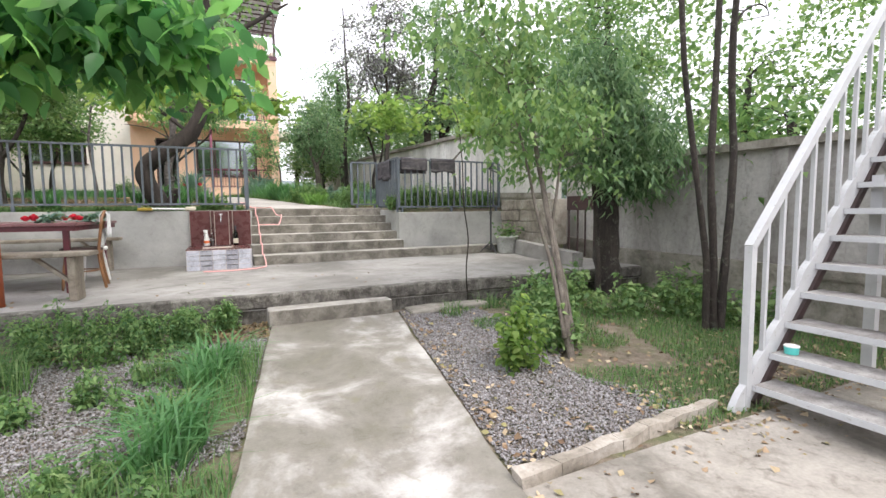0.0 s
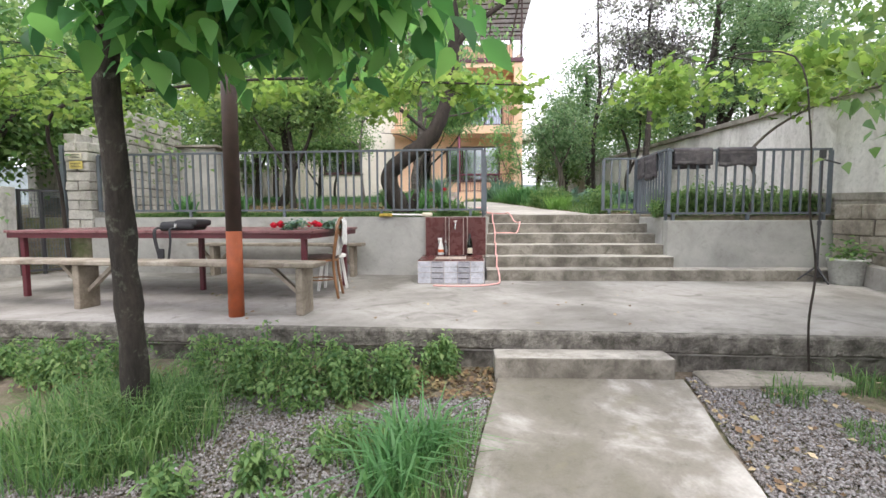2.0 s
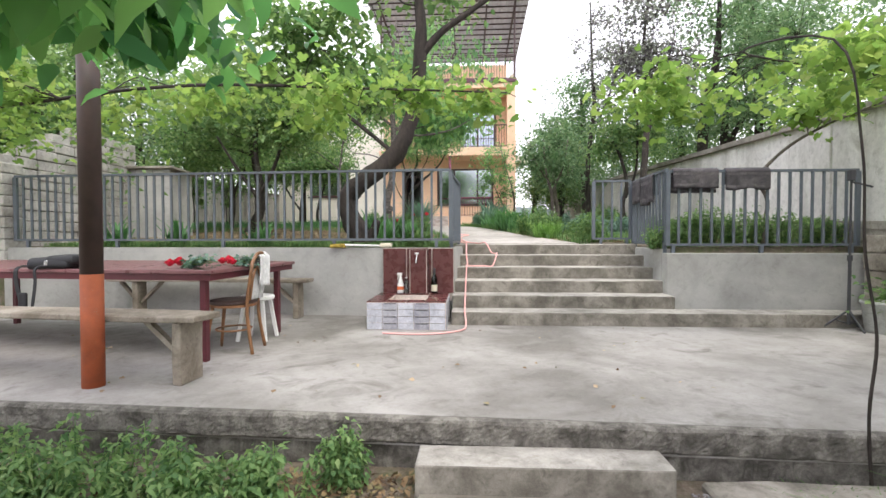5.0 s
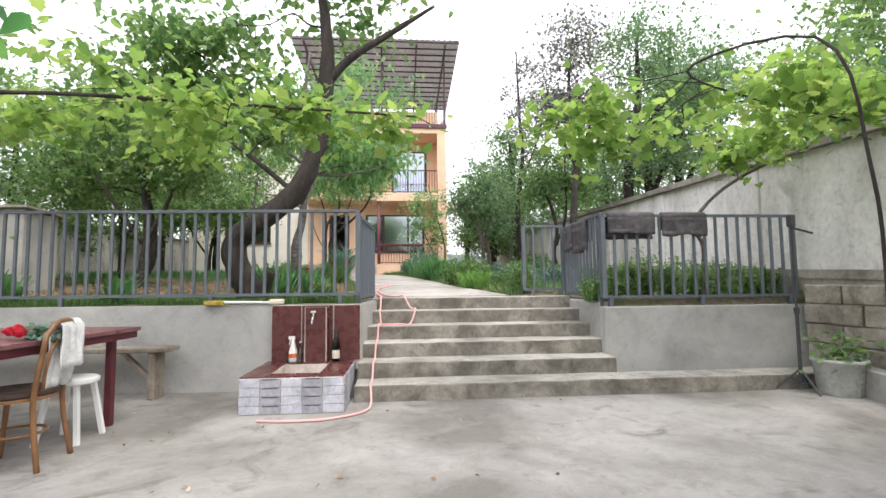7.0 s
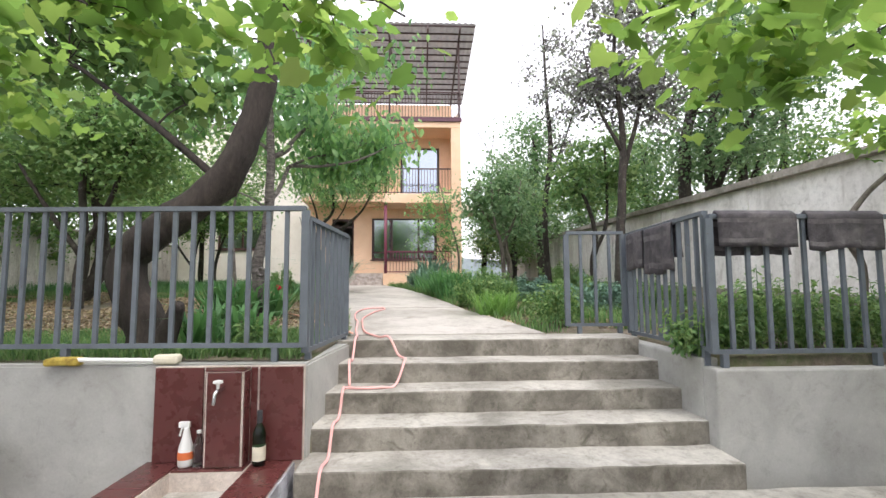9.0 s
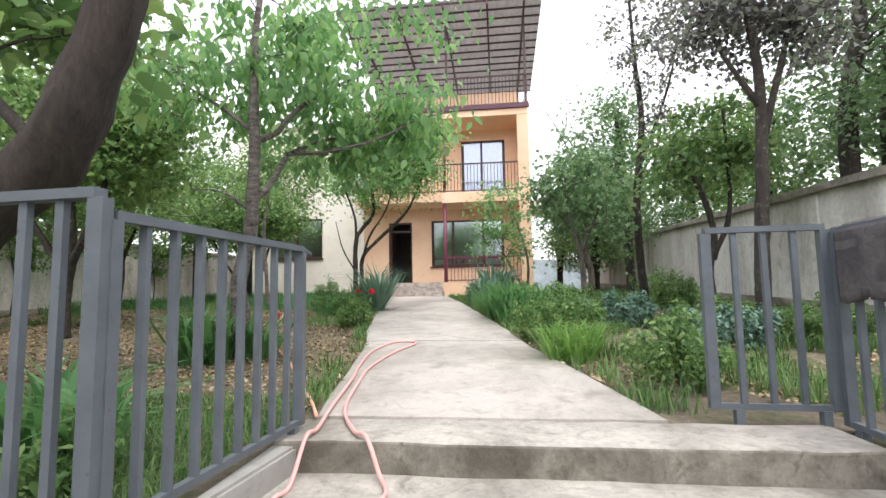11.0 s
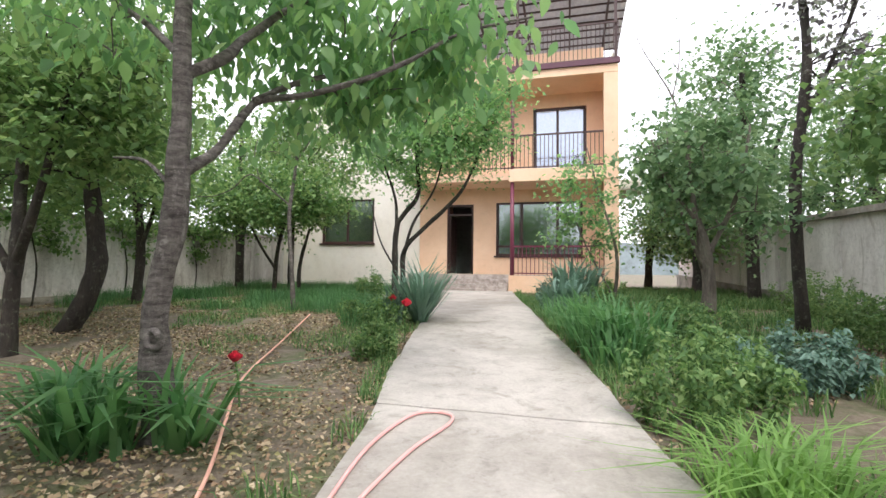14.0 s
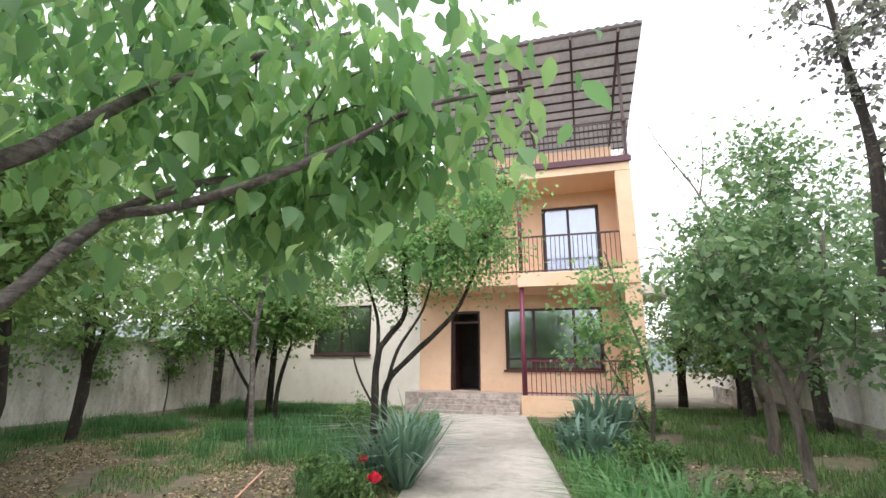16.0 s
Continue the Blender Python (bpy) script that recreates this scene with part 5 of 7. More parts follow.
def block_pile(name, label, rows):
    """rows: (x0, x1, y0, y1, z0, z1, axis, length) courses of blocks laid with open joints."""
    r0 = rows[0]
    ob = thing(name, (r0[0], r0[2], r0[4]), label, "wall", "", "structure")
    rnd = random.Random(5)
    for x0, x1, y0, y1, z0, z1, ax, ln_ in rows:
        n = max(1, round(((x1 - x0) if ax == "x" else (y1 - y0)) / ln_))
        for i in range(n):
            j, g = rnd.uniform(-0.012, 0.012), 0.008
            if ax == "x":
                a, b = x0 + (x1 - x0) * i / n, x0 + (x1 - x0) * (i + 1) / n
                bm = boxed(a + g, b - g, y0 + j, y1 + j, z0 + g * 0.6, z1 - g * 0.6, 0.012)
            else:
                a, b = y0 + (y1 - y0) * i / n, y0 + (y1 - y0) * (i + 1) / n
                bm = boxed(x0 + j, x1 + j, a + g, b - g, z0 + g * 0.6, z1 - g * 0.6, 0.012)
            part("block", roughen(bm, 0.012, 7), M_OLDSTONE if name == "wall_block_right" else M_BLOCK, ob)
    return ob


rows = [(-5.78, -5.37, 9.94, 10.28, 1.0 + 0.155 * i, 1.0 + 0.155 * (i + 1), "x", 0.38 if i % 2 else 0.19) for i in range(9)]
block_pile("wall_block_pillar", "pale concrete block pillar beside the railing", rows)
rows = [(-6.00, -5.80, 10.2 + max(0, (i - 8)) * 0.34, 13.2, 1.1 + 0.165 * i, 1.1 + 0.165 * (i + 1), "y", 0.4) for i in range(13)]
block_pile("wall_block_side", "pale hollow block wall with stepped unfinished top", rows)
rows = [(5.92, 6.2, 8.30, 9.66, 0.50 + 0.21 * i, 0.71 + 0.21 * i, "y", 0.68 - 0.2 * (i % 2)) for i in range(4)]
rows += [(5.86, 6.22, 7.9, 8.26, 0.5, 1.34, "y", 0.36)]
block_pile("wall_block_right", "rough old stone blocks beside the terrace", rows)
bm = beam(bmesh.new(), (5.84, 9.18, 0.42), (5.18, 6.45, 0.36), 0.16, 0.30)
solid("wall_low_right", roughen(bm, 0.012, 4, 6), M_CONC, "low worn concrete kerb wall at the terrace end", "wall", "structure")
solid("wall_left_low", roughen(boxed(-6.35, -6.2, 4.6, 9.5, 0.0, 1.66), 0.01, 3, 5), M_WALLL, "stained pale concrete wall at the terrace end", "wall", "structure")
solid("wall_left_front", boxed(-8.5, -6.36, 4.6, 4.75, -0.1, 1.6), M_YARDWALL, "stained pale concrete wall", "wall", "structure")


def sign(c, w, h, mat, label):
    ob = thing("sign", c, label, "sign", "signs on the pillar")
    part("plate", boxed(c[0] - w / 2, c[0] + w / 2, c[1] - 0.006, c[1], c[2], c[2] + h, 0.001), mat, ob)
    for i in range(3):
        part("text_line", boxed(c[0] - w * 0.4, c[0] + w * (0.36 - 0.1 * (i % 2)), c[1] - 0.008, c[1] - 0.0062, c[2] + h * (0.2 + 0.24 * i), c[2] + h * (0.3 + 0.24 * i)), M_DARKM, ob)


M_YELLOW = painted("yellow_sign", (0.62, 0.5, 0.15), 0.6)
sign((-5.58, 9.925, 2.12), 0.22, 0.10, M_PAPER, "small cream sign with unreadable lines")
sign((-5.57, 9.925, 1.97), 0.22, 0.12, M_YELLOW, "small yellow sign with unreadable lines")


def mesh_gate():
    ob = thing("wire_gate", (-6.0, 9.5, 0.3), "dark metal gate with wire mesh infill", "gate")
    part("frame", beam(beam(bmesh.new(), (-6.25, 9.60, 1.62), (-5.88, 9.98, 1.62), 0.035, 0.035), (-6.25, 9.60, 0.36), (-5.88, 9.98, 0.36), 0.035, 0.035), M_DARKM, ob)
    for t in (0.0, 0.5):
        p = Vector((-6.25, 9.60, 0)).lerp(Vector((-5.88, 9.98, 0)), t)
        part("post", beam(bmesh.new(), p + Vector((0, 0, 0.3)), p + Vector((0, 0, 1.64)), 0.04, 0.04, (0, 1, 0)), M_DARKM, ob)
    for i in range(15):
        p = Vector((-6.25, 9.60, 0)).lerp(Vector((-5.88, 9.98, 0)), i / 14)
        part("wire", beam(bmesh.new(), p + Vector((0, 0, 0.36)), p + Vector((0, 0, 1.62)), 0.004, 0.004, (0, 1, 0)), M_RAIL, ob)
    for i in range(22):
        z = 0.42 + 0.055 * i
        part("wire", beam(bmesh.new(), (-6.25, 9.60, z), (-5.88, 9.98, z), 0.004, 0.004), M_RAIL, ob)
    part("gate_post", beam(bmesh.new(), (-5.84, 9.98, 0.3), (-5.84, 9.98, 2.35), 0.06, 0.06, (0, 1, 0)), M_RAIL, ob)


mesh_gate()


def shed():
    ob = thing("shed", (-5.9, 13.0, 1.3), "low shed with pale panel front and dark roof", "shed")
    for i in range(5):
        x = -6.75 + 0.36 * i
        part("panel", boxed(x, x + 0.35, 13.00, 13.06, 1.2, 2.72, 0.006), M_WALLC, ob)
    part("side", boxed(-5.0, -4.94, 13.07, 13.75, 1.2, 2.68), M_WALLC, ob)
    part("roof", beam(bmesh.new(), (-5.85, 12.9, 2.76), (-5.85, 13.95, 2.70), 2.0, 0.04), M_COPING, ob)


shed()


def brazier():
    """A charcoal trough of sheet iron on four thin legs."""
    ob = thing("brazier", (6.25, 7.45, 0.50), "dark brown sheet-iron brazier on thin legs", "brazier")
    x0, x1, y0, y1, z0, z1 = 5.94, 6.56, 7.32, 7.58, 1.13, 1.37
    part("floor_plate", boxed(x0, x1, y0, y1, z0, z0 + 0.006), M_STEEL, ob)
    for q in ((x0, x1, y0, y0 + 0.006), (x0, x1, y1 - 0.006, y1), (x0, x0 + 0.006, y0 + 0.007, y1 - 0.007), (x1 - 0.006, x1, y0 + 0.007, y1 - 0.007)):
        part("side_plate", boxed(*q, z0 + 0.007, z1), M_STEEL, ob)
    for x in (x0 + 0.03, x1 - 0.22):
        for y in (y0 + 0.02, y1 - 0.02):
            part("leg", beam(bmesh.new(), (x, y, 0.30), (x, y, z0), 0.022, 0.022, (0, 1, 0)), M_STEEL, ob)
    return ob


brazier()


# ---- white metal stair, kerb and apron ----
def metal_stair():
    ob = thing("metal_staircase", (3.45, 2.48, -0.17), "steep white metal staircase with worn treads", "staircase")
    N, X0, DX, Z0, DZ = 16, 3.555, 0.166, -0.005, 0.190
    YL, YR = 2.955, 2.02
    slope = Vector((DX, 0, DZ)).normalized()
    nrm = Vector((-slope.z, 0, slope.x))
    for y in (YL, YR):
        bm = bmesh.new()
        n = N * 6
        lo, hi = [], []
        for i in range(n + 1):
            s = -0.95 + (N + 0.6) * i / n
            p = Vector((X0 - 0.02 + DX * s, y, Z0 + DZ * s))
            k = 0.055 + 0.022 * abs(math.sin(math.pi * s))
            lo.append(p - nrm * 0.05)
            hi.append(p + nrm * k)
        prev = None
        for a, b in zip(lo, hi):
            cur = [bm.verts.new(q + Vector((0, d, 0))) for d in (-0.022, 0.022) for q in (a, b)]
            if prev:
                for f in ((0, 1), (1, 3), (3, 2), (2, 0)):
                    bm.faces.new((prev[f[0]], prev[f[1]], cur[f[1]], cur[f[0]]))
            else:
                bm.faces.new((cur[0], cur[1], cur[3], cur[2]))
            prev = cur
        bm.faces.new((prev[2], prev[3], prev[1], prev[0]))
        bmesh.ops.recalc_face_normals(bm, faces=bm.faces)
        part("stringer", bm, M_WHITEM, ob)
        dk = bmesh.new()
        beam(dk, (X0 + 0.03, y, Z0 - 0.14), (X0 + 0.03 + DX * (N - 1), y, Z0 - 0.14 + DZ * (N - 1)), 0.03, 0.05)
        part("lower_bar", dk, M_STEEL, ob)
        hr = part("handrail", beam(bmesh.new(), (3.47, y, 0.90), (3.47 + DX * 15, y, 0.90 + DZ * 15), 0.055, 0.05), M_WHITEM, ob)
        for i in range(15):
            x, z = X0 + DX * (i - 0.45), Z0 + DZ * (i - 0.45)
            w = 0.05 if i == 0 else 0.026
            part("newel" if i == 0 else "baluster", beam(bmesh.new(), (x, y, z - (0.1 if i == 0 else -0.02)), (x, y, 0.90 + DZ * (x - 3.47) / DX), w, w, (0, 1, 0)), M_WHITEM, hr)
    for i in range(N):
        x, z = X0 + DX * i, Z0 + DZ * i
        part("tread", boxed(x - 0.03, x + 0.21, YR + 0.024, YL - 0.024, z - 0.03, z + 0.004, 0.005), M_TREAD, ob, "worn pale grey tread")
        part("nosing", boxed(x - 0.036, x - 0.031, YR + 0.024, YL - 0.024, z - 0.036, z + 0.004), M_WHITEM, ob)
    for y in (YL - 0.1, YR + 0.1):
        part("prop", beam(bmesh.new(), (4.82, y, -0.2), (4.82, y, 1.38), 0.07, 0.07, (0, 1, 0)), M_WHITEM, ob)


metal_stair()
tub = thing("plastic_tub", (3.785, 2.85, 0.189), "small teal plastic tub with white lid on a tread", "tub")
part("tub", lathe(bmesh.new(), (3.785, 2.85, 0.1895), [(0.034, 0), (0.04, 0.003), (0.043, 0.034), (0.043, 0.05)], 18), M_BLUE, tub)
part("lid", lathe(bmesh.new(), (3.785, 2.85, 0.2397), [(0.045, 0), (0.045, 0.008), (0.04, 0.01)], 18), M_WHITE, tub)
M_APRON = weathered("stained_apron", (0.30, 0.275, 0.24), (0.17, 0.155, 0.13), (0.38, 0.35, 0.31), 1.1, 45, 0.85, stain=(0.12, 0.10, 0.08))
solid("apron_slab", roughen(boxed(1.64, 6.1, -4.0, 2.87, -0.4, -0.158), 0.006, 3, 4), M_APRON, "stained concrete apron at the stair foot", "paving", "structure")
M_COPING2 = weathered("old_kerb_concrete", (0.36, 0.32, 0.27), (0.24, 0.21, 0.17), (0.45, 0.41, 0.36), 4, 30, 0.92)
kerb = thing("kerb", (1.7, 2.95, -0.2), "row of rough concrete kerb stones edging the gravel", "kerb", "", "structure")
for i in range(7):
    a = Vector((1.66, 2.905, -0.12)).lerp(Vector((3.32, 3.06, -0.12)), i / 7)
    b = Vector((1.66, 2.905, -0.12)).lerp(Vector((3.32, 3.06, -0.12)), (i + 1) / 7 - 0.003)
    part("kerb_stone", roughen(beam(bmesh.new(), a + Vector((0, 0, -0.035)), b + Vector((0, 0, -0.035)), 0.085, 0.10), 0.024, 6, 2), M_COPING2, kerb)


# ---- trees ----
tree("persimmon_tree", "dark-barked persimmon tree with large glossy leaves", [[(-1.36, 5.32, -0.06, 0.082), (-1.33, 5.26, 0.5, 0.070), (-1.30, 5.20, 1.0, 0.067), (-1.27, 5.13, 1.5, 0.064), (-1.25, 5.08, 2.0, 0.060), (-1.15, 5.08, 2.9, 0.05)]],
     [((-0.7, 4.95, 2.7), (1.1, 0.8, 0.6), 4), ((-0.05, 4.8, 2.36), (0.62, 0.5, 0.40), 3.4), ((-0.6, 4.75, 2.42), (0.8, 0.5, 0.34), 3), ((-1.9, 5.2, 3.15), (1.0, 0.9, 0.5), 1.4), ((-0.75, 6.0, 2.58), (0.62, 0.4, 0.26), 3.2)], M_L_BIG, 0.17, 2900, M_BARKD, 0.22, 0.85, 0.27, 12, 3, shape=OVATE)
VL = "grape vine trained over the terrace on wires"
tree("grape_vine", VL, [[(-5.3, 9.4, 0.3, 0.03), (-5.2, 9.2, 1.6, 0.025), (-4.9, 8.8, 2.6, 0.022), (-3.2, 8.5, 2.8, 0.018), (-1.6, 8.3, 2.85, 0.016), (0.2, 8.2, 2.75, 0.012), (1.5, 8.3, 2.72, 0.008)]],
     [((-4.9, 8.7, 2.95), (1.6, 1.3, 0.5), 6), ((-3.0, 8.9, 2.95), (1.4, 1.2, 0.42), 3.4), ((-1.2, 8.5, 2.85), (1.1, 1.0, 0.3), 2), ((0.3, 8.2, 2.68), (1.0, 0.5, 0.2), 2), ((1.4, 8.4, 2.75), (0.7, 0.4, 0.14), 0.8)], M_L_VINE, 0.095, 2300, M_BARKV, 0.22, 0.55, 0.5, 16, 4, "vine", "", 0.004, LOBED)
tree("grape_vine", VL, [[(3.22, 6.22, 0.0, 0.009), (3.18, 6.2, 0.4, 0.008), (3.21, 6.2, 0.8, 0.0075), (3.16, 6.22, 1.25, 0.007), (3.15, 6.24, 1.8, 0.0065), (3.12, 6.4, 2.4, 0.006), (3.2, 7.4, 2.72, 0.008), (4.2, 8.1, 2.85, 0.01), (5.6, 8.5, 2.8, 0.01)]],
     [((4.3, 8.2, 2.85), (1.5, 0.8, 0.3), 4), ((3.0, 8.2, 2.66), (0.8, 0.5, 0.2), 2), ((5.4, 8.6, 2.9), (0.9, 0.8, 0.35), 2)], M_L_VINE, 0.095, 1400, M_BARKV, 0.2, 0.55, 0.5, 12, 6, "vine", "", 0.004, LOBED)
tree("climbing_vine", "bare twisting vine stem climbing behind the railing", [[(5.0, 10.1, 1.2, 0.028), (5.05, 10.1, 1.8, 0.026), (4.95, 10.12, 2.1, 0.024), (5.35, 10.2, 2.5, 0.02), (5.7, 10.0, 2.75, 0.016), (6.1, 9.6, 2.95, 0.012)]],
     [((5.7, 9.9, 3.0), (0.6, 0.5, 0.25), 1)], M_L_VINE, 0.11, 200, M_BARKG, 0.2, 0.5, 0.5, 5, 8, "vine", "", 0.006, LOBED)
tree("leaning_tree", "thick dark leaning trunk with a leafy crown", [[(-0.36, 10.4, 1.05, 0.21), (-0.44, 10.4, 1.35, 0.15), (-0.58, 10.4, 1.66, 0.135), (-0.60, 10.4, 1.92, 0.135), (-0.35, 10.4, 2.15, 0.14), (0.08, 10.4, 2.5, 0.13), (0.28, 10.4, 2.9, 0.115), (0.40, 10.4, 3.35, 0.10), (0.45, 10.4, 3.95, 0.09), (0.44, 10.4, 4.6, 0.07), (0.3, 10.5, 5.6, 0.04)], [(0.45, 10.4, 3.9, 0.06), (0.72, 10.4, 4.2, 0.05), (1.15, 10.4, 4.5, 0.04), (1.8, 10.5, 5.0, 0.02)], [(0.1, 10.4, 2.5, 0.03), (-0.5, 10.5, 3.0, 0.028), (-1.3, 10.6, 3.6, 0.015)], [(-0.30, 10.36, 1.2, 0.10), (-0.18, 10.3, 1.5, 0.06), (-0.16, 10.28, 1.56, 0.045)]],
     [((-1.1, 10.8, 4.2), (1.3, 0.8, 0.8), 4), ((0.5, 10.8, 5.4), (1.4, 0.9, 0.8), 3), ((-2.4, 11.1, 3.9), (1.2, 0.9, 0.9), 3), ((-0.3, 10.7, 3.6), (0.6, 0.4, 0.4), 0.8)], M_L_MID, 0.12, 4600, M_BARKV, 0.28, 0.5, 0.34, 14, 9, shape=OVATE)
tree("cherry_tree", "cherry tree with banded grey bark and drooping leaves", [[(-0.43, 12.93, 1.2, 0.115), (-0.45, 12.91, 1.62, 0.088), (-0.47, 12.89, 2.05, 0.072), (-0.365, 12.88, 2.46, 0.066), (-0.34, 12.88, 2.85, 0.062), (-0.335, 12.88, 3.3, 0.054), (-0.35, 12.88, 3.8, 0.046), (-0.37, 12.93, 4.6, 0.035), (-0.29, 13.03, 5.6, 0.02)],
     [(-0.33, 12.9, 2.84, 0.034), (-0.3, 13.13, 3.02, 0.032), (-0.26, 13.33, 3.32, 0.028), (-0.21, 13.43, 3.44, 0.025), (0.2, 13.36, 3.42, 0.021), (0.64, 13.33, 3.48, 0.017), (0.9, 13.35, 3.57, 0.014), (1.2, 13.44, 3.75, 0.01), (1.61, 13.63, 3.9, 0.006)],
     [(-0.24, 13.38, 3.42, 0.022), (0.06, 13.58, 3.62, 0.018), (0.46, 13.83, 3.75, 0.012), (0.81, 14.03, 3.9, 0.007)],
     [(-0.33, 12.88, 3.4, 0.036), (-0.17, 13.03, 3.56, 0.032), (-0.12, 13.16, 3.74, 0.028), (0.11, 13.43, 4.1, 0.02), (0.61, 13.93, 4.6, 0.01)],
     [(-0.35, 12.89, 3.5, 0.025), (-0.79, 13.03, 3.85, 0.019), (-1.49, 13.23, 4.3, 0.011)],
     [(-0.34, 12.88, 2.7, 0.016), (-0.74, 13.03, 2.95, 0.012), (-1.24, 13.23, 3.05, 0.007)]],
     [((-0.19, 13.53, 4.6), (1.4, 1.1, 0.8), 5), ((0.80, 13.73, 3.95), (0.75, 0.55, 0.45), 3.0), ((0.21, 13.73, 3.55), (0.7, 0.4, 0.3), 1.6), ((-1.49, 13.33, 4.3), (1.0, 0.9, 0.7), 2.5), ((0.51, 14.03, 5.3), (1.3, 1.0, 0.5), 2)], M_L_CHERRY, 0.125, 4200, M_BARKB, 0.25, 1.3, 0.26, 18, 11, shape=OVATE)
kn = bmesh.new()
tube(kn, [(-0.40 + 0.048 * math.cos(a), 12.82 - 0.01 * math.sin(2 * a), 1.885 + 0.05 * math.sin(a)) for a in [2 * math.pi * i / 16 for i in range(17)]], 0.020, 8, 0.4)
part("knot", kn, M_BARKB, bpy.data.objects["cherry_tree"], "ring-shaped bark knot", True)
FR = "old fruit tree with dark bark in the garden"
tree("fruit_tree", FR, [[(-4.5, 15.3, 1.3, 0.14), (-4.2, 15.4, 1.9, 0.12), (-4.16, 15.5, 2.4, 0.11), (-4.3, 15.5, 3.2, 0.10), (-4.45, 15.5, 4.2, 0.08), (-4.3, 15.5, 5.2, 0.05)]],
     [((-4.4, 15.3, 4.6), (1.7, 1.5, 1.2), 4), ((-3.2, 14.6, 4.0), (1.2, 1.0, 0.8), 2), ((-5.6, 15, 3.7), (1.0, 1.2, 0.9), 2)], M_L_MID, 0.115, 8000, M_BARKD, 0.34, 0.5, 0.32, 14, 12, "tree", "garden trees")
tree("fruit_tree", FR, [[(-3.62, 14.17, 1.3, 0.085), (-3.66, 14.2, 1.9, 0.07), (-3.6, 14.2, 2.5, 0.065), (-3.75, 14.3, 3.4, 0.05), (-3.6, 14.3, 4.6, 0.03)], [(-3.62, 14.2, 2.3, 0.05), (-3.2, 14.1, 3.0, 0.04), (-2.9, 14.1, 4.0, 0.025)], [(-3.64, 14.2, 2.2, 0.045), (-4.1, 14.1, 2.9, 0.035), (-4.5, 14.0, 3.6, 0.02)]],
     [((-3.4, 14.3, 4.6), (1.5, 1.2, 1.1), 4), ((-2.8, 14.0, 3.8), (0.9, 0.8, 0.6), 1)], M_L_MID, 0.10, 5200, M_BARKD, 0.3, 0.5, 0.32, 12, 13, "tree", "garden trees")
tree("fruit_tree", "small round-crowned tree with dense bright leaves", [[(-5.0, 20.6, 1.6, 0.062), (-4.98, 20.6, 2.3, 0.05), (-4.9, 20.6, 2.9, 0.046), (-4.7, 20.6, 3.6, 0.035), (-4.5, 20.6, 4.6, 0.02)], [(-4.98, 20.6, 2.3, 0.035), (-5.3, 20.5, 2.8, 0.03), (-5.6, 20.4, 3.4, 0.02)], [(-4.4, 20.7, 1.6, 0.05), (-4.38, 20.7, 2.4, 0.045), (-4.1, 20.6, 3.2, 0.03)]],
     [((-4.3, 20.3, 3.95), (1.5, 1.2, 0.85), 5), ((-5.7, 20.6, 3.9), (1.3, 1.1, 0.9), 3)], M_L_HERB, 0.11, 7500, M_BARKD, 0.28, 0.5, 0.34, 12, 14, "tree", "garden trees")
tree("young_tree", "pale thin young tree with bare side branches", [[(-2.6, 17.67, 1.55, 0.042), (-2.66, 17.67, 2.3, 0.036), (-2.73, 17.67, 3.2, 0.032), (-2.65, 17.67, 3.9, 0.026), (-2.61, 17.67, 4.7, 0.016), (-2.85, 17.67, 5.4, 0.008)],
     [(-2.74, 17.67, 3.38, 0.016), (-3.14, 17.65, 3.69, 0.013), (-3.5, 17.62, 3.92, 0.011), (-3.85, 17.59, 3.66, 0.009), (-4.3, 17.57, 3.55, 0.007), (-4.9, 17.57, 3.62, 0.004)],
     [(-3.3, 17.64, 3.78, 0.01), (-3.45, 17.67, 4.3, 0.007), (-3.3, 17.67, 4.8, 0.004)],
     [(-2.64, 17.67, 4.1, 0.012), (-2.2, 17.57, 4.6, 0.008), (-2.0, 17.57, 5.1, 0.004)]],
     [((-2.5, 17.67, 4.9), (0.8, 0.6, 0.7), 2), ((-3.2, 17.67, 4.5), (0.7, 0.5, 0.5), 1)], M_L_HERB, 0.10, 700, M_BARKB, 0.22, 0.6, 0.34, 6, 114, "tree", "garden trees")
tree("fruit_tree", FR, [[(-6.3, 18.0, 1.4, 0.09), (-6.2, 18.0, 2.6, 0.08), (-6.4, 18, 4.0, 0.06)], [(-6.25, 18, 2.5, 0.05), (-5.7, 17.8, 3.4, 0.03)]],
     [((-6.3, 17.8, 4.4), (1.7, 1.6, 1.5), 4), ((-6.5, 16.2, 3.6), (1.1, 1.1, 0.7), 1)], M_L_MID, 0.11, 5600, M_BARKD, 0.34, 0.5, 0.32, 12, 15, "tree", "garden trees")
tree("fruit_tree", FR, [[(-5.2, 21.6, 1.6, 0.08), (-5.2, 21.6, 3.0, 0.07), (-5.1, 21.6, 4.6, 0.04)]],
     [((-5.3, 21.5, 4.6), (1.6, 1.3, 1.6), 4), ((-3.6, 21.6, 5.4), (1.3, 1.0, 1.2), 3)], M_L_MID, 0.11, 5000, M_BARKD, 0.34, 0.5, 0.32, 12, 16, "tree", "garden trees")
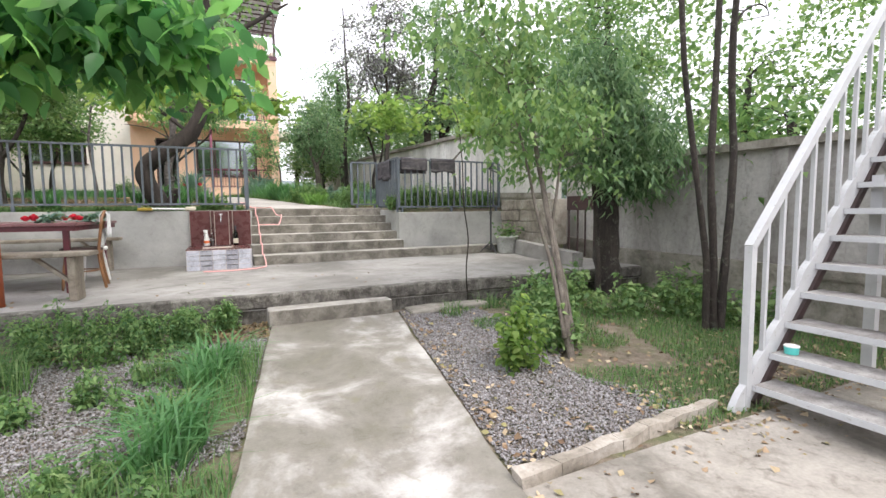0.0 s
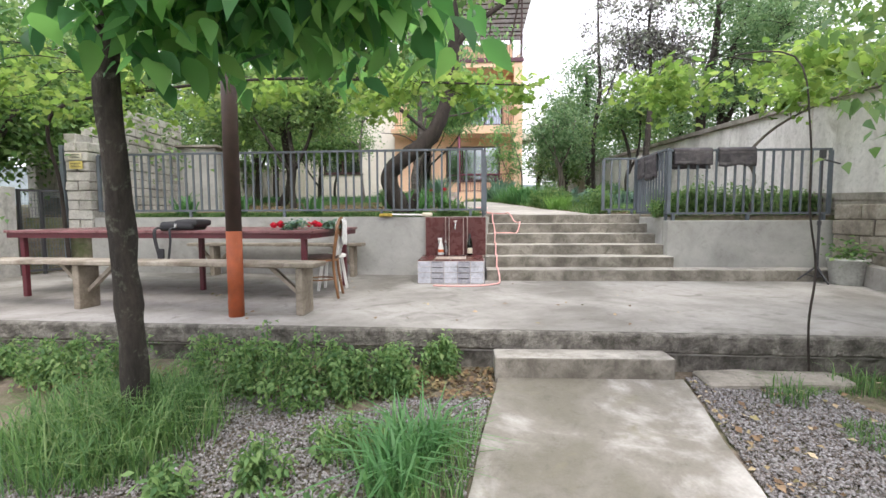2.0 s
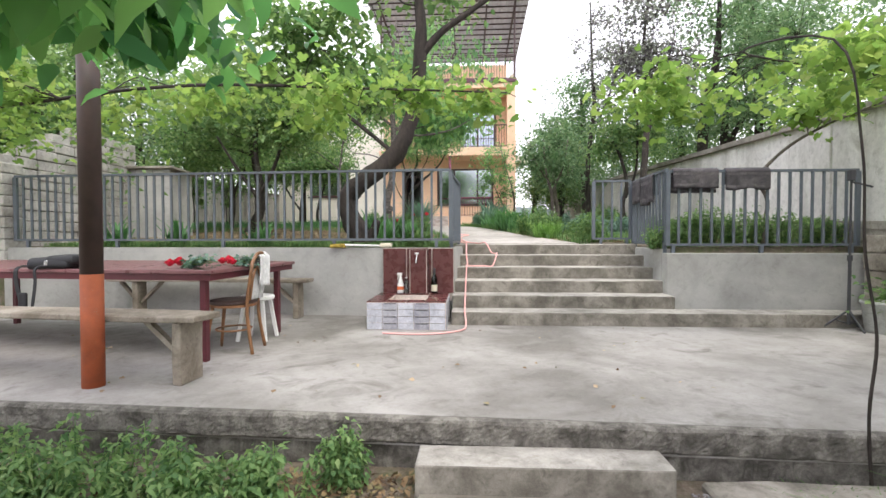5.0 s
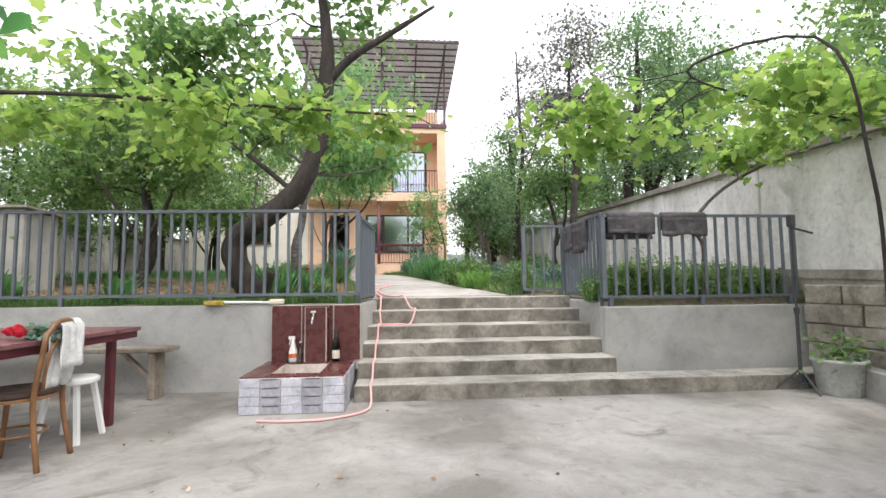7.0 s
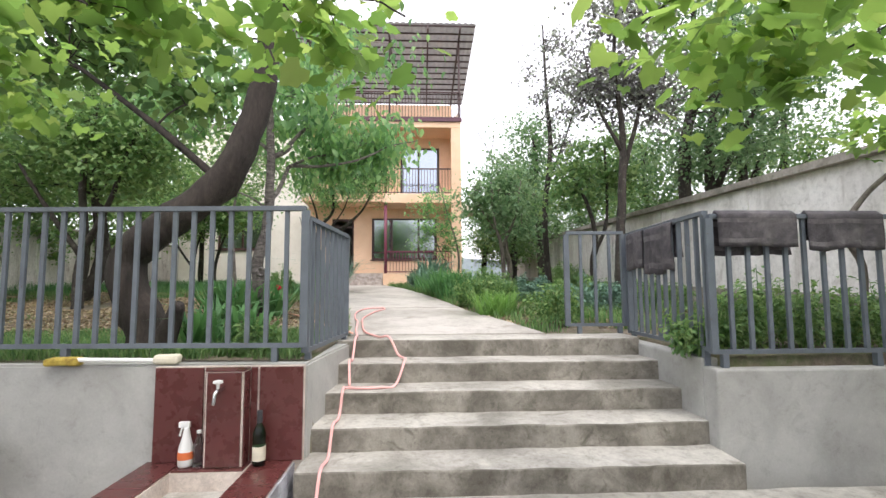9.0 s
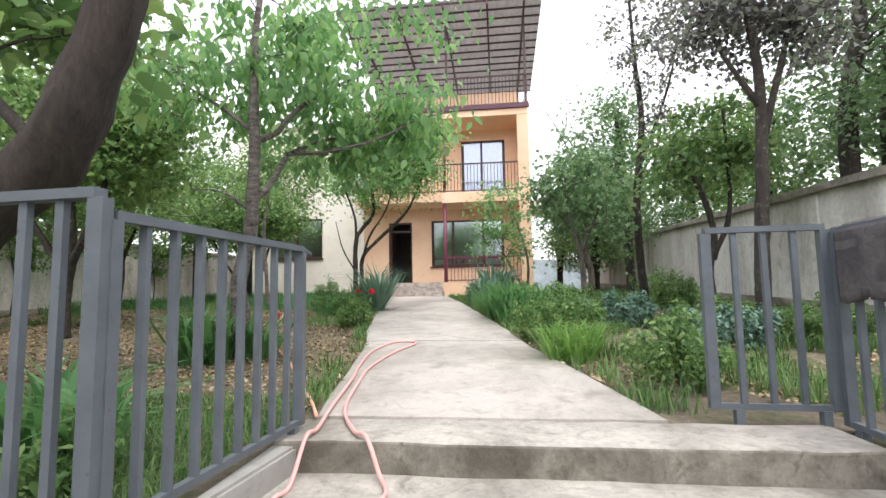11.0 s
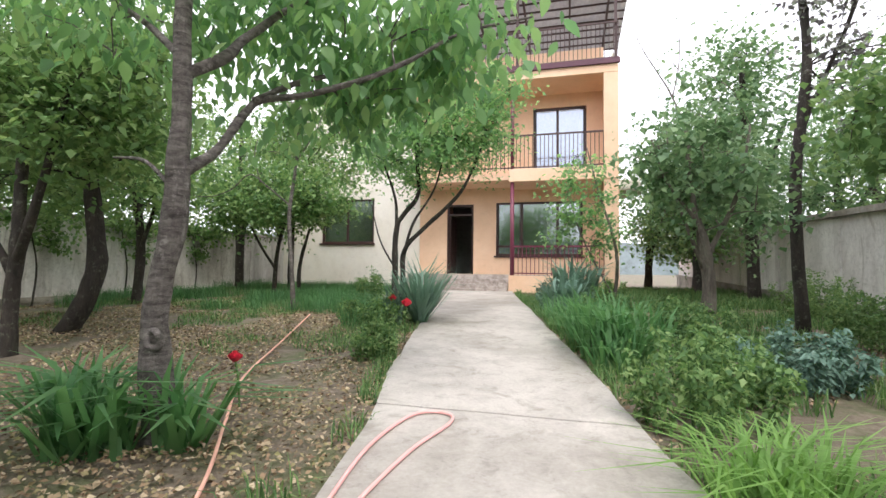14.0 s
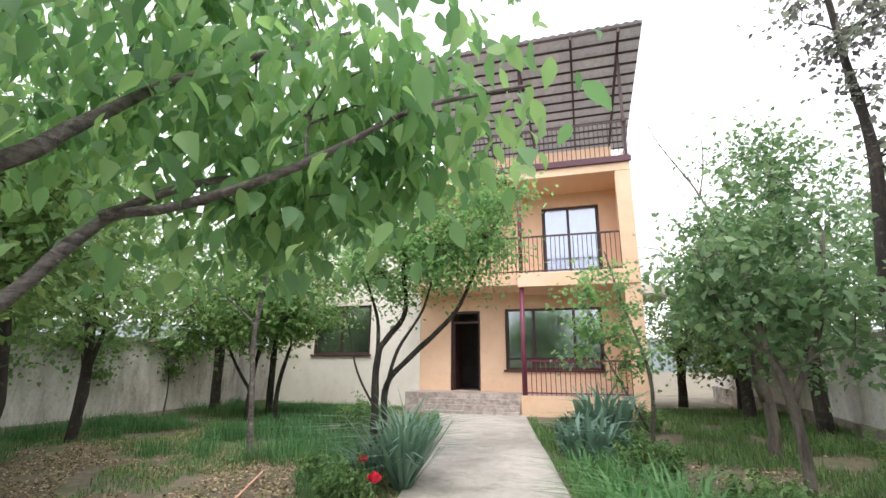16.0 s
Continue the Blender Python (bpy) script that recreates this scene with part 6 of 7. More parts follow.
tree("shrub_tree", "multi-stemmed shrub tree with small olive leaves before the house", [[(-0.7, 17.43, 1.55, 0.055), (-0.72, 17.43, 2.2, 0.047), (-0.71, 17.43, 2.92, 0.042), (-0.59, 17.43, 3.15, 0.036), (-0.36, 17.43, 3.48, 0.03), (-0.39, 17.43, 4.2, 0.024), (-0.1, 17.47, 4.9, 0.01)],
     [(-0.63, 17.45, 1.55, 0.045), (-0.6, 17.45, 2.15, 0.04), (-0.58, 17.45, 2.6, 0.036), (-0.29, 17.45, 2.92, 0.034), (0.06, 17.43, 3.22, 0.03), (0.37, 17.37, 3.55, 0.024), (0.7, 17.37, 4.3, 0.01)],
     [(-0.71, 17.43, 2.95, 0.026), (-0.75, 17.47, 3.4, 0.022), (-1.0, 17.47, 4.1, 0.012), (-1.15, 17.47, 4.7, 0.006)],
     [(-0.58, 17.42, 2.55, 0.022), (-0.42, 17.37, 3.0, 0.02), (-0.1, 17.37, 3.5, 0.014), (0.1, 17.27, 4.1, 0.008)],
     [(-0.7, 17.41, 2.3, 0.015), (-0.95, 17.37, 2.75, 0.012), (-1.1, 17.37, 3.3, 0.007)]],
     [((-0.45, 17.47, 4.2), (0.9, 0.7, 0.75), 4), ((0.4, 17.37, 4.35), (0.75, 0.6, 0.85), 3), ((0.75, 17.37, 4.75), (0.5, 0.5, 0.65), 1.4), ((-0.6, 17.47, 5.0), (0.9, 0.7, 0.6), 2)], M_L_CHERRY, 0.072, 10000, M_BARKD, 0.17, 0.4, 0.3, 20, 17)
tree("young_tree", "slim young tree growing before the porch", [[(2.70, 20.4, 1.6, 0.035), (2.75, 20.4, 2.7, 0.03), (2.45, 20.4, 3.8, 0.02), (2.2, 20.4, 4.8, 0.01)], [(2.65, 20.4, 1.9, 0.02), (2.1, 20.3, 3.0, 0.015), (1.8, 20.3, 4.0, 0.008)]],
     [((2.1, 20.3, 4.0), (0.6, 0.5, 0.75), 3), ((2.5, 20.4, 3.0), (0.6, 0.5, 0.6), 1.4), ((1.7, 20.3, 3.3), (0.45, 0.45, 0.45), 1)], M_L_CHERRY, 0.10, 1250, M_BARKG, 0.2, 0.5, 0.36, 9, 18)
DU = "slender tree with dull green leaves on the garden edge"
tree("garden_tree", DU, [[(3.42, 16.75, 1.5, 0.05), (3.44, 16.75, 2.0, 0.045), (3.40, 16.75, 2.6, 0.04), (3.26, 16.75, 3.1, 0.034), (3.2, 16.8, 4.0, 0.018)], [(3.40, 16.75, 2.5, 0.03), (3.7, 16.7, 3.2, 0.025), (3.85, 16.7, 4.0, 0.012)], [(3.30, 16.75, 2.9, 0.022), (2.95, 16.7, 3.4, 0.016), (2.8, 16.7, 3.9, 0.008)]],
     [((3.15, 16.8, 3.6), (0.65, 0.6, 0.65), 3), ((3.75, 16.7, 3.3), (0.6, 0.6, 0.75), 2.4), ((3.35, 16.8, 4.25), (0.5, 0.5, 0.45), 1)], M_L_DULL, 0.10, 1900, M_BARKG, 0.2, 0.6, 0.38, 12, 19, "tree", "garden trees")
tree("garden_tree", DU, [[(4.05, 19.5, 1.6, 0.085), (4.1, 19.5, 2.2, 0.07), (4.0, 19.5, 3.0, 0.055), (4.05, 19.5, 4.6, 0.03)], [(4.05, 19.5, 2.4, 0.04), (3.6, 19.4, 3.6, 0.02)], [(4.03, 19.55, 4.3, 0.022), (3.6, 19.6, 5.45, 0.014), (3.4, 19.6, 5.84, 0.012), (3.11, 19.6, 6.38, 0.008), (2.95, 19.6, 6.83, 0.004)], [(3.62, 19.6, 5.4, 0.012), (3.73, 19.6, 5.98, 0.01), (3.75, 19.6, 6.71, 0.004)], [(3.72, 19.6, 5.9, 0.007), (3.48, 19.6, 6.25, 0.003)]],
     [((3.95, 19.5, 3.9), (0.85, 0.8, 1.25), 4), ((5.1, 20.6, 3.6), (0.9, 0.9, 1.2), 2), ((3.7, 19.5, 4.9), (0.5, 0.5, 0.6), 0.8)], M_L_DULL, 0.10, 2900, M_BARKG, 0.26, 0.5, 0.34, 13, 20, "tree", "garden trees")
tree("tall_tree", "tall thin dark tree with a sparse grey-purple crown", [[(4.62, 17.4, 1.5, 0.075), (4.54, 17.35, 3.4, 0.065), (4.72, 17.4, 4.9, 0.055), (4.66, 17.4, 6.1, 0.04), (4.6, 17.4, 8.0, 0.02)], [(4.6, 17.4, 4.0, 0.03), (5.2, 17.3, 5.6, 0.02), (5.5, 17.3, 7.0, 0.01)]],
     [((4.9, 17.3, 6.6), (1.0, 0.8, 1.5), 3), ((5.4, 17.2, 4.7), (0.8, 0.7, 0.9), 1)], M_L_PURPLE, 0.085, 2200, M_BARKD, 0.18, 0.5, 0.34, 16, 21)
tree("garden_tree", "slender forked tree with green leaves by the boundary wall", [[(5.05, 15.6, 1.35, 0.05), (4.95, 15.55, 2.1, 0.045), (5.02, 15.5, 2.6, 0.042), (4.9, 15.5, 3.2, 0.038), (4.64, 15.5, 3.8, 0.03)], [(5.0, 15.55, 2.3, 0.04), (5.25, 15.5, 3.0, 0.03), (5.3, 15.6, 4.5, 0.02)]],
     [((5.05, 15.7, 4.1), (0.85, 0.8, 0.6), 4), ((4.75, 15.7, 3.6), (0.6, 0.6, 0.45), 2), ((5.5, 15.6, 3.7), (0.5, 0.7, 0.5), 2)], M_L_MID, 0.10, 2600, M_BARKD, 0.2, 0.6, 0.36, 12, 22, "tree", "garden trees")
tree("plum_tree", "purple-leaved plum tree with brown trunk by the boundary wall", [[(4.83, 14.05, 1.3, 0.085), (4.86, 14.05, 2.2, 0.075), (4.92, 14.05, 3.0, 0.068), (4.98, 14.05, 4.2, 0.05), (4.9, 14.1, 5.4, 0.035), (5.0, 14.1, 6.6, 0.015)], [(4.95, 14.05, 3.5, 0.045), (5.3, 14.1, 4.6, 0.03), (5.6, 14.2, 5.8, 0.012)], [(4.96, 14.05, 3.9, 0.035), (4.6, 14.2, 4.8, 0.022), (4.45, 14.3, 5.8, 0.01)]],
     [((5.0, 14.2, 5.5), (0.9, 0.9, 1.0), 4), ((5.6, 14.3, 5.0), (0.7, 0.9, 0.8), 3), ((4.6, 14.4, 4.9), (0.5, 0.6, 0.6), 1.2), ((5.2, 14.3, 6.7), (0.9, 0.9, 0.6), 2)], M_L_PURPLE, 0.08, 6200, M_BARKD, 0.2, 0.5, 0.34, 20, 22)
tree("wall_tree", "dark many-stemmed tree with dull leaves behind the boundary wall", [[(6.85, 15.5, 1.0, 0.13), (6.85, 15.5, 4.2, 0.11), (7.13, 15.5, 5.55, 0.085), (7.2, 15.5, 7.5, 0.03)], [(7.35, 15.5, 1.0, 0.12), (7.36, 15.5, 4.2, 0.10), (7.6, 15.5, 5.5, 0.07), (7.95, 15.5, 6.5, 0.05), (8.1, 15.5, 7.8, 0.02)], [(7.4, 15.4, 3.6, 0.06), (8.2, 15.2, 5.2, 0.045), (8.8, 15.0, 6.2, 0.02)]],
     [((7.2, 15.4, 7.0), (1.4, 1.3, 1.1), 4), ((8.3, 15.0, 6.0), (1.1, 1.3, 1.0), 3), ((7.4, 13.6, 5.4), (1.0, 1.2, 1.1), 3), ((7.0, 14.6, 4.2), (0.8, 1.2, 0.6), 2)], M_L_DULL, 0.09, 8500, M_BARKD, 0.26, 0.5, 0.34, 18, 23)
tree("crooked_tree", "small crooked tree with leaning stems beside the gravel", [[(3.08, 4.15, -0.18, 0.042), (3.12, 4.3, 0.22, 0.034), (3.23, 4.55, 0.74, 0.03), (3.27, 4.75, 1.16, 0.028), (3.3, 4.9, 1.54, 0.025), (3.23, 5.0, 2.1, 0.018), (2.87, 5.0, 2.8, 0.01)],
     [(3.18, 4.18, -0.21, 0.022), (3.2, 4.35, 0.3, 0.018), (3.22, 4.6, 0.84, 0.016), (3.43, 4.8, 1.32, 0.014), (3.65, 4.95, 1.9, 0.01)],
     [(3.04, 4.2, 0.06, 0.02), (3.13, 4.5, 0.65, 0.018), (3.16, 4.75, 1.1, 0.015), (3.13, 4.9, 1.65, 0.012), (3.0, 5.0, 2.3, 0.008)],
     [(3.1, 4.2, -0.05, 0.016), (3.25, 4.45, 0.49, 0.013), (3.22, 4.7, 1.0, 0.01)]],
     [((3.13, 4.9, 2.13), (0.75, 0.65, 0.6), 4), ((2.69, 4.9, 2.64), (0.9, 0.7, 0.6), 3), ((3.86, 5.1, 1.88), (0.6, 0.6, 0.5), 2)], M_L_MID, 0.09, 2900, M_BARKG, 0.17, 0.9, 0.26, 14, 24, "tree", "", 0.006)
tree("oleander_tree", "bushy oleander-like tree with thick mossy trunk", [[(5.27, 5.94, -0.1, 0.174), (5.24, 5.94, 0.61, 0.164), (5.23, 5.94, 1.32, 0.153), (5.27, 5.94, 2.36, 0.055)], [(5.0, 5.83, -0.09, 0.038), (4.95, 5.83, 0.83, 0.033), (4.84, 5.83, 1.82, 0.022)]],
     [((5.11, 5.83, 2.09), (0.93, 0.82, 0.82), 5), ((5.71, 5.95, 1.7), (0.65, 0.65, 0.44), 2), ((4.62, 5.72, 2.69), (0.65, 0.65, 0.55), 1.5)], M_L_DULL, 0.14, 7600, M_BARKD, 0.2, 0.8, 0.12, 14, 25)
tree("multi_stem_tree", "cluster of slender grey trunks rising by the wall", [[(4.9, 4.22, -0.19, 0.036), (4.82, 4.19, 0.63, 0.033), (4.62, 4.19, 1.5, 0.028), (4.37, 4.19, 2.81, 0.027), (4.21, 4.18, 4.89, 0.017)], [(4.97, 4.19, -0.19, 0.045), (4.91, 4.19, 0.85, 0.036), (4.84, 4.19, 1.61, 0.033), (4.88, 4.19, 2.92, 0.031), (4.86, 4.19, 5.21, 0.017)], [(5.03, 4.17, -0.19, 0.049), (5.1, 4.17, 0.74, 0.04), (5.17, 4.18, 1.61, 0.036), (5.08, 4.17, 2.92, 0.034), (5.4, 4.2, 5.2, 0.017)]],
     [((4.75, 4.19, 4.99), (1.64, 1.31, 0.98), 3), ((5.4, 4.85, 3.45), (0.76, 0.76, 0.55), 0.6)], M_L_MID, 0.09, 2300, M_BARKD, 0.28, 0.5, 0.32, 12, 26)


IV = "dark ivy trailing over the boundary wall"
for k, (y, w) in enumerate(((15.0, 0.8), (17.6, 1.0), (19.6, 1.2), (21.8, 1.1))):
    tree("ivy", IV, [[(-8.42, y, 1.3, 0.02), (-8.46, y + 0.1, 2.3, 0.016), (-8.44, y - 0.1, 3.2, 0.012), (-8.5, y, 3.5, 0.008)]],
         [((-8.42, y, 3.3), (0.22, w, 0.28), 3), ((-8.42, y + 0.3, 2.75), (0.12, w * 0.5, 0.4), 1.2)], M_L_MID, 0.09, 900, M_BARKD, 0.15, 0.9, 0.4, 6, 200 + k, "vine", "ivy on the wall", 0.004)

# ---- trees outside the walls ----
def far_tree(x, y, z, h, r, leaf, n, seed, label="leafy tree growing beyond the garden wall", size=0.125, bark=M_BARKD):
    rnd = random.Random(seed)
    sx, sy = rnd.uniform(-0.3, 0.3), rnd.uniform(-0.3, 0.3)
    return tree("background_tree", label, [[(x, y, z - 0.2, 0.13), (x + sx * 0.4, y + sy * 0.4, z + h * 0.35, 0.11), (x + sx, y + sy, z + h * 0.8, 0.05)], [(x + sx * 0.3, y, z + h * 0.3, 0.07), (x + r * 0.5, y + sy, z + h * 0.6, 0.04)]],
                [((x + sx, y, z + h * 0.68), (r, r, h * 0.32), 4), ((x + rnd.uniform(-0.5, 0.5) * r, y + rnd.uniform(-0.4, 0.4) * r, z + h * 0.42), (r * 0.9, r * 0.9, h * 0.2), 2)], leaf, size, int(n * 1.5), bark, 0.42, 0.45, 0.34, 10, seed, "tree", "trees beyond the walls")


for i, (x, y, h, r, lf, n) in enumerate([(-10.4, 12.5, 5.6, 1.9, M_L_MID, 3600), (-10.6, 16.0, 6.4, 2.1, M_L_MID, 3600), (-10.4, 19.6, 6.2, 2.0, M_L_DULL, 3600), (-10.8, 23.4, 6.8, 2.2, M_L_MID, 3400), (-9.6, 27.5, 6.5, 2.0, M_L_MID, 3000),
                                          (-8.0, 10.6, 4.2, 1.5, M_L_HERB, 3200), (-7.0, 9.9, 2.9, 1.1, M_L_HERB, 2600), (-7.4, 7.6, 3.0, 1.1, M_L_MID, 2400), (-6.9, 11.8, 3.6, 1.1, M_L_MID, 2600), (-7.4, 22.4, 5.6, 1.6, M_L_MID, 3000), (-12.5, 14.0, 7.5, 2.4, M_L_DULL, 3000), (-12.6, 20.0, 7.8, 2.4, M_L_MID, 3000), (-9.6, 8.4, 4.4, 1.8, M_L_HERB, 3200), (-8.6, 6.2, 4.6, 1.7, M_L_MID, 3000), (-7.4, 13.4, 5.2, 1.5, M_L_MID, 3200),
                                          (8.8, 16.6, 6.8, 1.9, M_L_DULL, 4000), (5.0, 23.6, 4.6, 1.1, M_L_MID, 2600), (5.4, 25.6, 5.2, 1.3, M_L_DULL, 2600), (4.4, 27.6, 4.0, 1.1, M_L_MID, 2200), (5.6, 21.8, 6.2, 1.1, M_L_DULL, 2600), (7.4, 30.0, 6.5, 1.9, M_L_MID, 2600), (10.5, 27.0, 8.0, 2.2, M_L_DULL, 2600), (8.6, 20.4, 5.4, 1.7, M_L_MID, 3600), (8.3, 24.2, 5.0, 1.7, M_L_DULL, 3200), (6.3, 27.0, 3.6, 1.4, M_L_MID, 2600), (9.8, 10.4, 6.4, 2.0, M_L_MID, 6000), (8.0, 9.6, 4.4, 1.3, M_L_DULL, 2600),
                                          (9.2, 6.6, 4.4, 1.7, M_L_MID, 2300), (9.0, 3.2, 4.0, 1.6, M_L_MID, 2000), (9.6, -0.6, 5.0, 1.8, M_L_MID, 2800), (11.4, 5.0, 6.4, 2.1, M_L_MID, 3000), (7.6, 5.0, 2.9, 0.9, M_L_HERB, 1300), (12.5, 14.0, 8.0, 2.4, M_L_DULL, 3600), (11.6, 19.0, 7.2, 2.2, M_L_MID, 3400)]):
    far_tree(x, y, (z_up(y) if y > 9.8 else 0.0) - 0.05, h, r, lf, n, 60 + i)

# ---- shrubs and flowers ----
NET = "clump of fresh green nettle-like herbs"
for i, (x, y, h, rx) in enumerate([(-2.45, 5.95, 0.40, 0.30), (-2.0, 5.85, 0.46, 0.32), (-1.15, 5.9, 0.46, 0.32), (-0.75, 5.8, 0.50, 0.32), (-0.35, 5.85, 0.46, 0.30), (-0.05, 5.75, 0.40, 0.26), (0.18, 5.9, 0.36, 0.22), (-0.5, 5.5, 0.30, 0.25), (0.45, 6.15, 0.34, 0.10), (-3.0, 6.0, 0.35, 0.3), (-0.35, 4.75, 0.26, 0.14), (-0.05, 4.4, 0.24, 0.16), (0.0, 5.0, 0.28, 0.2), (-0.75, 4.6, 0.22, 0.14), (-0.2, 3.6, 0.28, 0.22), (0.2, 4.2, 0.24, 0.14)]):
    herb("herb", NET, (x, y, z_low(y) - 0.01), (rx, rx * 0.8), h, M_L_HERB, 0.05, 1500 if h > 0.3 else 450, "plant", 0.45, 0.22, "herbs by the terrace", 18 if h > 0.3 else 10, i)
for i in range(16):
    x, y = -1.9 + 0.13 * i + 0.1 * math.sin(i * 2.3), 3.1 + 0.55 * math.sin(i * 1.7)
    herb("weed", "low broad-leaved weeds among the grass", (x, y, z_low(y) - 0.01), (0.2, 0.18), 0.2 + 0.05 * math.sin(i), M_L_HERB, 0.06, 170, "plant", 0.2, 0.32, "weeds in the grass", 9, 140 + i)
herb("mint_bush", "bright green broad-leaved bush by the crooked tree", (2.52, 4.18, -0.1), (0.22, 0.22), 0.6, M_L_VINE, 0.065, 620, "plant", 0.35, 0.36, "", 16, 41)
for i, (x, y, h, r) in enumerate([(3.1, 4.38, 0.46, 0.23), (3.33, 4.8, 0.66, 0.28), (3.8, 5.55, 0.62, 0.35), (4.4, 5.75, 0.6, 0.4), (4.55, 5.05, 0.5, 0.35), (5.2, 4.7, 0.5, 0.35), (5.75, 5.2, 0.55, 0.4), (5.6, 4.2, 0.5, 0.4)]):
    herb("bush", "dark green leafy weeds by the boundary wall", (x, y, z_low(y) - 0.02), (r, r), h, M_L_MID, 0.075, 430, "plant", 0.3, 0.3, "weeds by the wall", 18, 50 + i)
for x, y in ((0.50, 4.95), (0.42, 4.7), (0.22, 3.75), (0.3, 3.95)):
    sword("lily", "tuft of long green lily leaves beside the path", (x - 0.12, y, z_low(y)), (0.13, 0.13), 0.36, M_L_LILY, 130, 0.016, 1.0, "lily tufts")
for x, y, h in ((-0.74, 12.62, 0.52), (-0.26, 12.88, 0.46), (-0.98, 12.9, 0.48), (-0.55, 12.7, 0.46), (-3.2, 10.5, 0.4), (0.3, 10.4, 0.4), (-0.1, 10.6, 0.4), (-4.2, 10.6, 0.42), (-1.9, 10.4, 0.36)):
    sword("iris", "clump of dark green iris leaves in bare soil", (x, y, z_up(y) - 0.02), (0.13, 0.1), h * 1.2, M_L_LILY, 60, 0.042, 1.05, "iris clumps")
for x, y, h in ((2.22, 15.1, 0.5), (2.10, 15.5, 0.56), (2.42, 15.45, 0.56), (2.02, 15.9, 0.56), (2.32, 15.95, 0.6), (2.65, 15.7, 0.5)):
    sword("iris", "tall clump of green iris leaves beside the path", (x, y, z_up(y) - 0.02), (0.16, 0.14), h * 1.15, M_L_LILY, 70, 0.036, 0.95, "iris clumps")
for x, y, h, n in ((2.62, 12.85, 0.42, 190), (2.80, 13.1, 0.40, 130), (1.95, 16.7, 0.62, 150), (2.5, 16.6, 0.6, 140), (1.72, 17.7, 0.5, 90)):
    sword("daylily", "bright arching daylily leaves beside the path", (x, y, z_up(y) - 0.02), (0.2, 0.2), h, M_L_LILY if y > 15 else M_L_DAY, n, 0.016, 1.25, "daylily clumps")
sword("artichoke", "arching grey-green artichoke leaves beside the path", (1.95, 19.7, z_up(19.7)), (0.3, 0.3), 0.95, M_L_BLUE, 150, 0.075, 0.9)
sword("artichoke", "arching grey-green artichoke leaves beside the path", (1.75, 18.7, z_up(18.7)), (0.25, 0.25), 0.7, M_L_BLUE, 110, 0.065, 0.9)
sword("yucca", "spiky yucca with stiff grey-green leaves", (-0.15, 16.95, z_up(16.95)), (0.07, 0.07), 0.95, M_L_BLUE, 250, 0.034, 1.15)
sword("yucca", "spiky yucca with stiff grey-green leaves", (-0.5, 16.8, z_up(16.8)), (0.12, 0.12), 0.55, M_L_BLUE, 80, 0.04, 0.7)
for i, (x, y, h, r, m) in enumerate([(2.62, 13.85, 0.70, 0.46, M_L_HERB), (2.85, 14.5, 0.6, 0.42, M_L_HERB), (4.1, 13.4, 0.55, 0.45, M_L_BLUE), (3.2, 12.05, 0.55, 0.32, M_L_HERB), (0.0, 15.0, 0.50, 0.25, M_L_HERB), (-0.45, 16.3, 0.55, 0.3, M_L_HERB), (1.85, 18.9, 0.55, 0.5, M_L_BLUE), (1.75, 19.6, 0.6, 0.5, M_L_BLUE), (2.35, 18.3, 0.5, 0.45, M_L_HERB), (3.1, 16.3, 0.6, 0.5, M_L_HERB), (3.6, 15.0, 0.5, 0.5, M_L_BLUE), (4.4, 14.2, 0.5, 0.5, M_L_HERB), (5.2, 13.6, 0.55, 0.5, M_L_HERB), (3.9, 10.2, 0.45, 0.3, M_L_HERB), (4.35, 10.25, 0.62, 0.36, M_L_MID), (4.8, 10.25, 0.55, 0.34, M_L_MID), (5.35, 10.25, 0.55, 0.4, M_L_MID), (5.8, 10.3, 0.5, 0.35, M_L_MID), (3.62, 10.0, 0.32, 0.16, M_L_HERB), (4.9, 16.6, 0.7, 0.5, M_L_MID), (5.3, 18.6, 0.8, 0.6, M_L_MID), (-1.25, 17.0, 0.35, 0.25, M_L_HERB), (-2.2, 20.0, 0.7, 0.35, M_L_HERB), (2.6, 21.6, 0.6, 0.5, M_L_HERB), (0.4, 10.2, 0.3, 0.2, M_L_HERB)]):
    herb("bush", "low leafy garden bush in full growth", (x, y, z_up(y) - 0.03), (r, r), h, m, 0.052 if m is not M_L_BLUE else 0.06, int(2600 * (r / 0.4) ** 1.3), "bush", 0.4, 0.26, "garden bushes", 26, 90 + i)


def rose(x, y, z, lean, label, mat=M_RED, r=0.04):
    zg = z_up(y) if y > 9.8 else z_low(y)
    ob = thing("rose", (x, y, zg), label, "flower", "single roses")
    top = Vector((x + lean, y, z))
    ps = spline([(x, y, zg - 0.02), (x + lean * 0.3, y, (z + zg) / 2), top], 4)
    part("stem", tube(bmesh.new(), ps, 0.006, 6), M_L_HERB, ob)
    part("flower", bloom(bmesh.new(), top, r, int(x * 100)), mat, ob)
    put("foliage", leaf_mesh("foliage", np.array([ps[2 + k % 5] + Vector((0, 0, 0.01 * k)) for k in range(14)]), 0.06, M_L_HERB, 0.3, 0.36), ob)


rose(0.04, 15.75, 1.92, 0.02, "single red rose on a thin stem by the path", M_RED, 0.062)
rose(-0.34, 16.4, 1.93, -0.02, "single red rose on a thin stem by the path", M_RED, 0.055)
rose(-0.32, 13.45, 1.68, -0.05, "single red rose among iris leaves", M_RED, 0.05)
rose(4.06, 6.02, 0.33, 0.0, "single white rose below the terrace edge", M_PETALW, 0.05)

# ---- ground cover: uncounted stuff ----
gen = np.random.default_rng(11)


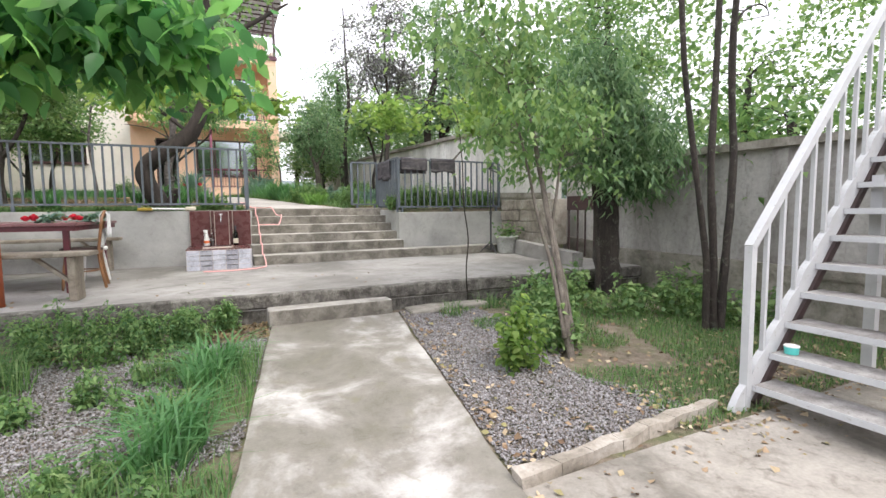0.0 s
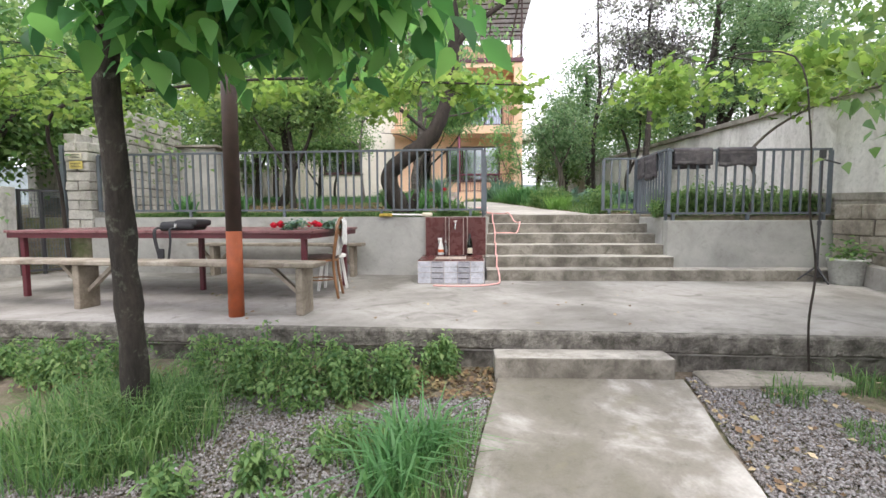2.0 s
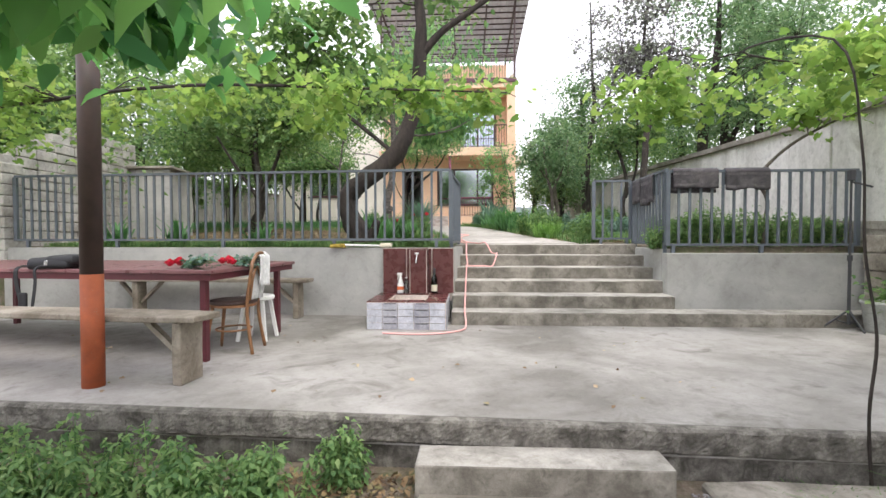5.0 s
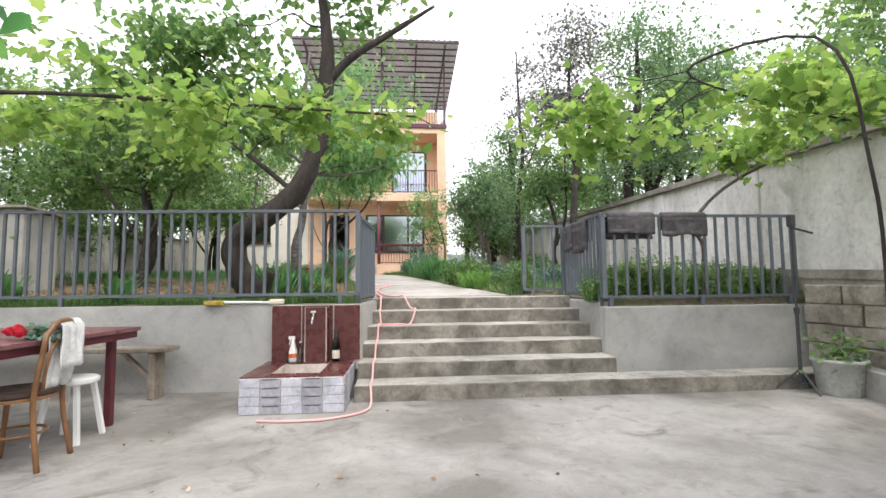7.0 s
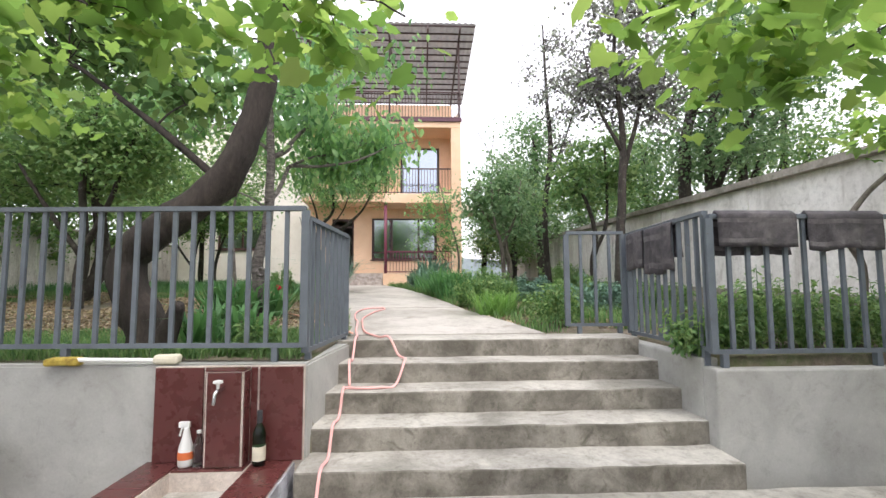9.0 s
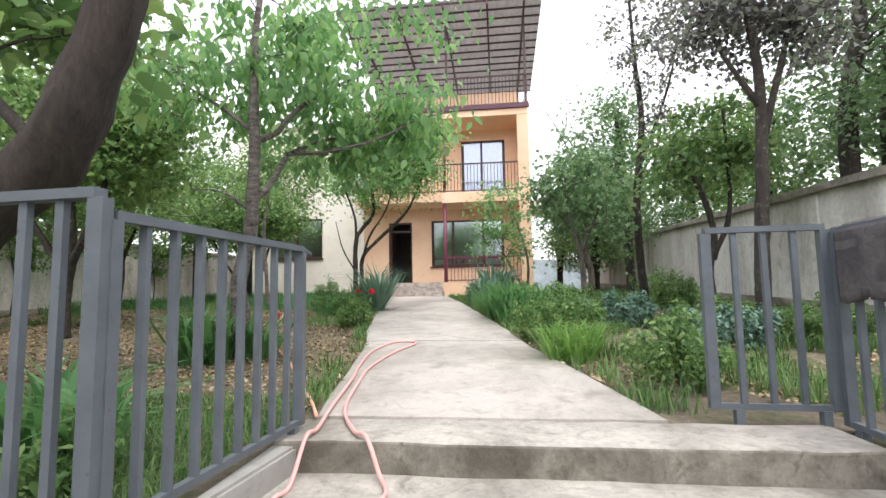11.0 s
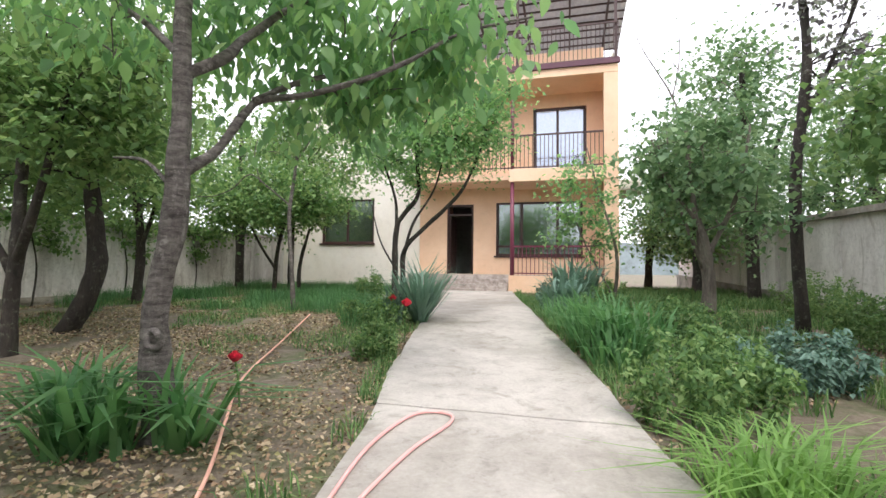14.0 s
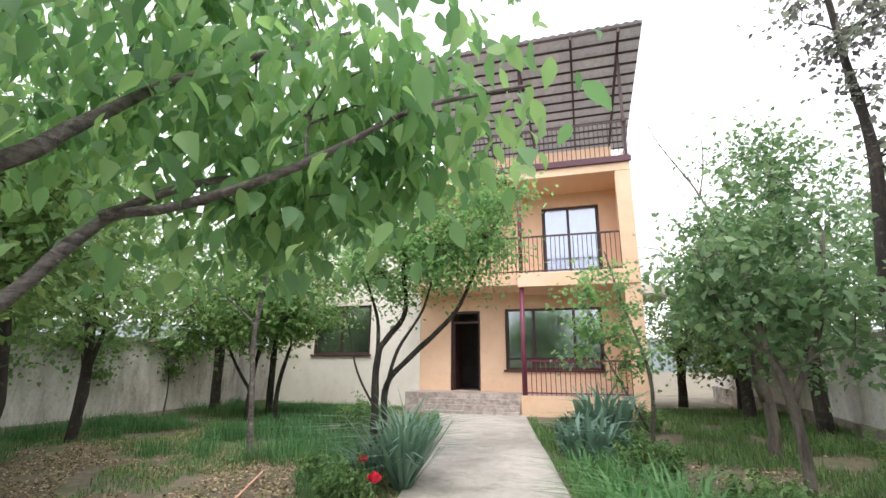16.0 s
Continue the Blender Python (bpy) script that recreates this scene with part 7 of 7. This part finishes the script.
def scatter(n, x0, x1, y0, y1, keep):
    p = np.stack([gen.uniform(x0, x1, n), gen.uniform(y0, y1, n)], 1)
    return np.array([q for q in p if keep(q[0], q[1])])


def lift(p, up, dz=0.0):
    return np.array([[x, y, (z_up(y) - 0.03 if up else z_low(y) - 0.02) + dz] for x, y in p])


def nz(x, y, s, k=0.0):
    return noise.noise((x * s, y * s, k))


def stuff(name, me, label, category):
    return tagged(new(name, me), label, category, "", "stuff")


def low_side(x, y):
    return x < low_left(y) - 0.02


def off_path(x, y, m=0.0):
    a, b = up_edges(max(y, 11.15))
    return x < a - m or x > b + m


# grass below the terrace
g1 = scatter(60000, -6, 0.85, -1.0, 6.25, lambda x, y: low_side(x, y) and nz(x, y, 1.1) + (0.45 if y < 3.6 else 0) + (0.5 if (x + 1.3) ** 2 + (y - 5.2) ** 2 < 0.35 else 0) - (0.4 if -1.6 < x < 0.2 and 3.9 < y < 5.6 else 0) - (0.35 if y > 5.3 else 0) - (0.6 if x < -2.0 and y > 3.7 else 0) > 0.08)
stuff("grass_lower", blade_mesh("grass_lower", lift(g1, False), 0.22, 0.007, M_GRASS, 0.75), "uneven green grass and weeds below the terrace", "grass")
g1b = scatter(6000, -2.2, -0.7, 4.5, 5.75, lambda x, y: (x + 1.35) ** 2 + (y - 5.15) ** 2 < 0.4 * gen.random())
stuff("grass_tall", blade_mesh("grass_tall", lift(g1b, False), 0.34, 0.008, M_GRASS, 0.9), "tall drooping grass round the tree foot", "grass")
g2 = scatter(34000, 2.0, 6.1, 2.9, 6.2, lambda x, y: x > 2.6 + 0.3 * nz(x, y, 2) and nz(x, y, 1.4, 2) + (x - 3.25) * 0.4 > 0.0)
stuff("grass_right", blade_mesh("grass_right", lift(g2, False), 0.075, 0.006, M_GRASS, 0.9), "short yellowish grass under the trees", "grass")
tuft = scatter(1500, 2.2, 3.9, 5.3, 6.2, lambda x, y: min((x - 2.75) ** 2 + (y - 5.75) ** 2, (x - 3.35) ** 2 + (y - 6.0) ** 2) < 0.022)
stuff("grass_tufts", blade_mesh("grass_tufts", lift(tuft, False), 0.2, 0.008, M_GRASS, 0.7), "small grass tufts at the terrace edge", "grass")
# grass of the upper garden
g3 = scatter(80000, -7.6, -0.1, 11.3, 24.4, lambda x, y: off_path(x, y) and nz(x, y, 0.8, 5) + 0.55 * nz(x, y, 2.6, 6) + (min(y, 18.5) - 17.2) * 0.15 > 0.05 and not (y > 22.9 and x > -2.7))
stuff("grass_upper_left", blade_mesh("grass_upper_left", lift(g3, True), 0.10, 0.008, M_GRASS, 0.8), "soft green grass before the house", "grass")
g3b = scatter(48000, -7.5, -0.6, 16.4, 23.4, lambda x, y: off_path(x, y) and nz(x, y, 0.7, 15) + 0.4 * nz(x, y, 2.2, 16) + (0.12 if y > 17.5 else -0.05) > 0.2)
stuff("grass_upper_tall", blade_mesh("grass_upper_tall", lift(g3b, True), 0.3, 0.008, M_L_LILY, 0.75), "patches of tall dark green grass", "grass")
g4 = scatter(75000, 0.4, 6.1, 11.4, 26, lambda x, y: off_path(x, y, 0.05) and x > 0.5 and (y < 23 or x > 3.2) and nz(x, y, 0.9, 8) + 0.6 * nz(x, y, 2.4, 18) + (0.1 if y > 19 else -0.06) > 0.02)
stuff("grass_upper_right", blade_mesh("grass_upper_right", lift(g4, True), 0.19, 0.009, M_GRASS, 0.7), "tall lush grass along the path", "grass")
g5 = scatter(60000, -0.9, 3.1, 11.4, 22.5, lambda x, y: (lambda e: -0.16 < x - e[0] < 0.0 or (0.0 < x - e[1] < 0.14))(up_edges(y)) and nz(x, y, 1.6, 4) > -0.1)
stuff("grass_path_edge", blade_mesh("grass_path_edge", lift(g5, True), 0.14, 0.008, M_GRASS, 0.8), "grass fringe along the path edges", "grass")
g6 = scatter(30000, -5.3, 0.85, 9.86, 11.6, lambda x, y: y > 9.88 + skew(x) and nz(x, y, 1.5, 3) > -0.25)
stuff("grass_wall_top", blade_mesh("grass_wall_top", lift(g6, True), 0.09, 0.007, M_GRASS, 0.9), "short mossy grass behind the railing", "grass")
# dry leaves
l1 = scatter(80000, -7.6, 0.9, 11.3, 20.5, lambda x, y: off_path(x, y) and nz(x, y, 0.7, 9) + 0.6 * nz(x, y, 2.1, 12) + (17.2 - y) * 0.12 > -0.05)
stuff("leaf_litter_upper", leaf_mesh("leaf_litter_upper", lift(l1, True, 0.03), 0.036, M_LITTER, 0.0, 0.34), "dry brown leaves scattered on the soil", "leaf litter")
l2 = scatter(16000, 1.4, 6, 11.5, 20, lambda x, y: off_path(x, y) and nz(x, y, 0.9, 9) > -0.1)
stuff("leaf_litter_side", leaf_mesh("leaf_litter_side", lift(l2, True, 0.03), 0.045, M_LITTER, 0.0, 0.32), "dry brown leaves scattered on the soil", "leaf litter")
l3 = scatter(2400, -2.6, 0.85, 5.7, 6.25, lambda x, y: low_side(x, y) and gen.random() < (1.0 if x > 0.1 else 0.35))
stuff("leaf_litter_edge", leaf_mesh("leaf_litter_edge", lift(l3, False, 0.03), 0.045, M_LITTERY, 0.0, 0.34), "yellow and brown fallen leaves below the step", "leaf litter")
l4 = scatter(6000, 1.2, 6.0, 1.2, 6.1, lambda x, y: not low_side(x, y) and x > low_right(y) + 0.03 and (gen.random() < 0.25 or x - low_right(y) < 0.18 or (y < 3.6 and x > 2.9)))
stuff("leaf_litter_lower", leaf_mesh("leaf_litter_lower", lift(l4, False, 0.03), 0.05, M_LITTER, 0.0, 0.34), "brown fallen leaves on gravel and soil", "leaf litter")
l5 = scatter(60, -3.5, 3.0, 6.5, 9.1, lambda x, y: True)
stuff("leaf_litter_terrace", leaf_mesh("leaf_litter_terrace", np.array([[x, y, 0.306] for x, y in l5]), 0.045, M_LITTER, 0.0, 0.34, 1.0), "a few dry leaves on the terrace", "leaf litter")


def pebbles(name, pts, size, label):
    """Small angular stones, half sunk."""
    n = len(pts)
    base = np.array([[1, 0, 0], [-1, 0, 0], [0, 1, 0], [0, -1, 0], [0, 0, 1], [0, 0, -1]], float)
    tri = np.array([[0, 2, 4], [2, 1, 4], [1, 3, 4], [3, 0, 4], [2, 0, 5], [1, 2, 5], [3, 1, 5], [0, 3, 5]])
    sc = size * gen.uniform(0.5, 1.3, (n, 1, 1)) * gen.uniform(0.6, 1.2, (n, 1, 3)) * np.array([1, 1, 0.65])
    v = base[None] * sc + gen.normal(0, size * 0.18, (n, 6, 3))
    a = gen.uniform(0, 6.28, n)
    c, s = np.cos(a)[:, None], np.sin(a)[:, None]
    v = np.stack([v[:, :, 0] * c - v[:, :, 1] * s, v[:, :, 0] * s + v[:, :, 1] * c, v[:, :, 2]], 2) + pts[:, None, :]
    f = tri[None] + (np.arange(n) * 6)[:, None, None]
    return stuff(name, raw(name, v.reshape(-1, 3), f.reshape(-1, 3), M_PEBBLE), label, "gravel")


p1 = scatter(66000, 1.4, 3.9, 2.8, 6.15, lambda x, y: x > low_right(y) + 0.03 and y > 2.98 + 0.09 * (x - 1.66) and x < 3.0 + 0.35 * nz(x, y, 1.5) + 0.1 * (y - 3))
pebbles("gravel_right", lift(p1, False, 0.016), 0.0105, "grey crushed gravel beside the path")
p2 = scatter(42000, -1.9, 0.8, 3.4, 5.75, lambda x, y: low_side(x, y) and nz(x, y, 1.3, 1) > -0.22 and y > 3.5 + 0.3 * nz(x, y, 2))
pebbles("gravel_left", lift(p2, False, 0.014), 0.0105, "grey crushed gravel among weeds")

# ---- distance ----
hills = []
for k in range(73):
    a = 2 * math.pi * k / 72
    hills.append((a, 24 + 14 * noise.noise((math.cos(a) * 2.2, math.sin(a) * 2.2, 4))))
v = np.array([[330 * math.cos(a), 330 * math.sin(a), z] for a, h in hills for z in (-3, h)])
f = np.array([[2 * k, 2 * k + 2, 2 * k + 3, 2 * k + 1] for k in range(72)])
# Distance haze is painted into this blue-grey hill colour.
M_HILL = weathered("haze_tinted_hill", (0.30, 0.36, 0.38), (0.24, 0.30, 0.31), (0.36, 0.41, 0.43), 0.02, 0.2, 0.95)
tagged(new("backdrop", raw("backdrop", v, f, M_HILL)), "far wooded hills with haze painted into their colour", "hills", "", "structure")
